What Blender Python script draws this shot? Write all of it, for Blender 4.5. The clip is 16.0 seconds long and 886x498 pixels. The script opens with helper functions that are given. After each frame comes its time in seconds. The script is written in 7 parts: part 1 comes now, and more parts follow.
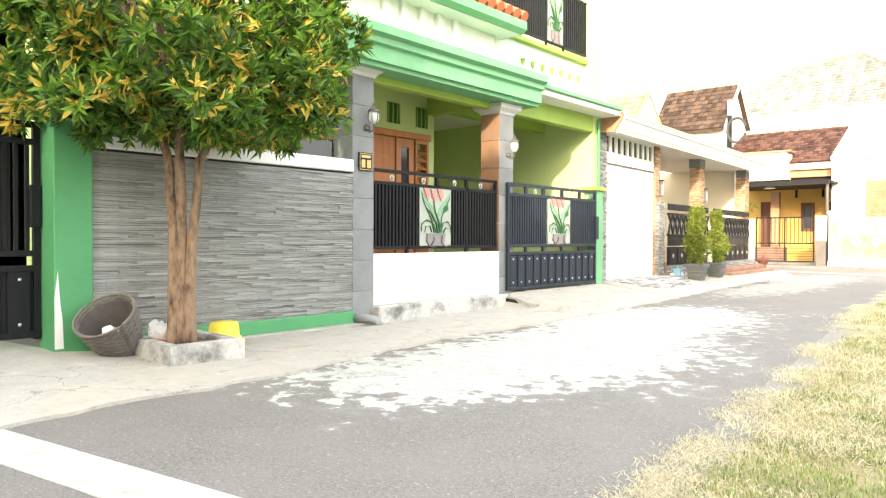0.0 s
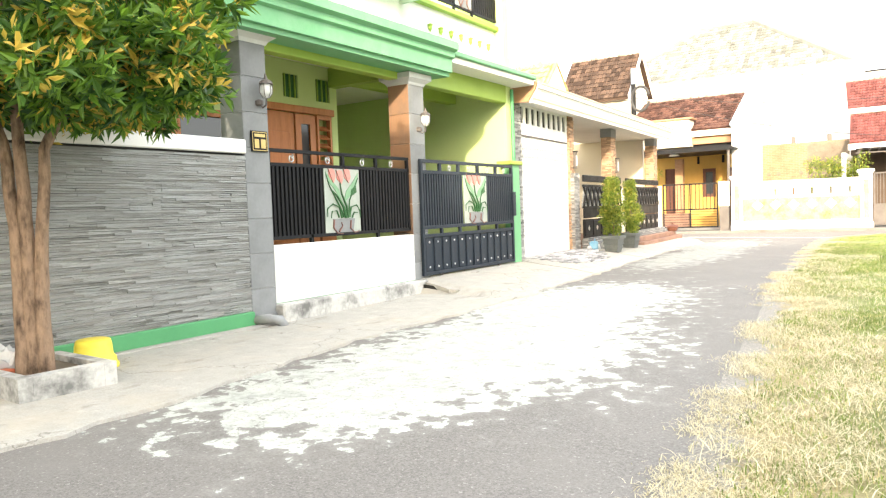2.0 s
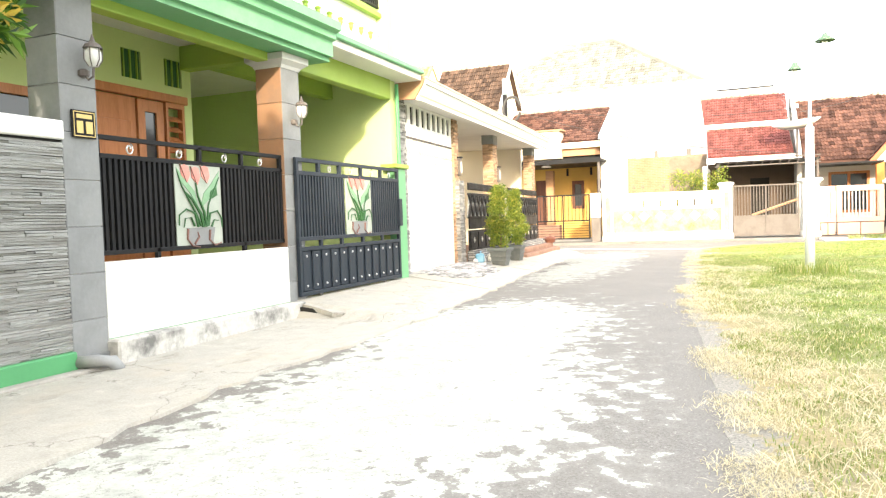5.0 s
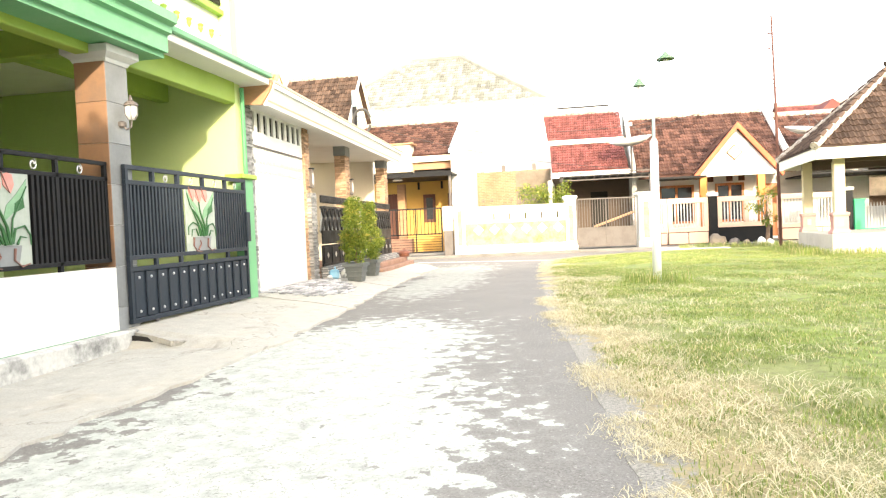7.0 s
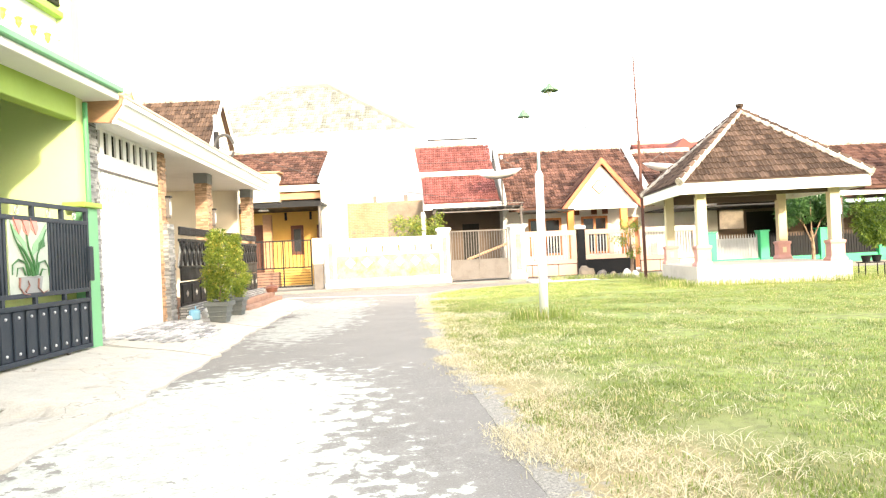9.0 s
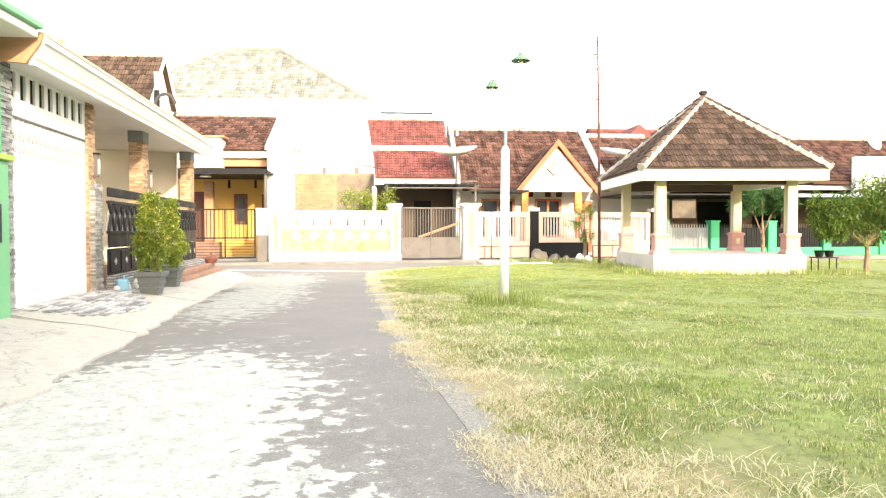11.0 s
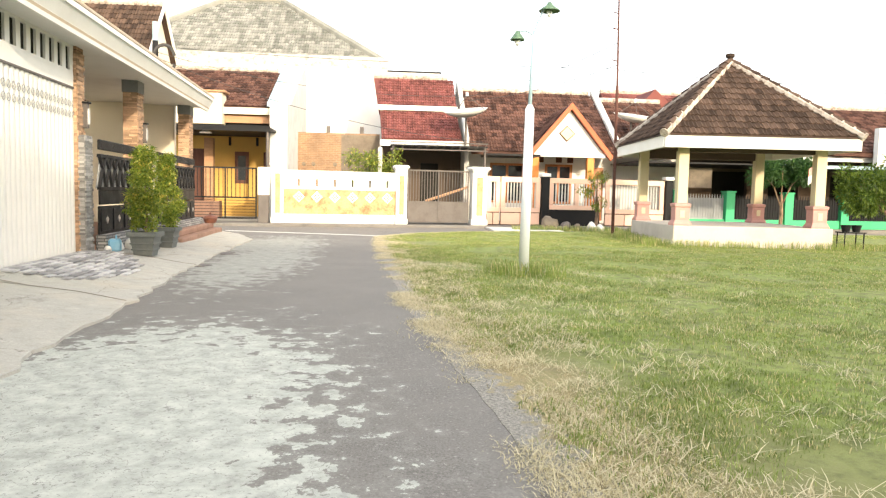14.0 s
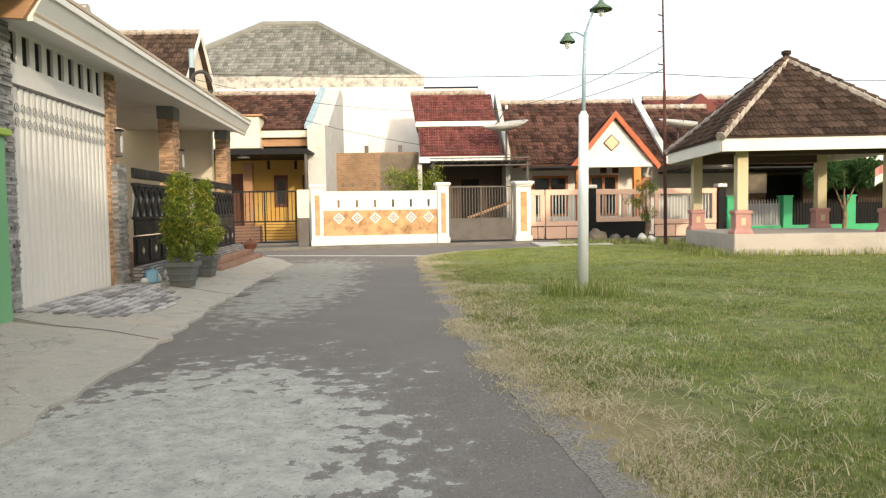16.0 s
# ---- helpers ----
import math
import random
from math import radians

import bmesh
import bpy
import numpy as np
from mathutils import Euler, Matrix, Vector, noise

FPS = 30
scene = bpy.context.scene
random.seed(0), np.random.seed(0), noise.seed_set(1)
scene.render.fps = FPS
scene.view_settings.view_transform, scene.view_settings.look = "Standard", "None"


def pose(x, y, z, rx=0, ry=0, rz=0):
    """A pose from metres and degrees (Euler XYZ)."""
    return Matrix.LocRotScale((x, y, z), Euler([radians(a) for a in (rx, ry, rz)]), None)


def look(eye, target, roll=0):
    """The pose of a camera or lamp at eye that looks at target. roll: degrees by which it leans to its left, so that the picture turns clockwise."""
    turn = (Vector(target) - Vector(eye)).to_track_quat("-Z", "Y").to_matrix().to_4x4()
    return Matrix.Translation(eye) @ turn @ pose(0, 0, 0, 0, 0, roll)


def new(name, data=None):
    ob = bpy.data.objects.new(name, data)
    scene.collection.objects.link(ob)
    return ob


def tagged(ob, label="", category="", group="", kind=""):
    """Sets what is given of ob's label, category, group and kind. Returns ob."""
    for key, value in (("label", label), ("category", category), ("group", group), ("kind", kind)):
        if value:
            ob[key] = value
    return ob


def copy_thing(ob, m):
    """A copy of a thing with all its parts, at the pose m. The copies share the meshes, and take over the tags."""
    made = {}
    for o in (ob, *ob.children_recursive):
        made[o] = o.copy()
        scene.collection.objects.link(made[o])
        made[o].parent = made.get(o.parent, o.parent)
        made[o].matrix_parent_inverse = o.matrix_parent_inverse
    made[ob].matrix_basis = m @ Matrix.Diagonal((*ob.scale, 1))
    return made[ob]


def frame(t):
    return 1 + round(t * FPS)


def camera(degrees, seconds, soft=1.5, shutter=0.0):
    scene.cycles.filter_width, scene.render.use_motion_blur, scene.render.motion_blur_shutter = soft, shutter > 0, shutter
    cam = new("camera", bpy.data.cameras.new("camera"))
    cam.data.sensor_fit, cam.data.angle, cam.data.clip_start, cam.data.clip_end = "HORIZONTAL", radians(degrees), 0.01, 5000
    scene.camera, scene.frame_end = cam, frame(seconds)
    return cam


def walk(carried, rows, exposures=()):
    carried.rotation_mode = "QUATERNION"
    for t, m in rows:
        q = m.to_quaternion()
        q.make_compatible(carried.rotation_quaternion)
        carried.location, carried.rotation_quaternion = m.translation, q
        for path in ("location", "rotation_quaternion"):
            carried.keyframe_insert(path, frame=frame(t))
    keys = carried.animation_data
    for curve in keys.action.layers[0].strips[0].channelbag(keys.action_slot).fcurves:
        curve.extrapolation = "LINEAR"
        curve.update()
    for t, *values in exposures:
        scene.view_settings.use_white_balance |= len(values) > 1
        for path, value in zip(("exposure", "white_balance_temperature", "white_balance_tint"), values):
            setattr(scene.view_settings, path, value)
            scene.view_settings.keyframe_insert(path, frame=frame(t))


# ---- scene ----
cam = camera(63.3, 16.0, soft=1.25)
# ---------- camera ----------
PATH = [
    (0, (2.351, -5.708, 1.118), (1.046, -4.194, 1.087), 0.2),
    (0.5, (2.192, -5.526, 1.193), (0.984, -3.935, 1.099), -1.8),
    (1, (1.997, -5.334, 1.241), (0.851, -3.699, 1.125), 0.6),
    (1.5, (1.889, -5.2, 1.201), (0.791, -3.534, 1.065), 0.1),
    (2, (1.756, -5.01, 1.229), (0.649, -3.348, 1.125), -2.1),
    (2.5, (1.622, -4.767, 1.259), (0.58, -3.06, 1.229), -1.5),
    (3, (1.485, -4.625, 1.172), (0.451, -2.916, 1.07), -2.0),
    (3.5, (1.287, -4.489, 1.212), (0.439, -2.68, 1.123), -1.6),
    (3.7, (1.186, -4.409, 1.2), (0.368, -2.587, 1.1), -2.0),
    (5.8, (0.455, -3.561, 1.177), (-0.211, -1.676, 1.121), -0.4),
    (6, (0.423, -3.531, 1.162), (-0.113, -1.605, 1.125), -1.6),
        (6.5, (0.408, -3.449, 1.188), (0.006, -1.49, 1.129), -0.6),
    (7, (0.346, -3.279, 1.178), (-0.023, -1.314, 1.119), -2.5),
    (7.5, (0.294, -3.081, 1.176), (-0.016, -1.106, 1.113), -1.0),
    (8, (0.169, -2.809, 1.245), (-0.125, -0.833, 1.34), -1.6),
    (8.5, (0.079, -2.649, 1.231), (-0.129, -0.66, 1.264), -1.6),
    (9, (-0.02, -2.415, 1.259), (-0.014, -0.415, 1.269), -2.6),
    (9.5, (-0.065, -2.241, 1.244), (-0.005, -0.242, 1.263), -2.0),
    (10, (-0.05, -2.055, 1.247), (0.009, -0.056, 1.274), -1.2),
    (10.2, (-0.07, -1.955, 1.262), (0.042, 0.041, 1.266), -1.4),
    (12.3, (-0.276, -1.157, 1.232), (-0.116, 0.835, 1.159), 0.6),
    (12.5, (-0.273, -1.127, 1.234), (-0.185, 0.87, 1.184), 0.4),
    (13, (-0.261, -0.968, 1.26), (-0.192, 1.03, 1.222), 0.9),
    (13.5, (-0.285, -0.871, 1.25), (-0.216, 1.125, 1.163), 0.9),
    (14, (-0.357, -0.704, 1.252), (-0.202, 1.284, 1.097), 1.3),
    (14.5, (-0.438, -0.569, 1.264), (-0.241, 1.416, 1.122), 0.9),
    (15, (-0.473, -0.377, 1.258), (-0.282, 1.609, 1.121), 0.2),
    (15.5, (-0.479, -0.116, 1.27), (-0.366, 1.877, 1.135), -0.3),
    (16, (-0.47, 0.041, 1.267), (-0.425, 2.038, 1.157), -0.9),
]
walk(cam, [(t, look(eye, target, roll)) for t, eye, target, roll in PATH],
     exposures=[(0.0, 3.17), (2.0, 3.17), (3.5, 3.3), (5.8, 3.15), (7.0, 3.05), (8.0, 3.1), (9.5, 3.2), (10.2, 3.14), (12.4, 2.67), (13.2, 2.6), (14.2, 2.25), (15.0, 1.8), (16.0, 1.5)])

# ---------- light ----------
SUN_EL, SUN_AZ = radians(15), radians(160)
world = bpy.data.worlds.new("sky")
scene.world = world
world.use_nodes = True
wn = world.node_tree.nodes
sky = wn.new("ShaderNodeTexSky")
sky.sky_type, sky.sun_disc = "NISHITA", False
sky.sun_elevation, sky.sun_rotation = SUN_EL, SUN_AZ
sky.air_density, sky.dust_density, sky.ozone_density = 1.0, 6.0, 1.0
haze = wn.new("ShaderNodeMix")
haze.data_type = "RGBA"
haze.inputs[0].default_value = 0.6
haze.inputs[7].default_value = (3.5, 3.42, 3.3, 1)
world.node_tree.links.new(sky.outputs["Color"], haze.inputs[6])
world.node_tree.links.new(haze.outputs[2], wn["Background"].inputs["Color"])
wn["Background"].inputs["Strength"].default_value = 0.15
sun = new("sun", bpy.data.lights.new("sun", "SUN"))
sun.data.energy, sun.data.angle, sun.data.color = 0.95, radians(1.0), (1.0, 0.86, 0.66)
to_sun = Vector((math.sin(SUN_AZ) * math.cos(SUN_EL), math.cos(SUN_AZ) * math.cos(SUN_EL), math.sin(SUN_EL)))
sun.matrix_world = look(to_sun * 50, (0, 0, 0))


# ---------- materials ----------
def node_material(name):
    m = bpy.data.materials.new(name)
    m.use_nodes = True
    nt = m.node_tree
    return m, nt, nt.nodes["Principled BSDF"]


def add(nt, kind, **inputs):
    n = nt.nodes.new(kind)
    for key, value in inputs.items():
        n.inputs[key.replace("_", " ")].default_value = value
    return n


def noise_tex(nt, vec, scale, detail=4.0, rough=0.6):
    n = add(nt, "ShaderNodeTexNoise", Scale=scale, Detail=detail, Roughness=rough)
    nt.links.new(vec, n.inputs["Vector"])
    return n.outputs["Fac"]


def ramp(nt, fac, a, b):
    n = add(nt, "ShaderNodeMapRange")
    n.inputs["From Min"].default_value, n.inputs["From Max"].default_value = a, b
    nt.links.new(fac, n.inputs["Value"])
    return n.outputs["Result"]


def mix(nt, fac, a, b):
    n = nt.nodes.new("ShaderNodeMix")
    n.data_type = "RGBA"
    for socket, value in ((n.inputs[0], fac), (n.inputs[6], a), (n.inputs[7], b)):
        if isinstance(value, (tuple, list)):
            socket.default_value = (*value[:3], 1)
        elif isinstance(value, (int, float)):
            socket.default_value = value
        else:
            nt.links.new(value, socket)
    return n.outputs[2]


def math_node(nt, op, a, b=0.0):
    n = nt.nodes.new("ShaderNodeMath")
    n.operation = op
    for socket, value in ((n.inputs[0], a), (n.inputs[1], b)):
        if isinstance(value, (int, float)):
            socket.default_value = value
        else:
            nt.links.new(value, socket)
    return n.outputs[0]


def coords(nt, stretch=(1, 1, 1)):
    tc = nt.nodes.new("ShaderNodeTexCoord")
    mp = nt.nodes.new("ShaderNodeMapping")
    mp.inputs["Scale"].default_value = stretch
    nt.links.new(tc.outputs["Object"], mp.inputs["Vector"])
    return mp.outputs["Vector"]


def bump(nt, bsdf, height, strength, dist):
    b = add(nt, "ShaderNodeBump", Strength=strength, Distance=dist)
    nt.links.new(height, b.inputs["Height"])
    nt.links.new(b.outputs["Normal"], bsdf.inputs["Normal"])


def surface(name, base, dark=None, rough=0.7, grain=40.0, stain=1.2, amount=0.5, relief=0.15, metal=0.0,
            stretch=(1, 1, 1), island=0.0, single=0.0, depth=0.01, gloss=0.3):
    """Base colour with fine grain, larger stains towards dark, and relief; island/single vary piece by piece."""
    m, nt, bsdf = node_material(name)
    dark = dark or tuple(c * 0.6 for c in base)
    vec = coords(nt, stretch)
    fine, big = noise_tex(nt, vec, grain), noise_tex(nt, vec, stain, 6.0, 0.65)
    fac = math_node(nt, "ADD", math_node(nt, "MULTIPLY", ramp(nt, big, 0.45, 0.75), amount),
                    math_node(nt, "MULTIPLY", ramp(nt, fine, 0.3, 0.8), amount * 0.4))
    colour = mix(nt, fac, base, dark)
    if island or single:
        source = nt.nodes.new("ShaderNodeNewGeometry").outputs["Random Per Island"] if island else \
            nt.nodes.new("ShaderNodeObjectInfo").outputs["Random"]
        spread = island or single
        hsv = nt.nodes.new("ShaderNodeHueSaturation")
        nt.links.new(colour, hsv.inputs["Color"])
        value = add(nt, "ShaderNodeMapRange")
        value.inputs["To Min"].default_value, value.inputs["To Max"].default_value = 1 - spread, 1 + spread
        nt.links.new(source, value.inputs["Value"])
        nt.links.new(value.outputs["Result"], hsv.inputs["Value"])
        colour = hsv.outputs["Color"]
    nt.links.new(colour, bsdf.inputs["Base Color"])
    bsdf.inputs["Metallic"].default_value = metal
    bsdf.inputs["Specular IOR Level"].default_value = gloss
    nt.links.new(ramp_to(nt, big, rough - 0.1, min(1.0, rough + 0.12)), bsdf.inputs["Roughness"])
    if relief:
        bump(nt, bsdf, fine, relief, depth)
    return m


def ramp_to(nt, fac, lo, hi):
    n = add(nt, "ShaderNodeMapRange")
    n.inputs["From Min"].default_value, n.inputs["From Max"].default_value = 0.3, 0.7
    n.inputs["To Min"].default_value, n.inputs["To Max"].default_value = lo, hi
    nt.links.new(fac, n.inputs["Value"])
    return n.outputs["Result"]


def spot(nt, vec, cx, cy, rx, ry):
    """1 in the middle of an ellipse on the ground, falling to 0 at its rim and below outside."""
    mp = nt.nodes.new("ShaderNodeMapping")
    mp.vector_type = "TEXTURE"
    mp.inputs["Location"].default_value, mp.inputs["Scale"].default_value = (cx, cy, 0), (rx, ry, 1)
    nt.links.new(vec, mp.inputs["Vector"])
    ln = nt.nodes.new("ShaderNodeVectorMath")
    ln.operation = "LENGTH"
    nt.links.new(mp.outputs["Vector"], ln.inputs[0])
    return math_node(nt, "SUBTRACT", 1.0, ln.outputs["Value"])


def road_material():
    """Asphalt with worn layers of pale cement slurry."""
    m, nt, bsdf = node_material("worn_asphalt")
    vec = coords(nt)
    fine, mid = noise_tex(nt, vec, 75, 3, 0.8), noise_tex(nt, vec, 1.1, 6, 0.6)
    asphalt = mix(nt, ramp(nt, fine, 0.35, 0.65), (0.098, 0.091, 0.082), (0.205, 0.192, 0.174))
    asphalt = mix(nt, ramp(nt, mid, 0.4, 0.8), asphalt, (0.18, 0.168, 0.151))
    specks = ramp(nt, noise_tex(nt, vec, 42, 2, 0.6), 0.64, 0.68)
    asphalt = mix(nt, math_node(nt, "MULTIPLY", specks, 0.55), asphalt, (0.34, 0.33, 0.3))
    flat = coords(nt, (1, 1, 0))
    patch, far_patch = None, None
    for cx, cy, rx, ry in ((-1.85, 3.3, 1.3, 2.9), (-1.5, 0.7, 1.5, 2.6), (-2.5, 3.6, 0.8, 1.8), (-1.65, -1.0, 1.2, 1.4)):
        s = spot(nt, flat, cx, cy, rx, ry)
        patch = s if patch is None else math_node(nt, "MAXIMUM", patch, s)
    for cx, cy, rx, ry in ((-2.6, 12.2, 0.95, 4.2), (-2.95, 15.8, 1.25, 3.2)):
        s = spot(nt, flat, cx, cy, rx, ry)
        far_patch = s if far_patch is None else math_node(nt, "MAXIMUM", far_patch, s)
    broad = math_node(nt, "MULTIPLY", math_node(nt, "SUBTRACT", noise_tex(nt, coords(nt, (0.9, 1.0, 0)), 1.2, 4, 0.6), 0.5), 2.0)
    flake = math_node(nt, "MULTIPLY", math_node(nt, "SUBTRACT", noise_tex(nt, coords(nt, (1.0, 0.95, 0)), 5.4, 7, 0.6), 0.5), 4.2)
    edge = math_node(nt, "ADD", math_node(nt, "MULTIPLY", patch, 1.75), math_node(nt, "ADD", broad, flake))
    chips = ramp(nt, noise_tex(nt, coords(nt, (1.0, 0.9, 1)), 6.5, 8, 0.72), 0.655, 0.635)
    film = math_node(nt, "MULTIPLY", ramp(nt, edge, -0.35, 0.2), 0.16)
    mask = math_node(nt, "MAXIMUM", film, math_node(nt, "MULTIPLY", ramp(nt, edge, 0.2, 0.25), chips))
    thin = math_node(nt, "ADD", math_node(nt, "MULTIPLY", far_patch, 1.5), math_node(nt, "ADD", broad, flake))
    mask = math_node(nt, "MAXIMUM", mask, math_node(nt, "MULTIPLY", ramp(nt, thin, 0.0, 0.5), 0.55))
    cement = mix(nt, ramp(nt, noise_tex(nt, vec, 6, 9, 0.75), 0.38, 0.66), (0.47, 0.485, 0.432), (0.28, 0.288, 0.258))
    cement = mix(nt, ramp(nt, noise_tex(nt, vec, 34, 5, 0.75), 0.56, 0.66), cement, (0.2, 0.196, 0.178))
    crack = nt.nodes.new("ShaderNodeTexVoronoi")
    crack.feature = "DISTANCE_TO_EDGE"
    crack.inputs["Scale"].default_value = 1.6
    warp = nt.nodes.new("ShaderNodeVectorMath")
    warp.operation = "ADD"
    wob = add(nt, "ShaderNodeTexNoise", Scale=3.0, Detail=5.0)
    nt.links.new(vec, wob.inputs["Vector"])
    nt.links.new(vec, warp.inputs[0])
    nt.links.new(wob.outputs["Color"], warp.inputs[1])
    nt.links.new(warp.outputs["Vector"], crack.inputs["Vector"])
    cement = mix(nt, ramp(nt, crack.outputs["Distance"], 0.006, 0.0), cement, (0.2, 0.19, 0.175))
    nt.links.new(mix(nt, mask, asphalt, cement), bsdf.inputs["Base Color"])
    bsdf.inputs["Roughness"].default_value = 0.88
    bump(nt, bsdf, math_node(nt, "ADD", fine, math_node(nt, "MULTIPLY", mask, 0.6)), 0.18, 0.006)
    return m


def soil_material():
    """Ground under the grass: green turf, straw towards the road's edge, bare earth in spots."""
    m, nt, bsdf = node_material("turf")
    vec = coords(nt)
    rim = nt.nodes.new("ShaderNodeAttribute")
    rim.attribute_name = "rim"
    dry = nt.nodes.new("ShaderNodeAttribute")
    dry.attribute_name = "dry"
    big, fine = noise_tex(nt, vec, 0.9, 6), noise_tex(nt, vec, 55, 6, 0.7)
    mid = noise_tex(nt, vec, 7, 6, 0.7)
    away = math_node(nt, "ADD", dry.outputs["Fac"], math_node(nt, "ADD", math_node(nt, "MULTIPLY", math_node(nt, "SUBTRACT", big, 0.5), 2.4), math_node(nt, "MULTIPLY", math_node(nt, "SUBTRACT", mid, 0.5), 2.2)))
    shore = math_node(nt, "ADD", rim.outputs["Fac"], math_node(nt, "MULTIPLY", math_node(nt, "SUBTRACT", mid, 0.5), 1.1))
    green = mix(nt, ramp(nt, fine, 0.3, 0.7), (0.155, 0.21, 0.038), (0.25, 0.3, 0.075))
    green = mix(nt, ramp(nt, noise_tex(nt, vec, 0.5, 5), 0.45, 0.7), green, (0.22, 0.23, 0.07))
    straw = mix(nt, ramp(nt, fine, 0.35, 0.7), (0.38, 0.315, 0.165), (0.2, 0.165, 0.09))
    green = mix(nt, ramp(nt, mid, 0.42, 0.62), green, (0.11, 0.125, 0.035))
    green = mix(nt, ramp(nt, away, 2.2, 0.9), green, (0.2, 0.195, 0.08))
    colour = mix(nt, ramp(nt, away, 0.95, 0.4), green, straw)
    bare = ramp(nt, noise_tex(nt, vec, 1.3, 7, 0.7), 0.62, 0.72)
    colour = mix(nt, bare, colour, (0.26, 0.23, 0.17))
    colour = mix(nt, ramp(nt, shore, 0.3, 0.18), colour, mix(nt, ramp(nt, fine, 0.4, 0.6), (0.15, 0.142, 0.125), (0.33, 0.31, 0.27)))
    nt.links.new(colour, bsdf.inputs["Base Color"])
    bsdf.inputs["Roughness"].default_value = 0.95
    bump(nt, bsdf, fine, 0.8, 0.015)
    return m


def blade_material(name, a, b, c=None, chance=0.85, shoots=0.0, tufts=None):
    """Leaves or blades, each with its own tint, that let some light through."""
    m, nt, bsdf = node_material(name)
    rnd = nt.nodes.new("ShaderNodeNewGeometry").outputs["Random Per Island"]
    colour = mix(nt, rnd, a, b)
    if tufts:
        colour = mix(nt, math_node(nt, "MULTIPLY", ramp(nt, noise_tex(nt, coords(nt), 1.7, 5, 0.65), 0.44, 0.62), 0.75), colour, tufts)
    if c:
        n2 = nt.nodes.new("ShaderNodeTexWhiteNoise")
        n2.noise_dimensions = "1D"
        nt.links.new(rnd, n2.inputs["W"])
        area = noise_tex(nt, coords(nt), 2.2, 3)
        if shoots:
            area = ramp(nt, noise_tex(nt, coords(nt), shoots, 2), 0.35, 0.65)
        pick = math_node(nt, "GREATER_THAN", math_node(nt, "ADD", n2.outputs["Value"], math_node(nt, "MULTIPLY", area, 0.9)), chance + 0.45)
        colour = mix(nt, pick, colour, c)
    nt.links.new(colour, bsdf.inputs["Base Color"])
    bsdf.inputs["Roughness"].default_value = 0.5
    trans = nt.nodes.new("ShaderNodeBsdfTranslucent")
    nt.links.new(colour, trans.inputs["Color"])
    mixed = nt.nodes.new("ShaderNodeMixShader")
    mixed.inputs[0].default_value = 0.35
    nt.links.new(bsdf.outputs[0], mixed.inputs[1])
    nt.links.new(trans.outputs[0], mixed.inputs[2])
    nt.links.new(mixed.outputs[0], nt.nodes["Material Output"].inputs["Surface"])
    return m


def glass_material():
    m, nt, bsdf = node_material("window_glass")
    bsdf.inputs["Base Color"].default_value = (0.03, 0.035, 0.04, 1)
    bsdf.inputs["Roughness"].default_value = 0.06
    bsdf.inputs["Specular IOR Level"].default_value = 0.7
    return m


def lamp_glass():
    m, nt, bsdf = node_material("frosted_lamp_glass")
    bsdf.inputs["Base Color"].default_value = (0.75, 0.76, 0.74, 1)
    bsdf.inputs["Roughness"].default_value = 0.25
    bsdf.inputs["Transmission Weight"].default_value = 0.3
    return m


def brick_material(name, a, b, mortar, scale, bw=0.5, rh=0.25, size=0.02):
    """A far brick face, with its own mortar lines and stains. It runs in x and z."""
    m, nt, bsdf = node_material(name)
    tc = coords(nt)
    sep = nt.nodes.new("ShaderNodeSeparateXYZ")
    nt.links.new(tc, sep.inputs[0])
    com = nt.nodes.new("ShaderNodeCombineXYZ")
    nt.links.new(math_node(nt, "ADD", sep.outputs[0], sep.outputs[1]), com.inputs[0])
    nt.links.new(sep.outputs[2], com.inputs[1])
    br = nt.nodes.new("ShaderNodeTexBrick")
    br.inputs["Color1"].default_value, br.inputs["Color2"].default_value = (*a, 1), (*b, 1)
    br.inputs["Mortar"].default_value = (*mortar, 1)
    br.inputs["Scale"].default_value, br.inputs["Mortar Size"].default_value = scale, size
    br.inputs["Brick Width"].default_value, br.inputs["Row Height"].default_value = bw, rh
    nt.links.new(com.outputs[0], br.inputs["Vector"])
    stain = ramp(nt, noise_tex(nt, coords(nt, (1, 1, 0.5)), 1.1, 7, 0.65), 0.45, 0.75)
    nt.links.new(mix(nt, math_node(nt, "MULTIPLY", stain, 0.7), br.outputs["Color"], tuple(c * 0.45 for c in a)), bsdf.inputs["Base Color"])
    bsdf.inputs["Roughness"].default_value = 0.9
    bump(nt, bsdf, br.outputs["Fac"], -0.4, 0.01)
    return m


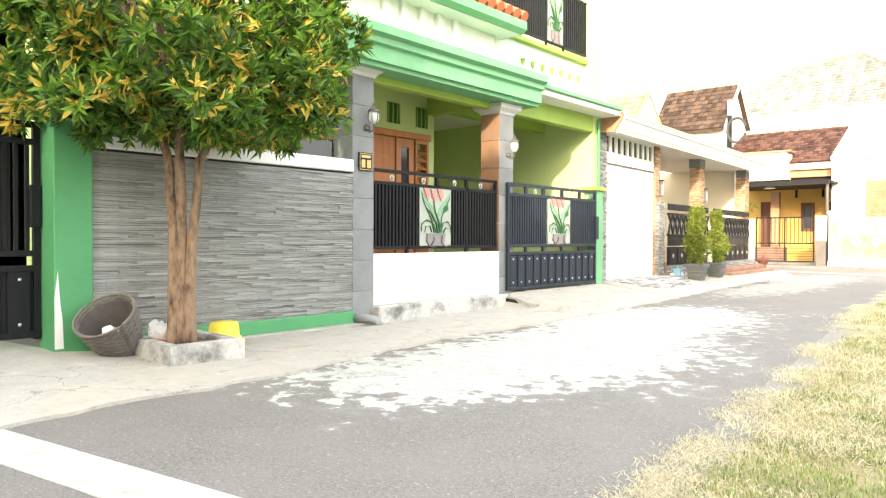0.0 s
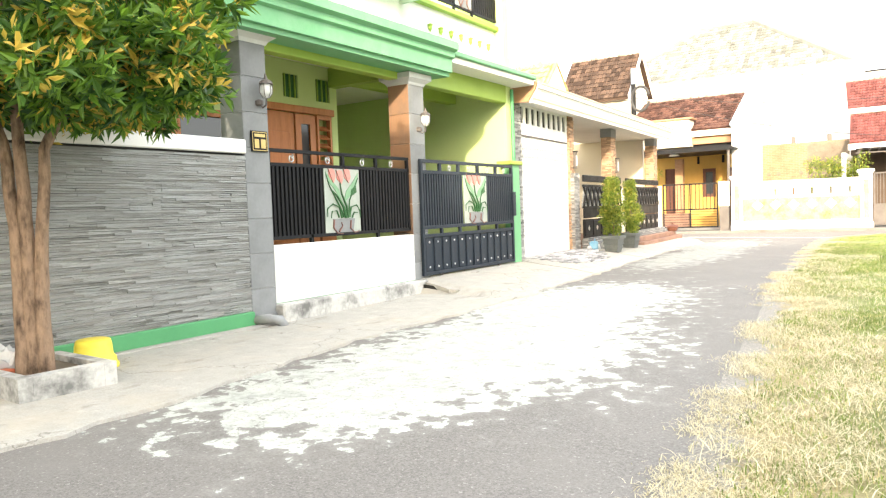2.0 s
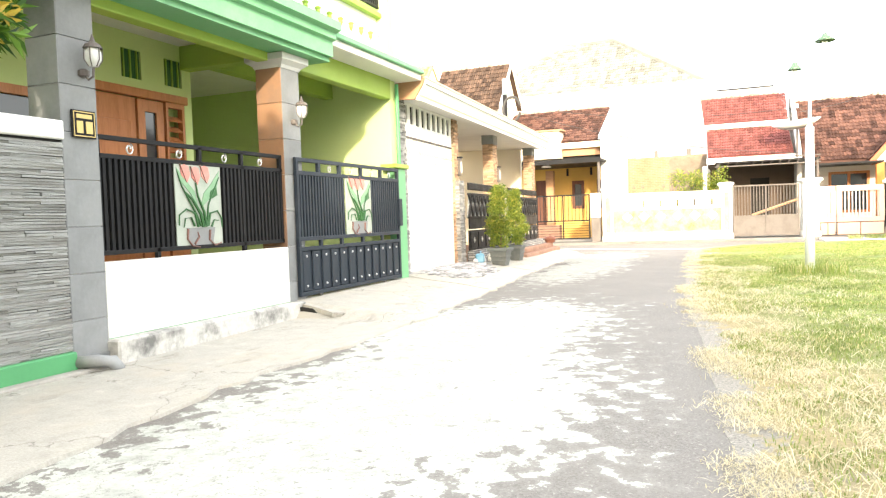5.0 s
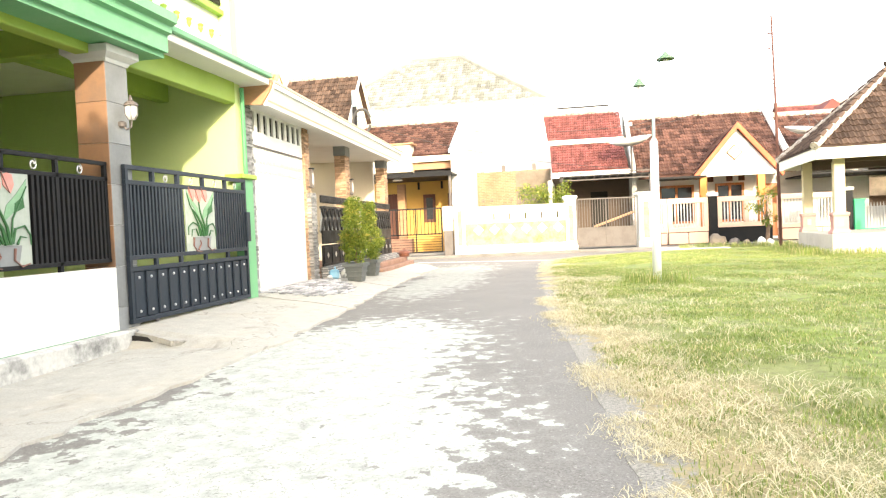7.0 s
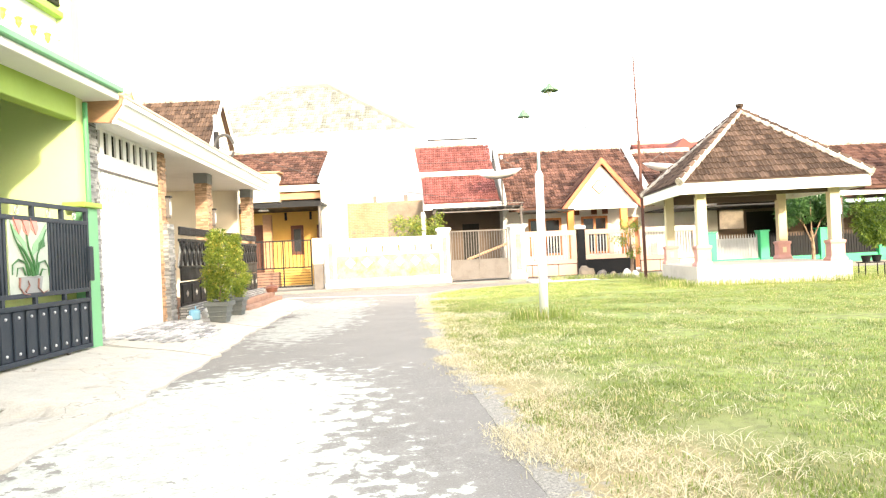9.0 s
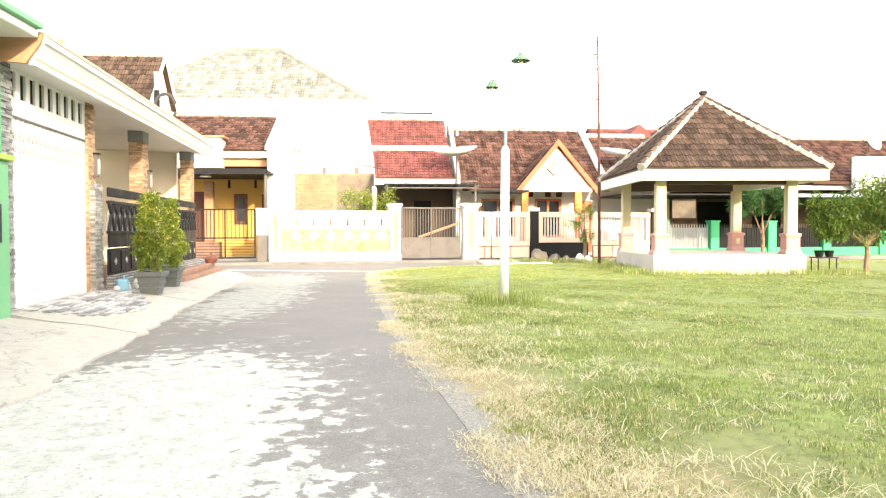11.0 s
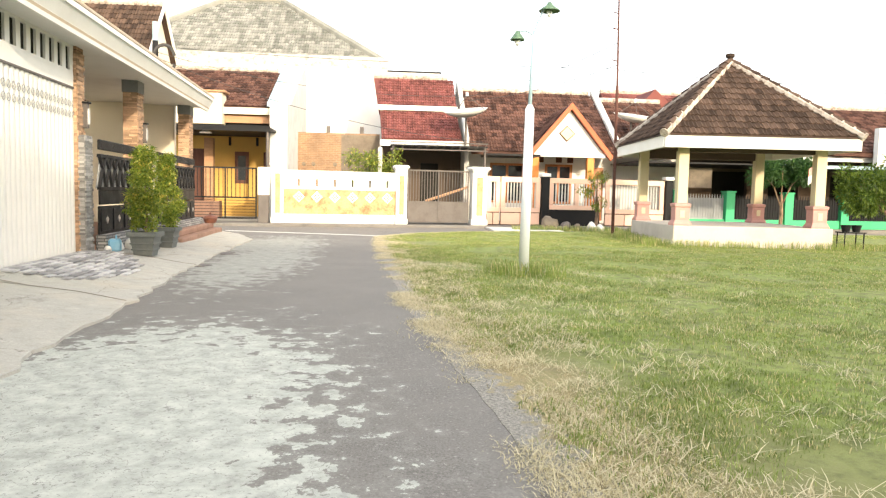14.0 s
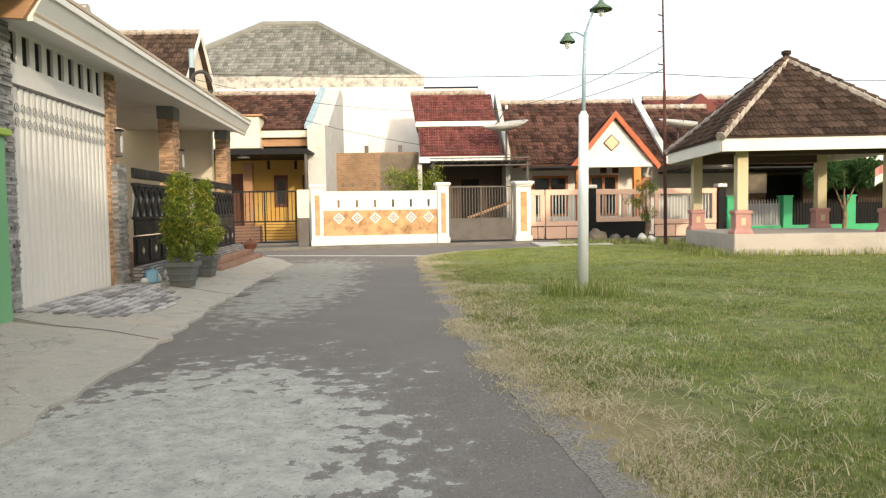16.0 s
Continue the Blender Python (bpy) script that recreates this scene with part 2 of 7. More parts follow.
def pavement_material():
    """Old concrete: grey screed with tan dust, dark damp stains, pale scuffs and hairline cracks."""
    m, nt, bsdf = node_material("old_pavement_concrete")
    vec = coords(nt)
    fine, mid, big = noise_tex(nt, vec, 60, 6, 0.7), noise_tex(nt, vec, 5, 8, 0.72), noise_tex(nt, vec, 0.9, 7, 0.65)
    colour = mix(nt, ramp(nt, fine, 0.35, 0.68), (0.44, 0.425, 0.375), (0.33, 0.318, 0.28))
    colour = mix(nt, ramp(nt, big, 0.5, 0.7), colour, (0.43, 0.39, 0.315))
    colour = mix(nt, math_node(nt, "MULTIPLY", ramp(nt, mid, 0.5, 0.7), 0.4), colour, (0.24, 0.228, 0.2))
    colour = mix(nt, math_node(nt, "MULTIPLY", ramp(nt, mid, 0.44, 0.32), 0.4), colour, (0.58, 0.555, 0.49))
    blot = noise_tex(nt, coords(nt, (1.4, 0.7, 1)), 1.7, 8, 0.72)
    colour = mix(nt, math_node(nt, "MULTIPLY", ramp(nt, blot, 0.58, 0.68), 0.6), colour, (0.2, 0.186, 0.155))
    crack = nt.nodes.new("ShaderNodeTexVoronoi")
    crack.feature = "DISTANCE_TO_EDGE"
    crack.inputs["Scale"].default_value = 0.45
    warp = nt.nodes.new("ShaderNodeVectorMath")
    warp.operation = "ADD"
    wob = add(nt, "ShaderNodeTexNoise", Scale=2.5, Detail=6.0)
    nt.links.new(vec, wob.inputs["Vector"])
    nt.links.new(vec, warp.inputs[0])
    nt.links.new(wob.outputs["Color"], warp.inputs[1])
    nt.links.new(warp.outputs["Vector"], crack.inputs["Vector"])
    line = math_node(nt, "MULTIPLY", ramp(nt, crack.outputs["Distance"], 0.005, 0.0), 0.7)
    colour = mix(nt, line, colour, (0.13, 0.12, 0.1))
    nt.links.new(colour, bsdf.inputs["Base Color"])
    bsdf.inputs["Roughness"].default_value = 0.92
    bump(nt, bsdf, math_node(nt, "SUBTRACT", math_node(nt, "ADD", fine, mid), line), 0.35, 0.01)
    return m


M_ROAD, M_SOIL, M_PAVE = road_material(), soil_material(), pavement_material()
M_CONCRETE = surface("weathered_concrete", (0.39, 0.375, 0.34), (0.2, 0.19, 0.17), 0.9, 30, 0.9, 0.8, 0.4)
M_KERB = surface("flaking_kerb", (0.55, 0.54, 0.5), (0.16, 0.16, 0.15), 0.9, 20, 3.5, 1.0, 0.4)
M_EARTH = surface("bare_earth", (0.2, 0.16, 0.11), None, 0.95, 20, 0.5, 0.8, 0.5)
M_SLATE = surface("split_slate", (0.35, 0.36, 0.345), (0.18, 0.168, 0.15), 0.75, 60, 7, 1.0, 0.9, single=0.13, stretch=(1, 0.22, 1.6), depth=0.02)
M_SLATE_BACK = surface("slate_joint", (0.035, 0.035, 0.035), None, 0.9, gloss=0.12)
M_WHITE = surface("white_paint", (0.76, 0.75, 0.71), (0.52, 0.49, 0.43), 0.65, 30, 0.8, 0.3, 0.08)
M_CREAM = surface("cream_paint", (0.74, 0.68, 0.55), (0.55, 0.48, 0.36), 0.7, 30, 0.8, 0.35, 0.08)
M_BIGWALL = surface("sunbleached_white_wall", (0.8, 0.8, 0.78), (0.6, 0.57, 0.5), 0.8, 20, 0.5, 0.4, 0.08)
M_MINT = surface("mint_green_paint", (0.135, 0.36, 0.17), (0.3, 0.48, 0.32), 0.5, 40, 2.2, 0.35, 0.08)
M_GREEN = surface("green_paint", (0.085, 0.3, 0.125), (0.06, 0.2, 0.09), 0.5, 30, 1.5, 0.4, 0.08)
M_BRIGHT = surface("bright_green_paint", (0.05, 0.38, 0.17), (0.035, 0.25, 0.11), 0.5, 30, 1.5, 0.4, 0.08)
M_LIME = surface("lime_green_paint", (0.3, 0.42, 0.075), (0.22, 0.32, 0.06), 0.55, 30, 1.2, 0.4, 0.06)
M_PALE = surface("pale_lime_wall_paint", (0.54, 0.65, 0.29), (0.45, 0.53, 0.23), 0.7, 30, 0.7, 0.35, 0.06)
M_AQUA = surface("pale_aqua_wall_paint", (0.5, 0.68, 0.58), (0.4, 0.55, 0.46), 0.7, 30, 0.7, 0.35, 0.06)
M_BLACK = surface("black_painted_steel", (0.011, 0.012, 0.014), (0.024, 0.022, 0.02), 0.5, 50, 3, 0.5, 0.1, gloss=0.13)
M_BLUEBLACK = surface("blue_black_painted_steel", (0.021, 0.029, 0.04), (0.04, 0.046, 0.054), 0.42, 50, 3, 0.5, 0.1, gloss=0.19)
M_CHROME = surface("dull_chrome", (0.6, 0.6, 0.6), (0.4, 0.4, 0.4), 0.3, 50, 3, 0.3, 0, metal=0.9)
M_TILE_GREY = surface("grey_stone_tile", (0.215, 0.222, 0.222), (0.14, 0.145, 0.145), 0.6, 25, 2, 0.7, 0.2, single=0.14)
M_TILE_BROWN = surface("brown_stone_tile", (0.24, 0.135, 0.075), (0.14, 0.1, 0.075), 0.6, 25, 2, 0.7, 0.2, single=0.14)
M_CAPSTONE = surface("grey_white_plaster", (0.55, 0.55, 0.53), (0.35, 0.35, 0.33), 0.8, 30, 2, 0.5, 0.1)
M_WOOD = surface("orange_varnished_wood", (0.5, 0.2, 0.08), (0.3, 0.11, 0.04), 0.4, 20, 2.5, 0.7, 0.1, stretch=(4, 4, 0.5))
M_DARKWOOD = surface("dark_stained_wood", (0.13, 0.05, 0.03), (0.07, 0.03, 0.02), 0.5, 20, 2.5, 0.6, 0.1, stretch=(4, 4, 0.5))
M_FASCIA_WOOD = surface("brown_wood_panel", (0.42, 0.24, 0.13), (0.25, 0.14, 0.08), 0.55, 20, 2.5, 0.6, 0.1, stretch=(1, 4, 4))
M_GLASS, M_LAMP = glass_material(), lamp_glass()
# Near-black of backing sheets, and of shade painted behind slots and openings.
M_DARK = surface("dark_sheet_and_shade", (0.03, 0.028, 0.025), None, 0.9, relief=0, gloss=0.12)
M_ROOF_BROWN = surface("weathered_brown_clay_tile", (0.105, 0.054, 0.041), (0.04, 0.026, 0.022), 0.85, 30, 1.6, 0.6, 0.3, island=0.55, gloss=0.12)
M_ROOF_RED = surface("red_clay_tile", (0.19, 0.068, 0.06), (0.11, 0.045, 0.04), 0.8, 30, 1.2, 0.6, 0.3, island=0.32, gloss=0.12)
M_ROOF_GREY = surface("mossy_grey_tile", (0.23, 0.235, 0.215), (0.12, 0.125, 0.112), 0.9, 30, 1, 0.7, 0.3, island=0.32, gloss=0.12)
M_ROOF_PAV = surface("dark_brown_concrete_tile", (0.082, 0.054, 0.04), (0.036, 0.03, 0.026), 0.8, 30, 3, 0.7, 0.3, single=0.5, gloss=0.12)
M_ROOF_PAV_FAR = surface("dark_brown_concrete_tile_far", (0.082, 0.054, 0.04), (0.036, 0.03, 0.026), 0.8, 30, 3, 0.7, 0.3, island=0.5, gloss=0.12)
M_RIDGE = surface("mortared_ridge", (0.47, 0.43, 0.38), (0.16, 0.12, 0.1), 0.9, 20, 5, 1.0, 0.4)
M_BRICK = brick_material("tan_brick", (0.3, 0.18, 0.1), (0.22, 0.13, 0.075), (0.3, 0.24, 0.17), 4.0, 0.9, 0.3, 0.03)
M_LEDGE = brick_material("ledge_stone_brown", (0.4, 0.24, 0.13), (0.22, 0.13, 0.075), (0.1, 0.065, 0.04), 4.0, 1.2, 0.22, 0.03)
M_LEDGE_GREY = brick_material("ledge_stone_grey", (0.36, 0.35, 0.33), (0.16, 0.16, 0.16), (0.07, 0.07, 0.07), 4.0, 0.9, 0.2, 0.035)
M_YELLOW = surface("yellow_ochre_paint", (0.58, 0.36, 0.09), (0.4, 0.24, 0.07), 0.7, 30, 0.9, 0.4, 0.06)
M_ORANGE = surface("orange_paint", (0.66, 0.24, 0.06), (0.5, 0.18, 0.06), 0.6, 30, 1.5, 0.4, 0.06)
M_TERRA = surface("terracotta_barge_paint", (0.46, 0.13, 0.06), (0.32, 0.1, 0.06), 0.7, 30, 1.5, 0.5, 0.08)
M_PEACH = surface("peach_paint", (0.74, 0.5, 0.38), (0.55, 0.38, 0.3), 0.7, 30, 1.2, 0.4, 0.06)
M_PINK = surface("dusty_pink_paint", (0.5, 0.27, 0.24), (0.35, 0.2, 0.18), 0.7, 30, 2, 0.5, 0.08)
M_BUFF = surface("buff_column_paint", (0.6, 0.52, 0.34), (0.46, 0.39, 0.25), 0.7, 30, 1.2, 0.4, 0.06)
M_MARBLE = surface("stained_orange_tile", (0.62, 0.38, 0.18), (0.22, 0.11, 0.05), 0.5, 20, 2.6, 1.0, 0.05)
M_RUST = surface("rusty_iron", (0.1, 0.045, 0.035), (0.09, 0.04, 0.03), 0.8, 40, 4, 0.7, 0.3)
M_BLUE = surface("faded_blue_steel", (0.32, 0.44, 0.5), (0.22, 0.3, 0.34), 0.5, 40, 4, 0.5, 0.1)
M_PLASTER = surface("pale_stained_plaster", (0.5, 0.46, 0.41), (0.34, 0.3, 0.26), 0.85, 30, 1.1, 0.6, 0.15)
M_TRIM = surface("pale_tan_eave_trim", (0.5, 0.41, 0.3), (0.34, 0.27, 0.19), 0.55, 30, 2, 0.5, 0.08)
M_POLE = surface("white_painted_concrete_pole", (0.82, 0.87, 0.9), (0.68, 0.68, 0.64), 0.6, 30, 1.6, 0.35, 0.15, stretch=(1, 1, 0.4))
M_GREYSTEEL = surface("grey_painted_steel", (0.12, 0.105, 0.095), (0.07, 0.06, 0.055), 0.55, 40, 2.5, 0.6, 0.1)
M_SHUTTER = surface("cream_white_shutter_steel", (0.64, 0.63, 0.585), (0.5, 0.48, 0.43), 0.45, 30, 1.0, 0.3, 0.03)
M_TERRACE = surface("red_brick_step", (0.27, 0.16, 0.115), (0.16, 0.1, 0.075), 0.85, 20, 3, 0.7, 0.3)
M_PANELART = surface("pale_relief_panel", (0.36, 0.385, 0.34), (0.22, 0.28, 0.22), 0.45, 30, 6, 0.5, 0.05)
M_PETAL = surface("pink_petal_enamel", (0.55, 0.2, 0.17), (0.45, 0.36, 0.3), 0.4, 30, 6, 0.5, 0.05)
M_STEM = surface("green_stem_enamel", (0.03, 0.1, 0.035), (0.06, 0.16, 0.06), 0.4, 30, 6, 0.5, 0.05)
M_LEAFENAMEL = surface("grey_green_enamel", (0.16, 0.3, 0.17), (0.3, 0.42, 0.3), 0.4, 30, 8, 0.6, 0.05)
# Brown set very dark to hold the shade under far canopies; also pavilion timber.
M_SHADEWALL = surface("shade_dark_brown", (0.1, 0.07, 0.05), (0.05, 0.036, 0.028), 0.8, 30, 0.9, 0.5, 0.06)
M_CEMENT = surface("damp_grey_cement", (0.2, 0.165, 0.125), (0.09, 0.075, 0.06), 0.9, 25, 1.4, 0.9, 0.3)
M_APRON = surface("mottled_paving_tile", (0.42, 0.41, 0.4), (0.25, 0.25, 0.26), 0.7, 25, 6, 0.8, 0.2, single=0.5)
M_STONE_TAN = surface("tan_ledge_stone", (0.44, 0.29, 0.185), (0.27, 0.17, 0.105), 0.8, 40, 6, 0.7, 0.4, island=0.4)
M_STONE_GREY = surface("grey_ledge_stone", (0.3, 0.295, 0.28), (0.16, 0.155, 0.15), 0.8, 40, 6, 0.7, 0.4, island=0.45)
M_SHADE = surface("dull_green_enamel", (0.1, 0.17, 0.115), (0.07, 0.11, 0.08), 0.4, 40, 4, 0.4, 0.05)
M_BROWNLINE = surface("brown_enamel", (0.2, 0.1, 0.08), None, 0.4)
M_GOLD = surface("gold_paint", (0.5, 0.38, 0.16), (0.5, 0.35, 0.1), 0.35, 30, 6, 0.4, 0.0, metal=0.5)
M_LEAF = blade_material("glossy_shrub_leaf", (0.016, 0.065, 0.01), (0.18, 0.33, 0.03), (0.6, 0.44, 0.07), 0.89, 2.4)
M_LEAF2 = blade_material("fresh_green_leaf", (0.06, 0.13, 0.015), (0.3, 0.34, 0.045), (0.5, 0.42, 0.08), 0.95)
M_LEAF3 = blade_material("deep_green_leaf", (0.025, 0.075, 0.02), (0.07, 0.15, 0.035))
M_LEAF4 = blade_material("topiary_leaf", (0.03, 0.075, 0.012), (0.17, 0.24, 0.03))
M_GRASS = blade_material("green_grass", (0.17, 0.24, 0.045), (0.34, 0.41, 0.1), (0.58, 0.5, 0.25), 0.82, tufts=(0.12, 0.165, 0.035))
M_STRAW = blade_material("dry_grass", (0.5, 0.44, 0.26), (0.72, 0.65, 0.45))
M_BARK = surface("scaly_brown_bark", (0.3, 0.205, 0.135), (0.045, 0.03, 0.02), 0.9, 36, 14, 1.0, 1.0, stretch=(1, 1, 0.35), depth=0.02)
M_WICKER = surface("grey_weathered_wicker", (0.18, 0.16, 0.138), (0.08, 0.068, 0.055), 0.8, 40, 4, 0.6, 0.2)
M_YPLASTIC = surface("yellow_plastic", (0.8, 0.66, 0.06), (0.7, 0.6, 0.15), 0.45, 30, 3, 0.4, 0)
M_BPLASTIC = surface("black_plastic_pot", (0.1, 0.112, 0.108), (0.17, 0.175, 0.165), 0.6, 30, 4, 0.6, 0.1)
M_BLUEPLASTIC = surface("pale_blue_plastic", (0.16, 0.36, 0.52), (0.35, 0.5, 0.6), 0.4, 30, 4, 0.4, 0)
M_DISH = surface("grey_dish_mesh", (0.5, 0.5, 0.48), (0.3, 0.3, 0.3), 0.5, 40, 3, 0.5, 0.1)
M_CABLE = surface("black_cable", (0.05, 0.05, 0.05), None, 0.6, relief=0)
M_PVC = surface("grey_drain_pipe", (0.3, 0.31, 0.31), None, 0.6)
M_FARKERB = surface("grey_street_concrete", (0.2, 0.188, 0.17), (0.11, 0.104, 0.095), 0.9, 30, 1.3, 0.7, 0.3)
M_STRIPE = surface("worn_white_road_paint", (0.6, 0.58, 0.51), (0.27, 0.26, 0.23), 0.8, 30, 4, 0.9, 0.4)


# ---------- building helpers ----------
def thing(name, label, category, m=None, group="", kind=""):
    ob = new(name)
    ob.empty_display_size = 0.2
    if m is not None:
        ob.matrix_world = m
    return tagged(ob, label, category, group, kind)


def part(name, bm, material, parent=None, label="", smooth=False, m=None):
    me = bpy.data.meshes.new(name)
    bm.normal_update()
    bm.to_mesh(me)
    bm.free()
    me.materials.append(material)
    if smooth:
        me.polygons.foreach_set("use_smooth", [True] * len(me.polygons))
    return piece(name, me, parent, m, label)


def piece(name, me, parent, m=None, label=""):
    ob = new(name, me)
    if parent is not None:
        ob.parent = parent
    if m is not None:
        ob.matrix_local = m
    if label:
        tagged(ob, label)
    return ob


def box(bm, x0, x1, y0, y1, z0, z1, bev=0.0):
    r = bmesh.ops.create_cube(bm, size=1.0, matrix=Matrix.LocRotScale(((x0 + x1) / 2, (y0 + y1) / 2, (z0 + z1) / 2), None,
                                                                    (abs(x1 - x0), abs(y1 - y0), abs(z1 - z0))))
    if bev:
        edges = list({e for v in r["verts"] for e in v.link_edges})
        bmesh.ops.bevel(bm, geom=edges, offset=bev, segments=1, affect="EDGES")
    return bm


def slab(name, x0, x1, y0, y1, z0, z1, material, parent=None, label="", bev=0.006):
    return part(name, box(bmesh.new(), x0, x1, y0, y1, z0, z1, bev), material, parent, label)


def tube(bm, pts, r0, r1=None, sides=8):
    """A tapered tube through points."""
    r1 = r0 if r1 is None else r1
    rings, pts = [], [Vector(p) for p in pts]
    for i, p in enumerate(pts):
        d = (pts[min(i + 1, len(pts) - 1)] - pts[max(i - 1, 0)]).normalized()
        one = d.cross(Vector((0, 1, 0)) if abs(d.y) < 0.9 else Vector((1, 0, 0))).normalized()
        two = d.cross(one)
        r = r0 + (r1 - r0) * i / max(1, len(pts) - 1)
        rings.append([bm.verts.new(p + one * (r * math.cos(a)) + two * (r * math.sin(a)))
                      for a in (2 * math.pi * k / sides for k in range(sides))])
    for a, b in zip(rings, rings[1:]):
        for k in range(sides):
            bm.faces.new((a[k], a[(k + 1) % sides], b[(k + 1) % sides], b[k]))
    bm.faces.new(rings[0][::-1])
    bm.faces.new(rings[-1])
    return bm


def lathe(bm, profile, sides=16, centre=(0, 0, 0), square=False):
    """Radius and height pairs turned round z; square: four flat sides."""
    n, off = (4, math.pi / 4) if square else (sides, 0)
    k = math.sqrt(2) if square else 1
    rings = [[bm.verts.new((centre[0] + r * k * math.cos(off + 2 * math.pi * i / n), centre[1] + r * k * math.sin(off + 2 * math.pi * i / n),
                            centre[2] + z)) for i in range(n)] for r, z in profile]
    for a, b in zip(rings, rings[1:]):
        for i in range(n):
            bm.faces.new((a[i], a[(i + 1) % n], b[(i + 1) % n], b[i]))
    bm.faces.new(rings[0][::-1])
    bm.faces.new(rings[-1])
    return bm


def prism(bm, outline, axis, a, b):
    """An outline of two coordinates drawn out along an axis from a to b."""
    def at(p, w):
        v = list(p)
        v.insert("xyz".index(axis), w)
        return bm.verts.new(v)
    ends = [[at(p, w) for p in outline] for w in (a, b)]
    n = len(outline)
    for i in range(n):
        bm.faces.new((ends[0][i], ends[0][(i + 1) % n], ends[1][(i + 1) % n], ends[1][i]))
    bm.faces.new(ends[0][::-1])
    bm.faces.new(ends[1])
    bmesh.ops.recalc_face_normals(bm, faces=bm.faces)
    return bm


def wall_with_holes(bm, axis, at, thick, u0, u1, z0, z1, holes):
    """A wall whose face lies at axis = at and which goes back by thick, cut by holes (u0, u1, z0, z1)."""
    us = sorted({u0, u1, *[h[0] for h in holes], *[h[1] for h in holes]})
    zs = sorted({z0, z1, *[h[2] for h in holes], *[h[3] for h in holes]})
    for ua, ub in zip(us, us[1:]):
        for za, zb in zip(zs, zs[1:]):
            um, zm = (ua + ub) / 2, (za + zb) / 2
            if any(h[0] < um < h[1] and h[2] < zm < h[3] for h in holes):
                continue
            if axis == "x":
                box(bm, at - thick, at, ua, ub, za, zb)
            else:
                box(bm, ua, ub, at, at + thick, za, zb)
    bmesh.ops.remove_doubles(bm, verts=bm.verts, dist=1e-5)
    seen, extra = {}, []
    for f in bm.faces:
        key = tuple(round(c, 4) for c in f.calc_center_median())
        if key in seen:
            extra += [f, seen[key]]
        seen[key] = f
    bmesh.ops.delete(bm, geom=list(set(extra)), context="FACES")
    return bm


def raw(name, verts, faces, material, parent=None, label="", smooth=False):
    me = bpy.data.meshes.new(name)
    me.from_pydata(verts, [], faces)
    me.materials.append(material)
    if smooth:
        me.polygons.foreach_set("use_smooth", [True] * len(me.polygons))
    return piece(name, me, parent, None, label)


def tile_mesh(w, l):
    """One curved roof tile: w across, l up the slope, its nose proud."""
    xs, hs = (-0.5, -0.3, 0.0, 0.3, 0.5), (0.018, 0.0, 0.045, 0.0, 0.018)
    low, top = 0.035, 0.0
    vs = [(x * w, 0, h + low) for x, h in zip(xs, hs)] + [(x * w, l * 1.1, h + top) for x, h in zip(xs, hs)] + \
         [(x * w, 0, h + low - 0.025) for x, h in zip(xs, hs)]
    fs = [(i, i + 1, i + 6, i + 5) for i in range(4)] + [(i + 10, i + 11, i + 1, i) for i in range(4)]
    return vs, fs


def roof_tiles(parent, origin, along, up, width, height, material, w=0.22, l=0.3, inside=None, single=False, name="tiles"):
    """Courses of tiles on a slope: origin at the eave's start, along the eave, up the slope."""
    o, a, u = Vector(origin), Vector(along).normalized(), Vector(up).normalized()
    n = a.cross(u)
    turn = Matrix((a, u, n)).transposed()
    vs, fs = tile_mesh(w, l)
    rnd = random.Random(int(abs(o.x * 13 + o.y * 7) * 10))
    me = None
    if single:
        me = bpy.data.meshes.new("roof_tile")
        me.from_pydata(vs, [], fs)
        me.materials.append(material)
    allv, allf = [], []
    for j in range(int(height / l)):
        for i in range(int(width / w)):
            x, y = (i + 0.5) * w, j * l
            if inside and not inside(x, y + l / 2):
                continue
            m = turn.to_4x4()
            m.translation = o + a * (x + rnd.uniform(-0.006, 0.006)) + u * (y + rnd.uniform(-0.012, 0.012)) + n * rnd.uniform(0, 0.008)
            m = m @ pose(0, 0, 0, rnd.uniform(-1.5, 1.5), 0, rnd.uniform(-1.2, 1.2))
            if single:
                piece("roof_tile", me, parent, m)
            else:
                k = len(allv)
                allv += [tuple(m @ Vector(v)) for v in vs]
                allf += [tuple(q + k for q in f) for f in fs]
    if not single and allv:
        return tagged(raw(name, allv, allf, material, parent), kind="stuff")


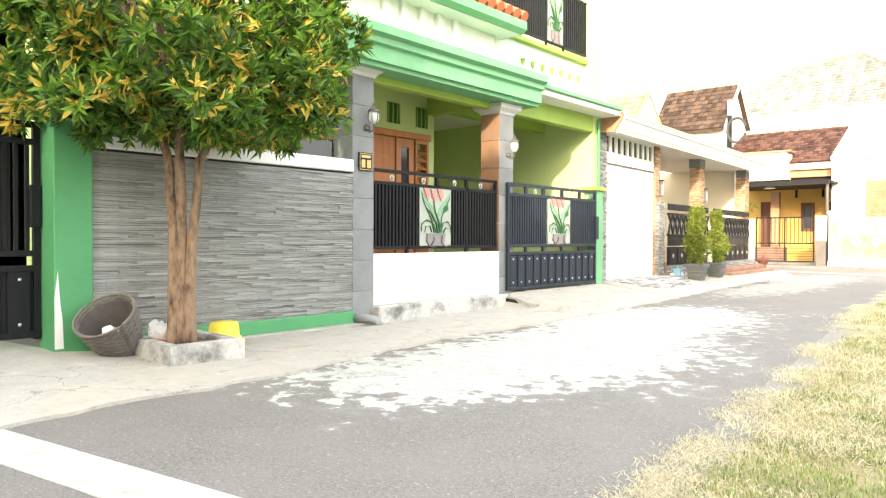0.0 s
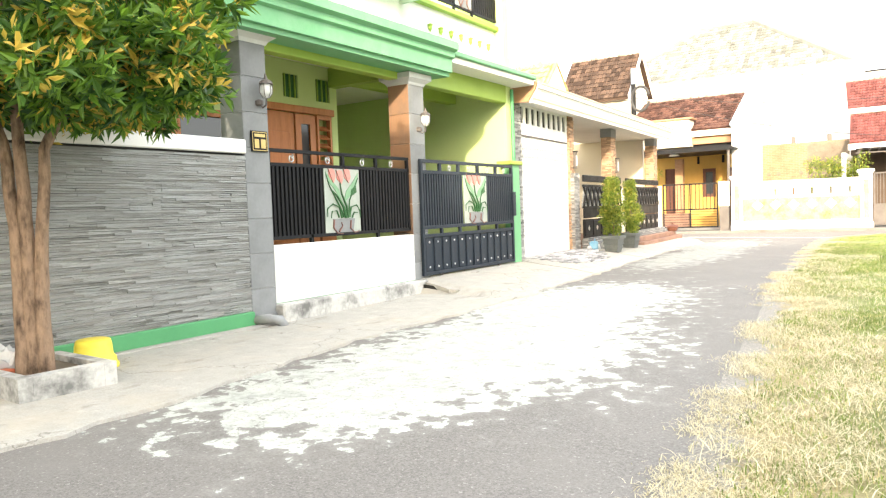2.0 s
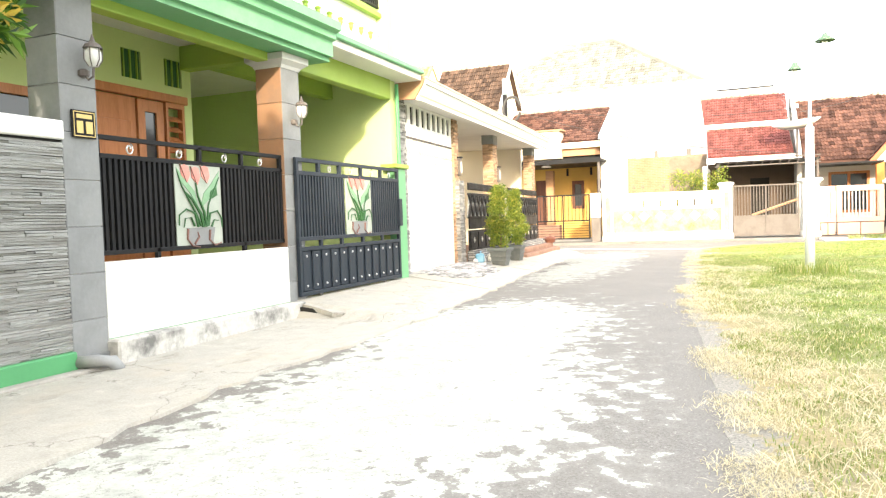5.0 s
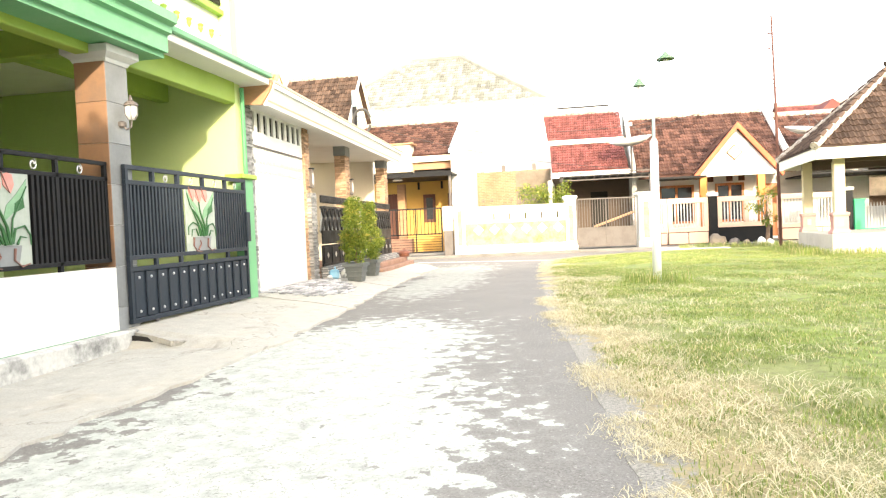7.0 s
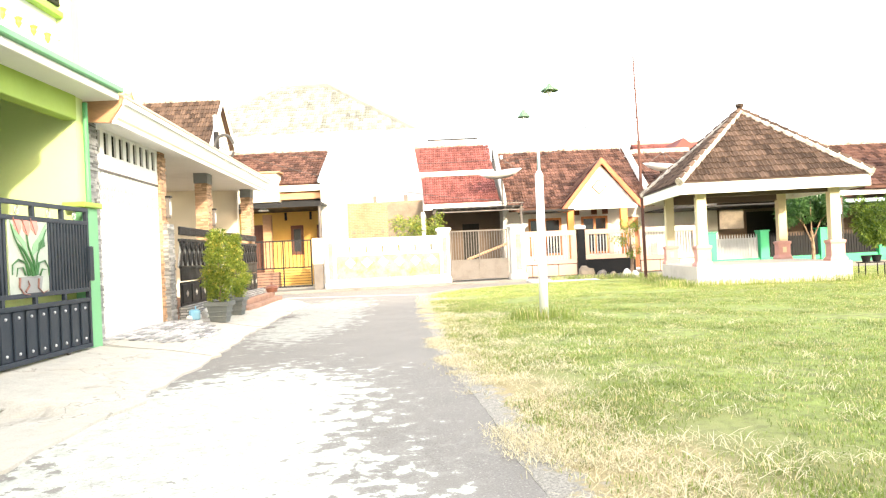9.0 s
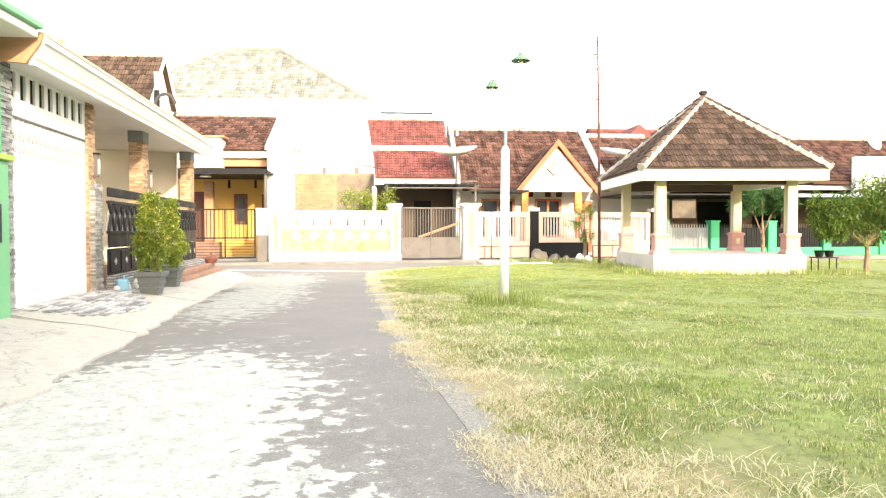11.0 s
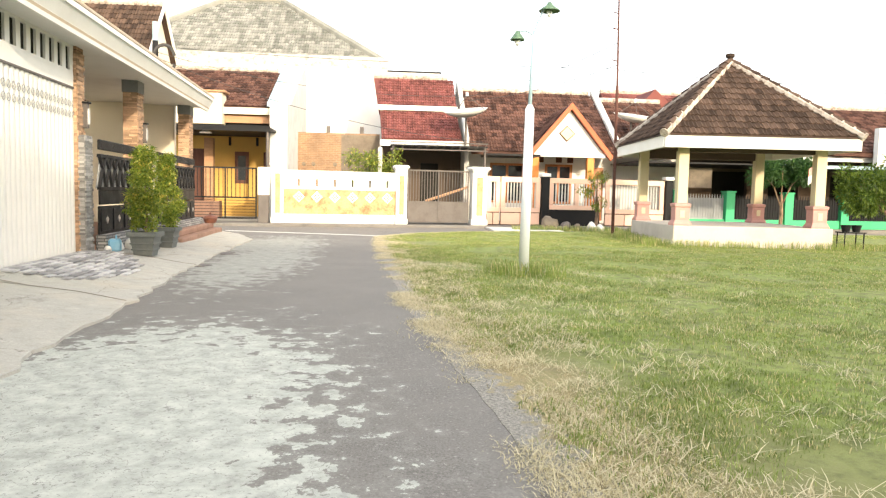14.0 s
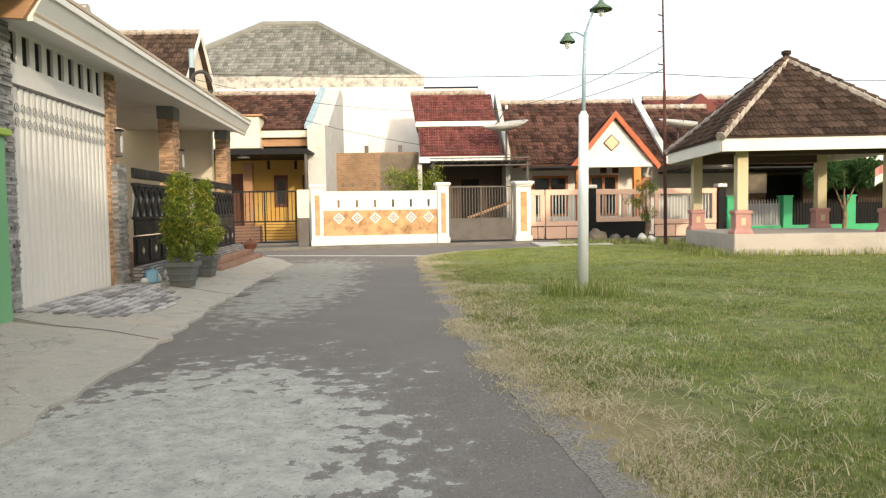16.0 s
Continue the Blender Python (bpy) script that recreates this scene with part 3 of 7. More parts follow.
def rosettes(rnd, centres, count, size, aspect=0.3):
    """Shoots of seven leaves that spread from their tips, about the given clump centres."""
    vs, fs = [], []
    for _ in range(count):
        c, r = rnd.choice(centres)
        d = Vector((rnd.gauss(0, 1), rnd.gauss(0, 1), rnd.gauss(0, 1))).normalized()
        p = Vector(c) + d * r * rnd.random() ** 0.35
        axis = (d + Vector((rnd.gauss(0, .3), rnd.gauss(0, .3), 0.45))).normalized()
        one = axis.orthogonal().normalized()
        two = axis.cross(one)
        for k in range(7):
            a = k * 2.4 + rnd.uniform(-0.3, 0.3)
            spread = rnd.uniform(0.35, 1.15)
            out = (axis * math.cos(spread) + (one * math.cos(a) + two * math.sin(a)) * math.sin(spread)).normalized()
            side = out.cross(axis + Vector((0.01, 0.02, 0))).normalized()
            up = side.cross(out)
            s = size * rnd.uniform(0.65, 1.2)
            q = p - axis * (0.05 * k / 7)
            n = len(vs)
            vs += [tuple(q), tuple(q + out * s * .45 + side * s * aspect * .5 + up * s * .06), tuple(q + out * s - up * s * .1),
                   tuple(q + out * s * .45 - side * s * aspect * .5 + up * s * .06)]
            fs += [(n, n + 1, n + 2), (n, n + 2, n + 3)]
    return vs, fs


def leaves(rnd, centres, count, size, aspect=0.33, droop=0.2):
    """Small folded leaves about the given clump centres (centre, radius)."""
    vs, fs = [], []
    for _ in range(count):
        c, r = rnd.choice(centres)
        d = Vector((rnd.gauss(0, 1), rnd.gauss(0, 1), rnd.gauss(0, 1))).normalized()
        p = Vector(c) + d * r * rnd.random() ** 0.45
        out = (d + Vector((rnd.gauss(0, .5), rnd.gauss(0, .5), rnd.gauss(0, .5) - droop))).normalized()
        side = out.cross(Vector((rnd.gauss(0, .4), rnd.gauss(0, .4), 1))).normalized()
        up = side.cross(out)
        s = size * rnd.uniform(0.6, 1.3)
        k = len(vs)
        vs += [tuple(p), tuple(p + out * s * .5 + side * s * aspect * .5 + up * s * .06), tuple(p + out * s - up * s * .08),
               tuple(p + out * s * .5 - side * s * aspect * .5 + up * s * .06)]
        fs += [(k, k + 1, k + 2), (k, k + 2, k + 3)]
    return vs, fs


# ---------- ground ----------
def ground_z(y):
    """The street dips slightly before the slate wall."""
    f = min(1.0, max(0.0, (y - 0.5) / 5.5))
    return -0.045 * (1 - f * f * (3 - 2 * f))


def left_edge(y):
    return float(np.interp(y, (-40, -8, -4.2, -3.3, -2.8, -1.7, -0.5, 0.4, 1.1, 2.3, 4.3, 5, 6, 7.2, 9, 10.5, 12.6, 17.2, 19, 21.3),
                           (-2.4, -2.45, -2.47, -2.55, -2.55, -2.65, -2.85, -2.98, -2.98, -2.92, -2.85, -2.96, -2.98, -3.06, -3.27, -3.39, -3.51, -3.67, -4.3, -5.6)))


def right_edge(y):
    return float(np.interp(y, (-40, -6, -1.5, -0.2, 1.2, 2.75, 3.75, 4.2, 6, 7.3, 9, 12.5, 17.3, 19.4, 21.3, 22.8, 23.8, 24.6, 25),
                           (1.1, 1.05, 0.78, 0.62, 0.48, 0.33, 0.24, 0.16, -0.04, -0.17, -0.24, -0.45, -0.63, -0.62, 0.4, 2.6, 6.0, 12, 20)))


def dry_width(y):
    """How far the dry grass reaches into the lawn."""
    return float(np.interp(y, (-40, 1.0, 3.5, 5.5, 9, 40), (1.5, 1.3, 0.8, 0.6, 0.75, 0.7)))


def side_z(x, y):
    """Height of the pavement on the houses' side: it climbs to the gate and to the garage."""
    e = left_edge(y)
    s = min(1.0, max(0.0, (e - x) / max(0.6, e + 4.7)))
    rise = float(np.interp(y, (-9, -3.2, -2.6, 0.5, 3.85, 3.95, 7.3, 10.8, 11.6, 13.2, 16, 21), (0.1, 0.1, 0.04, 0.0, 0.0, 0.2, 0.2, 0.19, 0.15, 0.11, 0.05, 0.04)))
    return 0.025 + ground_z(y) + rise * s


def sheet(name, ys, x_from, x_to, nx, height, material, label, category, jag=0.0, thick=0.08):
    """A ground sheet between two edges, row by row along y, with a skirt down at its first edge."""
    rnd = random.Random(5)
    vs, fs, n = [], [], nx + 2
    for y in ys:
        a, b = x_from(y) + rnd.uniform(-jag, jag), x_to(y)
        vs.append((a, y, ground_z(y) - thick))
        for i in range(nx + 1):
            f = (i / nx) ** 2.0
            x = a + (b - a) * f
            vs.append((x, y, height(x, y)))
    for j in range(len(ys) - 1):
        for i in range(n - 1):
            k = j * n + i
            fs.append((k, k + 1, k + n + 1, k + n))
    me = bpy.data.meshes.new(name)
    me.from_pydata(vs, [], fs)
    bm = bmesh.new()
    bm.from_mesh(me)
    bmesh.ops.recalc_face_normals(bm, faces=bm.faces)
    if sum(f.normal.z for f in bm.faces) < 0:
        bmesh.ops.reverse_faces(bm, faces=bm.faces)
    ob = part(name, bm, material)
    rim = ob.data.attributes.new("rim", "FLOAT", "POINT")
    rim.data.foreach_set("value", [abs(v.co.x - x_from(v.co.y)) for v in ob.data.vertices])
    dry = ob.data.attributes.new("dry", "FLOAT", "POINT")
    dry.data.foreach_set("value", [abs(v.co.x - x_from(v.co.y)) / dry_width(v.co.y) for v in ob.data.vertices])
    return tagged(ob, label, category, kind="structure")


tagged(slab("ground", -900, 900, -900, 900, -0.6, -0.1, M_EARTH), "bare brown earth reaching out to the horizon", "ground", kind="structure")
road_ys = [-34, -8] + [k * 0.5 for k in range(-2, 14)] + [26.5]
bm = prism(bmesh.new(), [(y, ground_z(y)) for y in road_ys] + [(26.5, -0.1), (-34, -0.1)], "x", -32, 32)
tagged(part("road", bm, M_ROAD), "grey worn asphalt street with pale cement patches", "road", kind="structure")
tagged(sheet("pavement", [y * 0.25 for y in range(-80, 85)], left_edge, lambda y: -6.0 if y > 7.4 else (-6.2 if y < -3.0 else -4.72), 8, side_z, M_PAVE,
             "weathered concrete strip between street and house walls", "pavement", 0.05), kind="structure")


def turf_z(x, y):
    d = x - right_edge(y)
    return 0.003 + ground_z(y) + 0.035 * min(1, max(0, d) / 1.6) + 0.02 * min(1, max(0, d / 1.5)) * noise.noise((x * 0.6, y * 0.6, 0))


tagged(sheet("lawn", [y * 0.2 for y in range(-150, 125)], right_edge, lambda y: 32.0, 26, turf_z, M_SOIL,
             "grass field, green with dry straw along the street", "grass", 0.02), kind="structure")
FENCE = pose(-4.3, 24.5, 0, 0, 0, 9.8)
far_pavement = part("pavement_far", box(bmesh.new(), -26, 34, -0.55, 1.4, -0.1, 0.1, 0.02), M_FARKERB)
far_pavement.matrix_world = FENCE
tagged(far_pavement, "low concrete kerb strip before the far fences", "pavement", kind="structure")
yard = part("yard", box(bmesh.new(), -26, 34, 1.4, 24, -0.1, 0.11), M_CONCRETE)
yard.matrix_world = FENCE
tagged(yard, "concrete yards behind the far fences", "yard", kind="structure")
seam = part("road_seam", box(bmesh.new(), -2.45, 2.45, -0.09, 0.09, 0, 0.008), M_CAPSTONE)
seam.matrix_world = pose(-2.75, 20.35, 0.0, 0, 0, -15.5)
tagged(seam, "pale concrete seam across the street's far end", "road seam", kind="structure")
stripe = part("road_stripe", box(bmesh.new(), -1.25, 1.25, -0.17, 0.17, 0, 0.006), M_STRIPE)
stripe.matrix_world = pose(-1.2, -4.17, -0.045, 0, 0, 8)
tagged(stripe, "worn thick white line painted across the street", "road marking", kind="structure")
driveway = part("driveway", box(bmesh.new(), 3.2, 5.6, 23.2, 25.5, -0.05, 0.06), M_CAPSTONE)
tagged(driveway, "pale concrete driveway before the peach gate", "driveway", kind="structure")
for x, y, w, l in ((-3.34, 11.05, 0.3, 0.5), (-3.46, 13.5, 0.3, 0.7)):
    rnd = random.Random(int(y))
    rim_pts = [(x + w * 0.5 * rnd.uniform(0.6, 1.25) * math.cos(a), y + l * 0.5 * rnd.uniform(0.6, 1.25) * math.sin(a)) for a in np.linspace(0, 6.0, 14)]
    cover = part("drain_cover", prism(bmesh.new(), rim_pts, "z", 0.0, 0.008), M_GREYSTEEL)
    tagged(cover, "dark broken drain cover set in the pavement edge", "drain cover", "drain covers")
for pts in (((-4.72, 7.44), (-4.2, 7.28), (-3.7, 7.3), (-3.12, 7.12)), ((-4.62, 11.02), (-4.1, 11.12), (-3.62, 10.98), (-3.4, 11.0))):
    bm = bmesh.new()
    low_v = [bm.verts.new((x, y - 0.012, side_z(x, y) + 0.002)) for x, y in pts]
    top_v = [bm.verts.new((x, y + 0.014, side_z(x, y) + 0.004)) for x, y in pts]
    for k in range(len(pts) - 1):
        bm.faces.new((low_v[k], low_v[k + 1], top_v[k + 1], top_v[k]))
    tagged(part("pavement_joint", bm, M_CEMENT), "dark dirty joint between concrete slabs", "joint", kind="structure")
GARAGE = pose(-4.439, 7.599, 0, 0, 0, 3.378) @ pose(5.0, -8.6, 0)
apron = thing("tiled_apron", "mottled grey stone tiles before the garage shutter", "paving", GARAGE, kind="structure")
first = part("tile", box(bmesh.new(), -0.045, 0.045, -0.105, 0.105, 0, 0.02, 0.004), M_APRON, apron, m=pose(-5.44, 9.0, 0.222))
for i in range(14):
    for j in range(14):
        x, y = -5.44 + j * 0.1, 9.0 + i * 0.22 + (0.11 if j % 2 else 0)
        if (i or j) and (x + 5.44) < 0.75 + 0.5 * math.sin((i + 1.5) * 0.24):
            q = GARAGE @ Vector((x, y, 0))
            piece("tile", first.data, apron, pose(x, y, side_z(q.x, q.y) - 0.002 + 0.004 * math.sin(i * 5.1 + j * 3.7), 0, 0, 2.0 * math.sin(i * 3.3 + j)))


# ---------- green house ----------
house = thing("green_house", "two-storey pale lime green house with mint fascia and porch", "house", pose(0, 0, 0))
X0 = -4.66
part("side_wall", box(bmesh.new(), -9.6, -4.8, 7.15, 7.36, 0, 6.3), M_PALE, house)
part("porch_wall", wall_with_holes(bmesh.new(), "x", -6.4, 0.2, -2.6, 4.18, 0, 3.66, [(0.2, 1.9, 1.35, 2.75), (2.3, 4.04, 0.3, 2.95), (2.97, 3.29, 3.09, 3.45), (3.69, 4.01, 3.09, 3.45)]), M_PALE, house)
part("porch_return_wall", box(bmesh.new(), -9.6, -6.6, 3.95, 4.15, 0, 3.6), M_PALE, house)
part("back_wall", box(bmesh.new(), -9.8, -9.6, -8, 7.36, 0, 6.3), M_PALE, house)
part("porch_ceiling", box(bmesh.new(), -9.6, -4.9, -2.6, 7.15, 3.66, 3.76), M_WHITE, house)
part("porch_floor", box(bmesh.new(), -9.6, -4.85, -2.6, 7.15, 0, 0.22), M_CONCRETE, house, "concrete porch floor")
part("left_wing_wall", box(bmesh.new(), -7.2, -7.0, -9.5, -2.6, 0, 6.3), M_AQUA, house, "pale aqua side wall")
part("left_wing_side", box(bmesh.new(), -9.6, -7.0, -2.8, -2.6, 0, 6.3), M_AQUA, house)
for z0, z1, xx in ((3.24, 3.66, -4.78), (3.34, 3.66, -5.9)):
    part("beam", box(bmesh.new(), xx - 0.18, xx, 0.2 if xx > -5 else 4.15, 7.15, z0, z1, 0.01), M_LIME, house, "lime green porch beam")
part("cross_beam", box(bmesh.new(), -6.4, -4.96, 3.98, 4.18, 3.34, 3.66, 0.01), M_LIME, house)
# stepped fascia, drawn out along the street with a return at its near end
prof = [(0, 3.34), (0.53, 3.34), (0.53, 3.4), (0.59, 3.4), (0.59, 3.6), (0.65, 3.62), (0.65, 3.7), (0.73, 3.73), (0.73, 3.84), (0.65, 3.87), (0, 3.9)]
bm = bmesh.new()
rings = [[bm.verts.new((-6.35 if k == 0 else -4.95 + o, 4.62 if k == 2 else 0.65 - o, z)) for o, z in prof] for k in range(3)]
for p, q in zip(rings, rings[1:]):
    for k in range(len(prof)):
        n = (k + 1) % len(prof)
        bm.faces.new((p[k], p[n], q[n], q[k]))
bm.faces.new(rings[0])
bm.faces.new(rings[2])
bmesh.ops.recalc_face_normals(bm, faces=bm.faces)
part("fascia", bm, M_MINT, house, "stepped mint green fascia with flaking paint")
part("canopy_slab", box(bmesh.new(), -5.1, -4.36, 4.62, 7.5, 3.56, 3.66, 0.01), M_WHITE, house, "white concrete canopy underside")
part("canopy_edge", box(bmesh.new(), -5.0, -4.3, 4.625, 7.52, 3.66, 3.74, 0.012), M_MINT, house)
part("upper_wall", box(bmesh.new(), -5.3, -5.0, 3.96, 7.36, 3.74, 4.6), M_WHITE, house, "white balcony parapet wall")
part("upper_bay", wall_with_holes(bmesh.new(), "x", -4.85, 0.2, 0.3, 3.95, 3.9, 4.5, []), M_WHITE, house, "white upper bay wall")
part("upper_bay_side", box(bmesh.new(), -6.2, -5.05, 3.75, 3.94, 3.9, 4.5), M_LIME, house)
for i in range(5):
    part("bay_pilaster", box(bmesh.new(), -4.85, -4.78, 1.3 + i * 0.38, 1.42 + i * 0.38, 3.92, 4.5, 0.01), M_WHITE, house)
part("bay_cornice", prism(bmesh.new(), [(-5.3, 4.5), (-4.5, 4.5), (-4.42, 4.57), (-4.42, 4.7), (-5.3, 4.76)], "y", -0.2, 4.26), M_MINT, house, "mint cornice under the small roof")
part("bay_soffit", box(bmesh.new(), -5.0, -4.52, -0.15, 4.2, 4.485, 4.498), M_WHITE, house)
for i in range(20):
    part("edge_tile", tube(bmesh.new(), [(-4.4, -0.1 + i * 0.225, 4.76), (-4.98, -0.1 + i * 0.225, 5.04)], 0.09, 0.09, 8), M_TERRA, house)
part("upper_storey_wall", box(bmesh.new(), -6.9, -6.7, -2.6, 7.15, 3.62, 6.3), M_PALE, house)
part("parapet_coping", box(bmesh.new(), -5.34, -4.9, 3.96, 7.4, 4.6, 4.68, 0.01), M_LIME, house, "lime green coping")
for i in range(8):
    part("parapet_ornament", lathe(bmesh.new(), [(0.005, -0.09), (0.035, -0.03), (0.03, 0.0), (0.05, 0.03), (0.02, 0.05)], 8, (-4.97, 4.95 + i * 0.32, 4.28)), M_LIME, house)
part("down_pipe", tube(bmesh.new(), [(-4.74, 7.3, 0.2), (-4.74, 7.3, 3.5)], 0.035), M_GREEN, house)
part("corner_strip", box(bmesh.new(), -5.06, -4.92, 7.42, 7.56, 3.76, 6.3, 0.01), M_LIME, house)


def tile_pillar(name, y0, y1, top, material_front, label):
    p = thing(name, label, "pillar", pose(X0 - 0.19, (y0 + y1) / 2, 0), "porch pillars")
    w = (y1 - y0) / 2
    part("core", box(bmesh.new(), -0.175, 0.175, -w + 0.015, w - 0.015, 0, top), M_CAPSTONE, p)
    z, rows = 0.0, int(top / 0.4)
    h = top / rows
    tm = box(bmesh.new(), 0.172, 0.19, -w + 0.004, w - 0.004, 0.002, h - 0.002, 0.004)
    f = part("tile", tm, M_TILE_GREY, p)
    sm = box(bmesh.new(), -0.19, 0.188, -w - 0.002, -w + 0.012, 0.002, h - 0.002, 0.004)
    s = part("tile", sm, material_front, p)
    for i in range(1, rows):
        piece("tile", f.data, p, pose(0, 0, i * h))
        piece("tile", s.data, p, pose(0, 0, i * h))
    part("capital", lathe(bmesh.new(), [(0.2, top - 0.02), (0.22, top + 0.02), (0.29, top + 0.07), (0.29, top + 0.15), (0.2, top + 0.17)], square=True), M_CAPSTONE, p, "grey plaster capital")
    part("base", box(bmesh.new(), -0.22, 0.215, -w - 0.03, w + 0.03, 0, 0.1, 0.01), M_TILE_GREY, p)
    return p


tile_pillar("porch_pillar", 0.62, 1.0, 3.27, M_TILE_GREY, "square porch pillar clad in grey stone tiles")
tile_pillar("porch_pillar", 3.83, 4.23, 3.18, M_TILE_BROWN, "square porch pillar clad in grey and brown stone tiles")


def wall_lantern(y, z):
    l = thing("wall_lantern", "antique grey wall lantern with frosted glass on a tiled pillar", "lamp", pose(X0 + 0.0, y, z) @ Matrix.Scale(0.82, 4), "wall lanterns")
    part("mount", lathe(bmesh.new(), [(0.03, -0.02), (0.06, 0.0), (0.06, 0.05), (0.03, 0.07)], 10, (0.02, 0, -0.2)), M_GREYSTEEL, l)
    part("arm", tube(bmesh.new(), [(0.02, 0, -0.17), (0.09, 0, -0.25), (0.16, 0, -0.22), (0.17, 0, -0.13)], 0.013), M_GREYSTEEL, l)
    part("glass", lathe(bmesh.new(), [(0.045, -0.12), (0.085, -0.05), (0.085, 0.03), (0.06, 0.08)], 12, (0.17, 0, 0)), M_LAMP, l, "frosted white lamp glass", True)
    part("cap", lathe(bmesh.new(), [(0.1, 0.07), (0.08, 0.11), (0.03, 0.14), (0.012, 0.2), (0.004, 0.22)], 12, (0.17, 0, 0)), M_GREYSTEEL, l)
    for a in range(6):
        c, s = math.cos(a * math.pi / 3), math.sin(a * math.pi / 3)
        part("rib", tube(bmesh.new(), [(0.17 + 0.047 * c, 0.047 * s, -0.12), (0.17 + 0.09 * c, 0.09 * s, -0.05), (0.17 + 0.09 * c, 0.09 * s, 0.07)], 0.006, None, 5), M_GREYSTEEL, l)


wall_lantern(0.86, 2.71)
wall_lantern(4.06, 2.64)
sign = thing("number_sign", "small black sign with gold bars and border on a tiled pillar", "sign", pose(X0 + 0.012, 0.83, 2.12))
part("plate", box(bmesh.new(), 0, 0.015, -0.125, 0.125, -0.12, 0.12, 0.004), M_BLACK, sign)
for a in ((-0.11, 0.11, 0.1, 0.108), (-0.11, 0.11, -0.108, -0.1), (-0.11, -0.103, -0.1, 0.1), (0.103, 0.11, -0.1, 0.1), (-0.08, 0.08, 0.05, 0.085), (-0.08, -0.015, -0.08, 0.025), (0.015, 0.085, -0.08, 0.025)):
    part("gold_bar", box(bmesh.new(), 0.015, 0.02, a[0], a[1], a[2], a[3]), M_GOLD, sign)


def leaf_door(name, parent, y0, y1, z0, z1, glass=True, label=""):
    d = part(name, wall_with_holes(bmesh.new(), "x", -6.4, 0.06, y0, y1, z0, z1, [(y0 + .12, y1 - .12, z0 + 1.0, z1 - .15)] if glass else []), M_WOOD, parent, label)
    if glass:
        part("pane", box(bmesh.new(), -6.45, -6.43, y0 + .1, y1 - .1, z0 + .95, z1 - .1), M_GLASS, d)
    return d


leaf_door("door", house, 2.4, 3.16, 0.3, 2.85, False, "orange varnished wooden door")
for z in (0.5, 1.15, 2.05):
    part("door_panel", box(bmesh.new(), -6.4, -6.385, 2.5, 3.06, z, z + 0.5, 0.01), M_WOOD, house)
leaf_door("glazed_door", house, 3.2, 3.64, 0.3, 2.85, True, "wooden window leaf with dark glass")
lou = part("louvre_window", wall_with_holes(bmesh.new(), "x", -6.38, 0.08, 3.67, 4.01, 0.3, 2.9, [(3.71, 3.97, 1.3, 2.8)]), M_WOOD, house)
for i in range(10):
    part("slat", box(bmesh.new(), -0.06, 0.06, -0.13, 0.13, -0.012, 0.012), M_WOOD, lou, m=pose(-6.44, 3.84, 1.4 + i * 0.14, 0, 35, 0))
part("door_frame", box(bmesh.new(), -6.42, -6.34, 2.3, 4.05, 2.86, 2.97, 0.01), M_WOOD, house)
win = part("window", wall_with_holes(bmesh.new(), "x", -6.36, 0.1, 0.2, 1.9, 1.35, 2.75, [(0.3, 0.95, 1.45, 2.65), (1.05, 1.8, 1.45, 2.65)]), M_WOOD, house, "wooden framed window with dark panes")
part("pane", box(bmesh.new(), -6.43, -6.41, 1.0, 1.85, 1.4, 2.7), M_GLASS, win)
for i in range(8):
    part("slat", box(bmesh.new(), -0.06, 0.06, -0.33, 0.33, -0.012, 0.012), M_WOOD, win, m=pose(-6.42, 0.62, 1.53 + i * 0.145, 0, 35, 0))
for y0, y1 in ((2.97, 3.29), (3.69, 4.01)):
    v = part("vent", box(bmesh.new(), -6.46, -6.43, y0, y1, 3.09, 3.45), M_STEM, house, "dark green vent grille")
    for i in range(3):
        part("vent_bar", box(bmesh.new(), -6.43, -6.41, y0 + (i + .5) * (y1 - y0) / 3 - .01, y0 + (i + .5) * (y1 - y0) / 3 + .01, 3.09, 3.45), M_LIME, v)
part("room_back", box(bmesh.new(), -9.0, -8.9, -2, 3.9, 0.3, 3.4), M_DARK, house)

# boundary wall with split slate
slate = thing("slate_wall", "boundary wall of split grey slate with white coping and green plinth", "wall", pose(0, 0, 0))
part("backing", box(bmesh.new(), X0 - 0.25, X0 - 0.02, -2.7, 0.62, -0.06, 1.98), M_SLATE_BACK, slate)
part("coping", box(bmesh.new(), X0 - 0.28, X0 + 0.03, -2.7, 0.625, 1.97, 2.13, 0.012), M_WHITE, slate, "white painted coping")
part("plinth", box(bmesh.new(), X0 - 0.02, X0 + 0.05, -2.7, 0.62, -0.06, 0.16, 0.012), M_GREEN, slate, "green painted plinth")
part("footing", box(bmesh.new(), X0 + 0.05, X0 + 0.16, -2.0, 0.9, -0.06, 0.01, 0.012), M_CONCRETE, slate)
column = thing("gate_column", "green painted gate column with flat cap", "column", pose(-4.83, -2.87, 0))
part("shaft", box(bmesh.new(), -0.17, 0.19, -0.18, 0.17, -0.05, 2.2, 0.008), M_GREEN, column)
part("cap", lathe(bmesh.new(), [(0.19, 2.2), (0.24, 2.24), (0.24, 2.3), (0.19, 2.33)], square=True), M_MINT, column)
part("peeled_patch", prism(bmesh.new(), [(-0.178, 0.08), (-0.1, 0.08), (-0.11, 0.35), (-0.13, 0.5), (-0.15, 0.8), (-0.178, 0.55)], "x", 0.188, 0.193), M_WHITE, column, "white peeled paint patch")
low = thing("low_wall", "white painted low wall under the porch fence", "wall", pose(0, 0, 0))
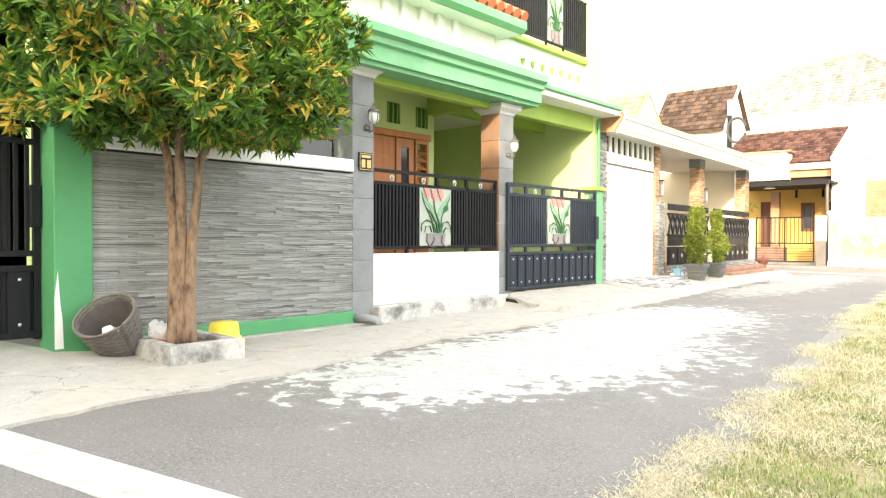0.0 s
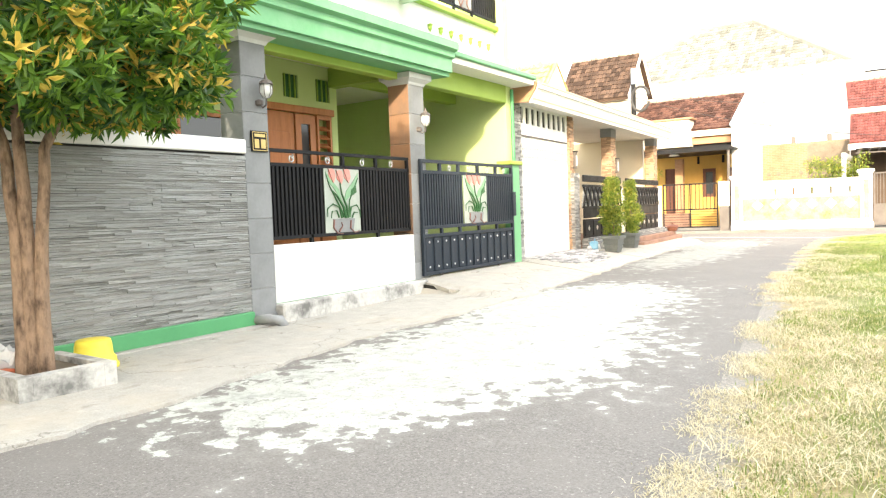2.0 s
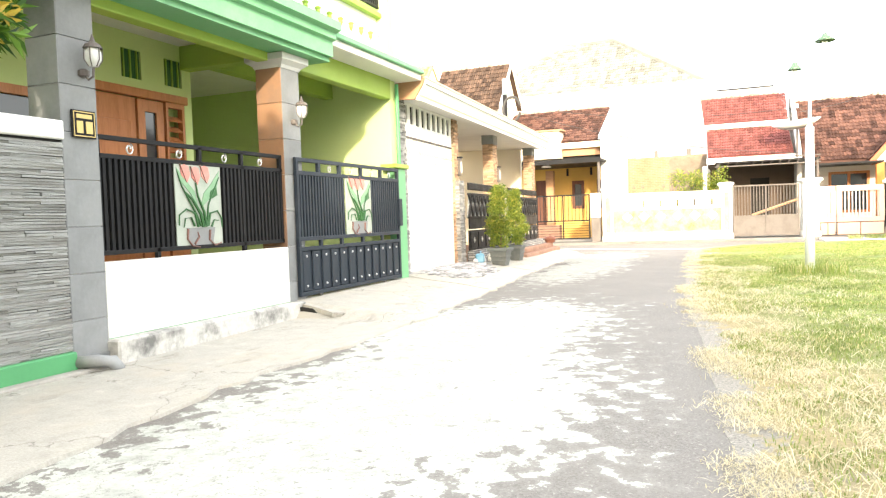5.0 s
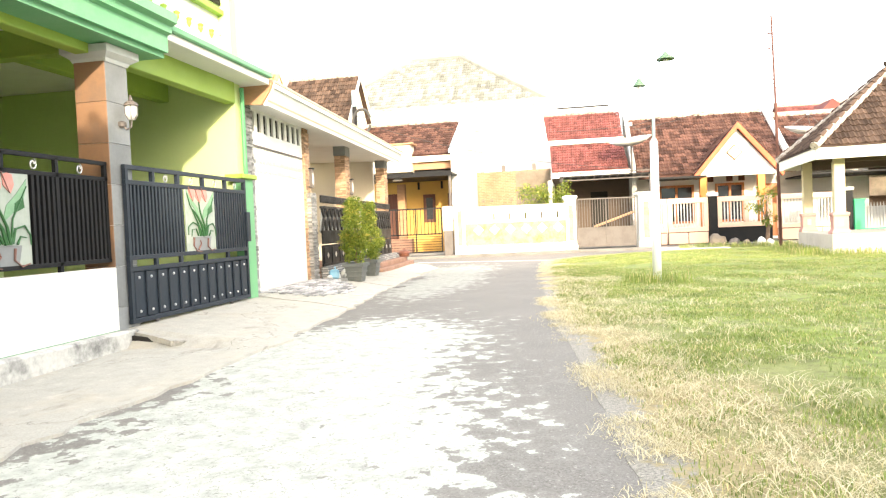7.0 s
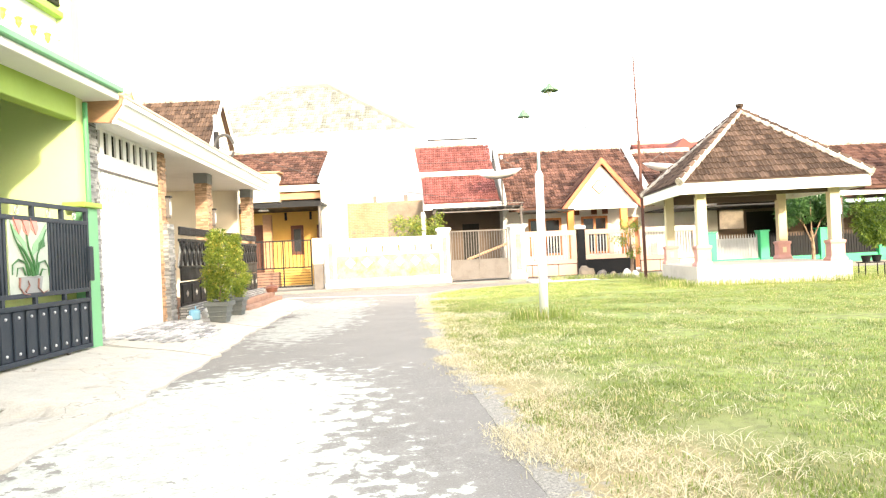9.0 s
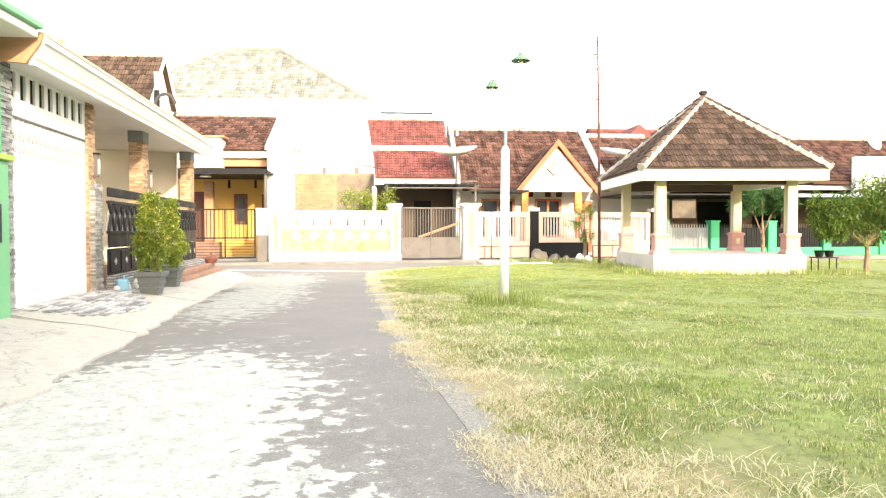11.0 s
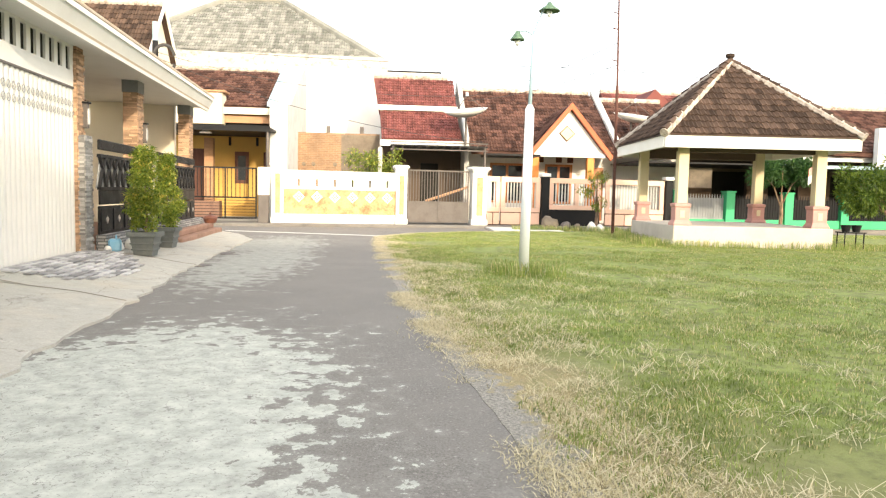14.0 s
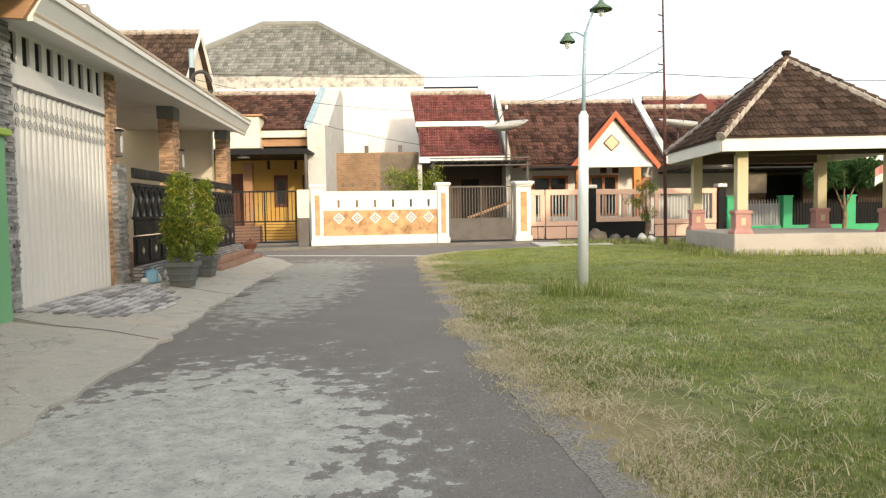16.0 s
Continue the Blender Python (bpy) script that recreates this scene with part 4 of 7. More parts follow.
part("panel", box(bmesh.new(), X0 - 0.15, X0, 1.0, 3.84, 0.2, 0.9, 0.006), M_WHITE, low)
part("kerb", box(bmesh.new(), X0 - 0.15, X0 + 0.14, 0.98, 4.0, -0.05, 0.2, 0.02), M_KERB, low, "flaking white kerb base")
part("trim", box(bmesh.new(), X0, X0 + 0.006, 1.0, 3.84, 0.2, 0.208), M_LEAFENAMEL, low)
post = thing("end_post", "mint green end post with lime cap beside the garage", "post", pose(-4.74, 7.16, 0))
part("shaft", box(bmesh.new(), -0.1, 0.1, -0.1, 0.16, 0, 2.06, 0.006), M_MINT, post)
part("cap", box(bmesh.new(), -0.14, 0.16, -0.3, 0.2, 2.06, 2.13, 0.01), M_LIME, post)
pipe = thing("drain_pipe", "short grey plastic drain pipe at a pillar foot", "pipe", pose(-4.5, 0.75, 0.0))
part("pipe", tube(bmesh.new(), [(-0.15, -0.12, 0.06), (0.05, -0.05, 0.07), (0.09, 0.05, 0.05), (0.1, 0.1, -0.03)], 0.055, 0.06, 12), M_PVC, pipe, "", True)
hole = thing("drain_opening", "dark drain opening under the broken ramp edge", "drain", pose(-4.36, 3.86, 0.0))
# Solid near-black block; the gap's shade is put into its colour.
part("gap_shade", prism(bmesh.new(), [(-0.2, -0.03), (0.14, -0.03), (0.1, 0.06), (0.02, 0.12), (-0.2, 0.14)], "y", -0.02, 0.1), M_DARK, hole)
ledge = thing("broken_slab", "broken concrete ramp edge over a drain gap", "slab", pose(-4.5, 3.96, 0.15, 0, 9.5, 0))
part("slab", prism(bmesh.new(), [(0.0, -0.09), (0.2, -0.11), (0.36, -0.15), (0.5, -0.2), (0.6, -0.16), (0.64, -0.06), (0.62, 0.06), (0.0, 0.1)], "z", -0.035, 0.022), M_PAVE, ledge, "chipped grey concrete slab")


def flower_panel(parent, y0, y1, z0, z1, x):
    """Pale panel with a tulip in coloured enamel growing from a pot."""
    p = part("flower_panel", box(bmesh.new(), x - 0.012, x, y0, y1, z0, z1), M_PANELART, parent, "pale panel with a pink tulip and green leaves")
    w, h = y1 - y0, z1 - z0

    def at(a, b, k=0.012):
        return (x + k, y0 + a * w, z0 + b * h)

    def flat(name, outline, material, k):
        part(name, prism(bmesh.new(), [at(*q)[1:] for q in outline], "x", x + 0.001, x + k), material, p)

    def stroke(name, pts, r, material):
        part(name, tube(bmesh.new(), [at(*q) for q in pts], r, r * 0.45, 6), material, p)

    flat("pot", ((0.2, 0.25), (0.27, 0.02), (0.76, 0.02), (0.83, 0.25)), M_TILE_GREY, 0.004)
    for a, b in ((0.2, 0.9), (0.42, 0.88), (0.63, 0.9)):
        flat("petal", ((a + 0.05, b - 0.12), (a + 0.11, b - 0.03), (a + 0.08, b + 0.07), (a, b + 0.09), (a - 0.08, b + 0.06), (a - 0.07, b - 0.04)), M_PETAL, 0.01)
        stroke("petal_edge", ((a - 0.1, b + 0.09), (a - 0.05, b + 0.01), (a + 0.03, b - 0.12)), 0.009, M_BROWNLINE)
    flat("leaf", ((0.46, 0.5), (0.3, 0.66), (0.1, 0.8), (0.03, 0.95), (0.2, 0.82), (0.4, 0.68)), M_LEAFENAMEL, 0.007)
    flat("leaf", ((0.52, 0.48), (0.6, 0.66), (0.78, 0.78), (0.97, 0.94), (0.9, 0.72), (0.7, 0.58)), M_LEAFENAMEL, 0.007)
    flat("leaf", ((0.72, 0.58), (0.74, 0.68), (0.88, 0.75), (0.9, 0.64)), M_STEM, 0.012)
    for pts, r in ((((0.56, 0.26), (0.5, 0.42), (0.34, 0.58), (0.2, 0.66)), 0.022), (((0.62, 0.26), (0.58, 0.44), (0.46, 0.62), (0.42, 0.78)), 0.018),
                   (((0.5, 0.27), (0.4, 0.42), (0.12, 0.74), (0.04, 0.9)), 0.013), (((0.64, 0.28), (0.68, 0.52), (0.95, 0.86)), 0.012),
                   (((0.44, 0.26), (0.38, 0.42), (0.2, 0.47), (0.05, 0.4), (0.04, 0.28)), 0.014), (((0.36, 0.27), (0.3, 0.37), (0.17, 0.36), (0.14, 0.26)), 0.012),
                   (((0.66, 0.27), (0.72, 0.42), (0.88, 0.45), (0.97, 0.36), (0.98, 0.25)), 0.014), (((0.74, 0.26), (0.8, 0.34), (0.9, 0.33)), 0.012)):
        stroke("stem", pts, r, M_STEM)
    for pts in (((0.22, 0.24), (0.2, 0.12), (0.3, 0.04), (0.46, 0.02)), ((0.7, 0.22), (0.68, 0.1), (0.8, 0.03), (0.95, 0.06)), ((0.35, 0.06), (0.45, 0.14), (0.42, 0.2))):
        stroke("curl", pts, 0.013, M_BROWNLINE)


def bar_run(parent, y0, y1, z0, z1, x, step, material, skip=(0, 0)):
    n = int((y1 - y0) / step)
    me = None
    for i in range(n):
        y = y0 + (i + 0.5) * (y1 - y0) / n
        if skip[0] < y < skip[1]:
            continue
        if me is None:
            me = part("bar", box(bmesh.new(), -0.016, 0.016, -0.018, 0.018, z0, z1, 0.003), material, parent, m=pose(x, y, 0)).data
        else:
            piece("bar", me, parent, pose(x, y, 0))


fence = thing("porch_fence", "black steel bar fence with a tulip panel on a low wall", "fence", pose(0, 0, 0))
fx = X0 - 0.06
for z in (2.04, 1.87, 0.98):
    part("rail", box(bmesh.new(), fx - 0.02, fx + 0.02, 1.0, 3.84, z - 0.022, z + 0.022, 0.004), M_BLACK, fence)
for y in (1.02, 1.7, 2.35, 3.05, 3.8):
    part("post", box(bmesh.new(), fx - 0.02, fx + 0.02, y - 0.022, y + 0.022, 0.88 if y in (1.7, 3.05) else (1.87 if y == 2.35 else 0.98), 2.04 if y != 1.7 else 1.0), M_BLACK, fence)
bar_run(fence, 1.05, 3.78, 0.99, 1.87, fx, 0.068, M_BLACK, (1.97, 2.66))
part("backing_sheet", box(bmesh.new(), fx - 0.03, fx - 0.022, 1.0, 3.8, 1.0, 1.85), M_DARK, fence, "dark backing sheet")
flower_panel(fence, 1.96, 2.66, 0.96, 1.86, fx + 0.014)
scroll = [(0, 0.05 * (0.35 + 0.65 * k / 12) * math.cos(k * 0.62), 0.06 * (0.35 + 0.65 * k / 12) * math.sin(k * 0.62)) for k in range(13)]
for y in (1.4, 2.05, 2.75, 3.4):
    part("scroll", tube(bmesh.new(), scroll, 0.011, 0.007, 6), M_CHROME, fence, m=pose(fx, y, 1.955))

rail = thing("balcony_railing", "black steel balcony railing with a tulip panel on a lime coping", "railing", pose(0, 0, 0))
for z in (5.95, 5.82, 4.78):
    part("rail", box(bmesh.new(), -4.98, -4.94, 4.0, 7.32, z - 0.02, z + 0.02), M_BLACK, rail)
for y in (4.02, 5.68, 6.28, 7.3):
    part("post", box(bmesh.new(), -4.98, -4.94, y - 0.02, y + 0.02, 4.68, 5.97), M_BLACK, rail)
bar_run(rail, 4.05, 7.28, 4.78, 5.82, -4.96, 0.075, M_BLACK, (5.7, 6.26))
part("mesh_sheet", box(bmesh.new(), -4.99, -4.982, 6.28, 7.3, 4.78, 5.82), M_BLACK, rail)
flower_panel(rail, 5.7, 6.26, 4.76, 5.84, -4.945)

gate = thing("sliding_gate", "blue-black steel sliding gate with a tulip panel, shut", "gate", pose(0, 0, 0))
gx = X0 + 0.035
for z in (2.02, 1.85, 0.99, 0.86, 0.27):
    part("rail", box(bmesh.new(), gx - 0.025, gx + 0.025, 4.0, 6.98, z - 0.026, z + 0.026, 0.004), M_BLUEBLACK, gate)
for y in (4.03, 4.55, 5.1, 5.72, 6.35, 6.95):
    ends = y in (4.03, 6.95)
    part("stile", box(bmesh.new(), gx - 0.024, gx + 0.024, y - 0.024, y + 0.024, 0.27 if ends else 1.85, 2.02), M_BLUEBLACK, gate)
    if not ends:
        part("spacer", box(bmesh.new(), gx - 0.02, gx + 0.02, y - 0.025, y + 0.025, 0.86, 0.99), M_BLUEBLACK, gate)
bar_run(gate, 4.07, 6.93, 1.0, 1.85, gx, 0.07, M_BLUEBLACK, (5.22, 6.02))
flower_panel(gate, 5.24, 6.0, 0.98, 1.86, gx + 0.014)
part("lower_sheet", box(bmesh.new(), gx - 0.02, gx - 0.012, 4.03, 6.95, 0.28, 0.86), M_BLUEBLACK, gate)
lower = None
for i in range(12):
    y = 4.05 + (i + 0.5) * 2.88 / 12
    if lower is None:
        lower = part("panel", box(bmesh.new(), -0.012, 0.014, -0.085, 0.085, 0.3, 0.83, 0.01), M_BLUEBLACK, gate, m=pose(gx, y, 0)).data
        stud = part("stud", lathe(bmesh.new(), [(0.018, 0), (0.016, 0.01), (0.006, 0.016)], 8), M_CHROME, gate, m=pose(gx + 0.014, y, 0.76, 0, 90, 0)).data
    else:
        piece("panel", lower, gate, pose(gx, y, 0))
        piece("stud", stud, gate, pose(gx + 0.014, y, 0.76, 0, 90, 0))
    piece("stud", stud, gate, pose(gx + 0.014, y, 0.37, 0, 90, 0))
part("latch", box(bmesh.new(), gx, gx + 0.06, 6.9, 7.02, 1.1, 1.55, 0.01), M_BLUEBLACK, gate)
for y in (4.5, 6.4):
    part("wheel", lathe(bmesh.new(), [(0.04, -0.015), (0.045, 0.0), (0.04, 0.015)], 12), M_GREYSTEEL, gate, m=pose(gx, y, 0.255, 0, 90, 0))

for y in (4.83, 5.42, 6.05, 6.65):
    part("scroll", tube(bmesh.new(), scroll, 0.011, 0.007, 6), M_CHROME, gate, m=pose(gx, y, 1.935))
gate2 = thing("side_gate", "black steel gate with studded lower panels, shut", "gate", pose(0, 0, 0))
qx = -4.95
for z in (2.16, 2.0, 0.96, 0.82, 0.2):
    part("rail", box(bmesh.new(), qx - 0.025, qx + 0.025, -6.2, -3.06, z - 0.028, z + 0.028, 0.004), M_BLACK, gate2)
for y in (-3.09, -6.15):
    part("stile", box(bmesh.new(), qx - 0.026, qx + 0.026, y - 0.03, y + 0.03, 0.16, 2.16), M_BLACK, gate2)
bar_run(gate2, -6.1, -3.12, 0.97, 2.0, qx, 0.095, M_BLACK)
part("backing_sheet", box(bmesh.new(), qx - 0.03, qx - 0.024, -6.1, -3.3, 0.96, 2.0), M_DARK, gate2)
part("lower_sheet", box(bmesh.new(), qx - 0.02, qx - 0.01, -6.15, -3.09, 0.2, 0.82), M_BLACK, gate2)
for i in range(12):
    y = -3.24 - i * 0.25
    part("panel", box(bmesh.new(), qx - 0.01, qx + 0.018, y - 0.1, y + 0.1, 0.22, 0.8, 0.01), M_BLACK, gate2)
    for z in (0.3, 0.72):
        piece("stud", stud, gate2, pose(qx + 0.018, y, z, 0, 90, 0))
part("latch", box(bmesh.new(), qx + 0.02, qx + 0.06, -3.16, -3.06, 1.2, 1.6, 0.01), M_BLACK, gate2)

def ledge_stones(parent, x1, y0, y1, z0, z1, depth, material, seed, label):
    """Thin split stones of uneven length and projection on the street face and the near face of a pier."""
    rnd = random.Random(seed)
    bm = bmesh.new()
    z = z0
    while z < z1 - 0.01:
        h = min(rnd.uniform(0.024, 0.046), z1 - z)
        y = y0
        while y < y1 - 0.01:
            l = rnd.uniform(0.08, 0.26)
            l = y1 - y if y1 - y - l < 0.06 else l
            box(bm, x1 - 0.03, x1 + rnd.uniform(0.002, 0.026), y + 0.002, y + l - 0.002, z + 0.002, z + h - 0.002)
            y += l
        x = x1 - depth
        while x < x1 - 0.01:
            l = rnd.uniform(0.08, 0.26)
            l = x1 - x if x1 - x - l < 0.06 else l
            box(bm, x + 0.002, x + l - 0.002, y0 - rnd.uniform(0.002, 0.022), y0 + 0.03, z + 0.002, z + h - 0.002)
            x += l
        z += h
    tagged(part("stone_cladding", bm, material, parent, label), kind="stuff")


# ---------- white garage house ----------
garage = thing("garage_house", "white single-storey house with carport and long white eave", "house", GARAGE)
GX = -5.53
holes = [(9.14 + i * 0.3, 9.14 + i * 0.3 + 0.17, 2.97, 3.31) for i in range(9)]
part("lintel_wall", wall_with_holes(bmesh.new(), "x", GX, 0.12, 9.05, 11.9, 2.72, 3.42, holes), M_WHITE, garage, "white wall with narrow vent slots")
# Dark sheet close behind the slots, painted as the shade inside them.
part("slot_shade_sheet", box(bmesh.new(), GX - 0.06, GX - 0.035, 9.0, 11.9, 2.8, 3.42), M_DARK, garage)
part("stone_pier", box(bmesh.new(), GX - 0.3, GX + 0.05, 8.72, 9.05, 0, 3.42), M_LEDGE_GREY, garage, "grey ledge stone pier")
part("stone_pier", box(bmesh.new(), GX - 0.3, GX + 0.04, 11.84, 12.14, 0, 3.42), M_LEDGE, garage, "brown ledge stone pier")
part("stone_pier", box(bmesh.new(), GX - 0.3, GX + 0.13, 11.86, 12.2, 0, 2.02), M_LEDGE_GREY, garage, "low grey ledge stone pier")
ledge_stones(garage, GX + 0.05, 8.72, 9.05, 0, 3.26, 0.3, M_STONE_GREY, 1, "grey split ledge stones")
ledge_stones(garage, GX + 0.04, 11.84, 12.14, 0, 3.26, 0.3, M_STONE_TAN, 2, "tan split ledge stones")
ledge_stones(garage, GX + 0.13, 11.86, 12.2, 0, 2.02, 0.3, M_STONE_GREY, 3, "grey split ledge stones")
eave = [(-8.0, 3.42), (-5.08, 3.34), (-5.08, 3.26), (-5.02, 3.26), (-5.0, 3.36), (-4.92, 3.5), (-4.92, 3.53), (-4.88, 3.53), (-4.88, 3.6), (-8.0, 3.66)]
part("eave", prism(bmesh.new(), eave, "y", 8.62, 20.0), M_WHITE, garage, "long white moulded eave")
part("eave_trim", prism(bmesh.new(), [(-4.99, 3.575), (-4.87, 3.61), (-4.87, 3.65), (-4.99, 3.67)], "y", 8.6, 20.02), M_TRIM, garage, "thin tan eave trim")
part("eave_groove", prism(bmesh.new(), [(-5.022, 3.3), (-5.002, 3.352), (-4.996, 3.35), (-5.016, 3.296)], "y", 8.61, 20.01), M_TRIM, garage, "fine tan line along the eave")
part("eave_end", prism(bmesh.new(), [(-5.6, 3.3), (-5.1, 3.27), (-4.94, 3.5), (-4.9, 3.62), (-5.6, 3.66)], "y", 8.56, 8.625), M_FASCIA_WOOD, garage, "brown boarded eave end")
part("carport_back", box(bmesh.new(), -9.4, -9.2, 12.2, 20.0, 0, 3.4), M_CREAM, garage)
part("carport_side", box(bmesh.new(), -9.2, -5.85, 19.8, 20.0, 0, 3.4), M_CREAM, garage)
part("carport_floor", box(bmesh.new(), -9.2, -5.36, 12.2, 19.8, 0, 0.3), M_TERRACE, garage)
part("inner_wall", box(bmesh.new(), -9.2, -5.9, 12.0, 12.2, 0, 3.4), M_CREAM, garage)
for y0, xp in ((15.33, -5.56), (19.5, -5.42)):
    part("carport_pillar", box(bmesh.new(), xp - 0.27, xp, y0, y0 + 0.42, 0.3, 3.36), M_LEDGE, garage, "brown ledge stone pillar")
    # Dark band painted as the eave's shade on the pillar top.
    part("pillar_head", box(bmesh.new(), xp - 0.285, xp + 0.03, y0 - 0.025, y0 + 0.43, 3.12, 3.4, 0.008), M_TILE_GREY, garage, "pillar top darkened as shade under the eave")
    ledge_stones(garage, xp, y0, y0 + 0.42, 0.3, 3.12, 0.27, M_STONE_TAN, int(y0), "tan split ledge stones")
part("parapet", box(bmesh.new(), -5.6, -5.35, 8.7, 9.6, 3.66, 3.95, 0.02), M_WHITE, garage)
part("parapet_post", box(bmesh.new(), -5.9, -5.6, 8.9, 9.2, 3.66, 4.25, 0.02), M_CREAM, garage)
part("ceiling_disc", lathe(bmesh.new(), [(0.12, 0), (0.1, -0.06), (0.03, -0.08)], 12, (-7, 13.6, 3.33)), M_WHITE, garage)

shutter = thing("garage_shutter", "cream white folding steel garage shutter, closed", "garage door", GARAGE @ pose(GX - 0.04, 9.05, 0.215))
flute = 2.83 / 20
fm = prism(bmesh.new(), [(-0.02, 0.004), (0.006, 0.008), (0.026, flute * 0.2), (0.034, flute * 0.42), (0.034, flute * 0.58), (0.026, flute * 0.8), (0.006, flute - 0.008), (-0.02, flute - 0.004)], "z", 0, 2.5)
fl = part("fold", fm, M_SHUTTER, shutter).data
ring = part("ornament", tube(bmesh.new(), [(0, 0.045 * math.cos(a), 0.05 * math.sin(a)) for a in np.linspace(0, 2 * math.pi, 13)], 0.005, None, 5), M_PVC, shutter, m=pose(0.037, flute / 2, 2.26)).data
cross = part("ornament", tube(bmesh.new(), [(0, -0.03, -0.03), (0, 0.03, 0.03)], 0.0045, None, 5), M_PVC, shutter, m=pose(0.037, flute / 2, 2.26)).data
for i in range(20):
    if i:
        piece("fold", fl, shutter, pose(0, i * flute, 0))
    for z in (2.26, 2.1):
        piece("ornament", ring, shutter, pose(0.037, (i + .5) * flute, z))
        piece("ornament", cross, shutter, pose(0.037, (i + .5) * flute, z))
part("backing", box(bmesh.new(), -0.035, -0.021, 0.002, 2.828, 0.0, 2.5), M_GREYSTEEL, shutter)
part("track", box(bmesh.new(), -0.04, 0.05, 0, 2.83, 2.49, 2.52), M_GREYSTEEL, shutter)

sill = thing("fence_sill", "low grey stone sill under the carport fence", "sill", GARAGE)
part("sill", box(bmesh.new(), -5.36, -5.2, 12.2, 20.0, 0, 0.46, 0.012), M_LEDGE_GREY, sill)
cf = thing("carport_fence", "dark brown-black ornate steel carport fence with solid panels", "fence", GARAGE)
cx = -5.3
for y0, y1 in ((12.2, 15.3), (15.8, 19.48)):
    part("top_panel", box(bmesh.new(), cx - 0.02, cx + 0.02, y0, y1, 1.82, 1.98, 0.01), M_BLACK, cf)
    part("rail", box(bmesh.new(), cx - 0.03, cx + 0.03, y0, y1, 1.70, 1.75), M_BLACK, cf)
    part("rail", box(bmesh.new(), cx - 0.03, cx + 0.03, y0, y1, 1.18, 1.23), M_BLACK, cf)
    part("band", box(bmesh.new(), cx - 0.015, cx + 0.015, y0, y1, 0.94, 1.18, 0.01), M_BLACK, cf)
    part("base_panel", box(bmesh.new(), cx - 0.03, cx + 0.0, y0, y1, 0.46, 0.92, 0.01), M_BLACK, cf)
    for i in range(int((y1 - y0) / 0.075) - 3):
        part("hatch_bar", tube(bmesh.new(), [(cx - 0.05, y0 + 0.02 + i * 0.075, 1.2), (cx - 0.05, y0 + 0.22 + i * 0.075, 1.72)], 0.012, None, 4), M_PVC, cf)
    for i in range(int((y1 - y0) / 0.06)):
        part("flute", box(bmesh.new(), cx + 0.018, cx + 0.028, y0 + i * 0.06 + 0.008, y0 + i * 0.06 + 0.05, 1.84, 1.96), M_BLACK, cf)
    n = int((y1 - y0) / 0.3)
    st = (y1 - y0) / n
    for i in range(n):
        ya = y0 + i * st
        for da, db in ((0.0, 1.0), (1.0, 0.0)):
            part("lattice", tube(bmesh.new(), [(cx + 0.01, ya + da * st, 1.22), (cx + 0.01, ya + (0.5 + (da - .5) * 0.3) * st, 1.465), (cx + 0.01, ya + db * st, 1.71)], 0.028, None, 5), M_BLACK, cf)
    n = max(3, int((y1 - y0) / 0.52))
    st = (y1 - y0) / n
    for i in range(n):
        part("square_panel", box(bmesh.new(), cx, cx + 0.02, y0 + i * st + 0.05, y0 + (i + 1) * st - 0.05, 0.51, 0.88, 0.015), M_BLACK, cf)
        part("diamond", box(bmesh.new(), -0.008, 0.012, -0.045, 0.045, -0.045, 0.045), M_CHROME, cf, m=pose(cx + 0.02, y0 + (i + .5) * st, 0.695, 45, 0, 0))
for y in (12.1, 15.72):
    l = thing("box_lantern", "slim dark box lantern on a stone pillar", "lamp", GARAGE @ pose(GX + 0.06 if y < 13 else -5.54, y, 2.14), "box lanterns")
    part("body", box(bmesh.new(), -0.02, 0.06, -0.05, 0.05, 0, 0.38, 0.008), M_GREYSTEEL, l)
    part("lens", box(bmesh.new(), 0.06, 0.075, -0.035, 0.035, 0.06, 0.3), M_CAPSTONE, l)
    part("cap", box(bmesh.new(), -0.03, 0.085, -0.065, 0.065, 0.38, 0.41), M_BLACK, l)
step = thing("brick_steps", "red brick entrance steps beside the carport fence", "steps", GARAGE)
part("step", box(bmesh.new(), -5.2, -4.78, 15.7, 20.6, 0, 0.17, 0.015), M_TERRACE, step)
part("step", box(bmesh.new(), -5.2, -5.0, 15.7, 20.6, 0.17, 0.3, 0.015), M_TERRACE, step)


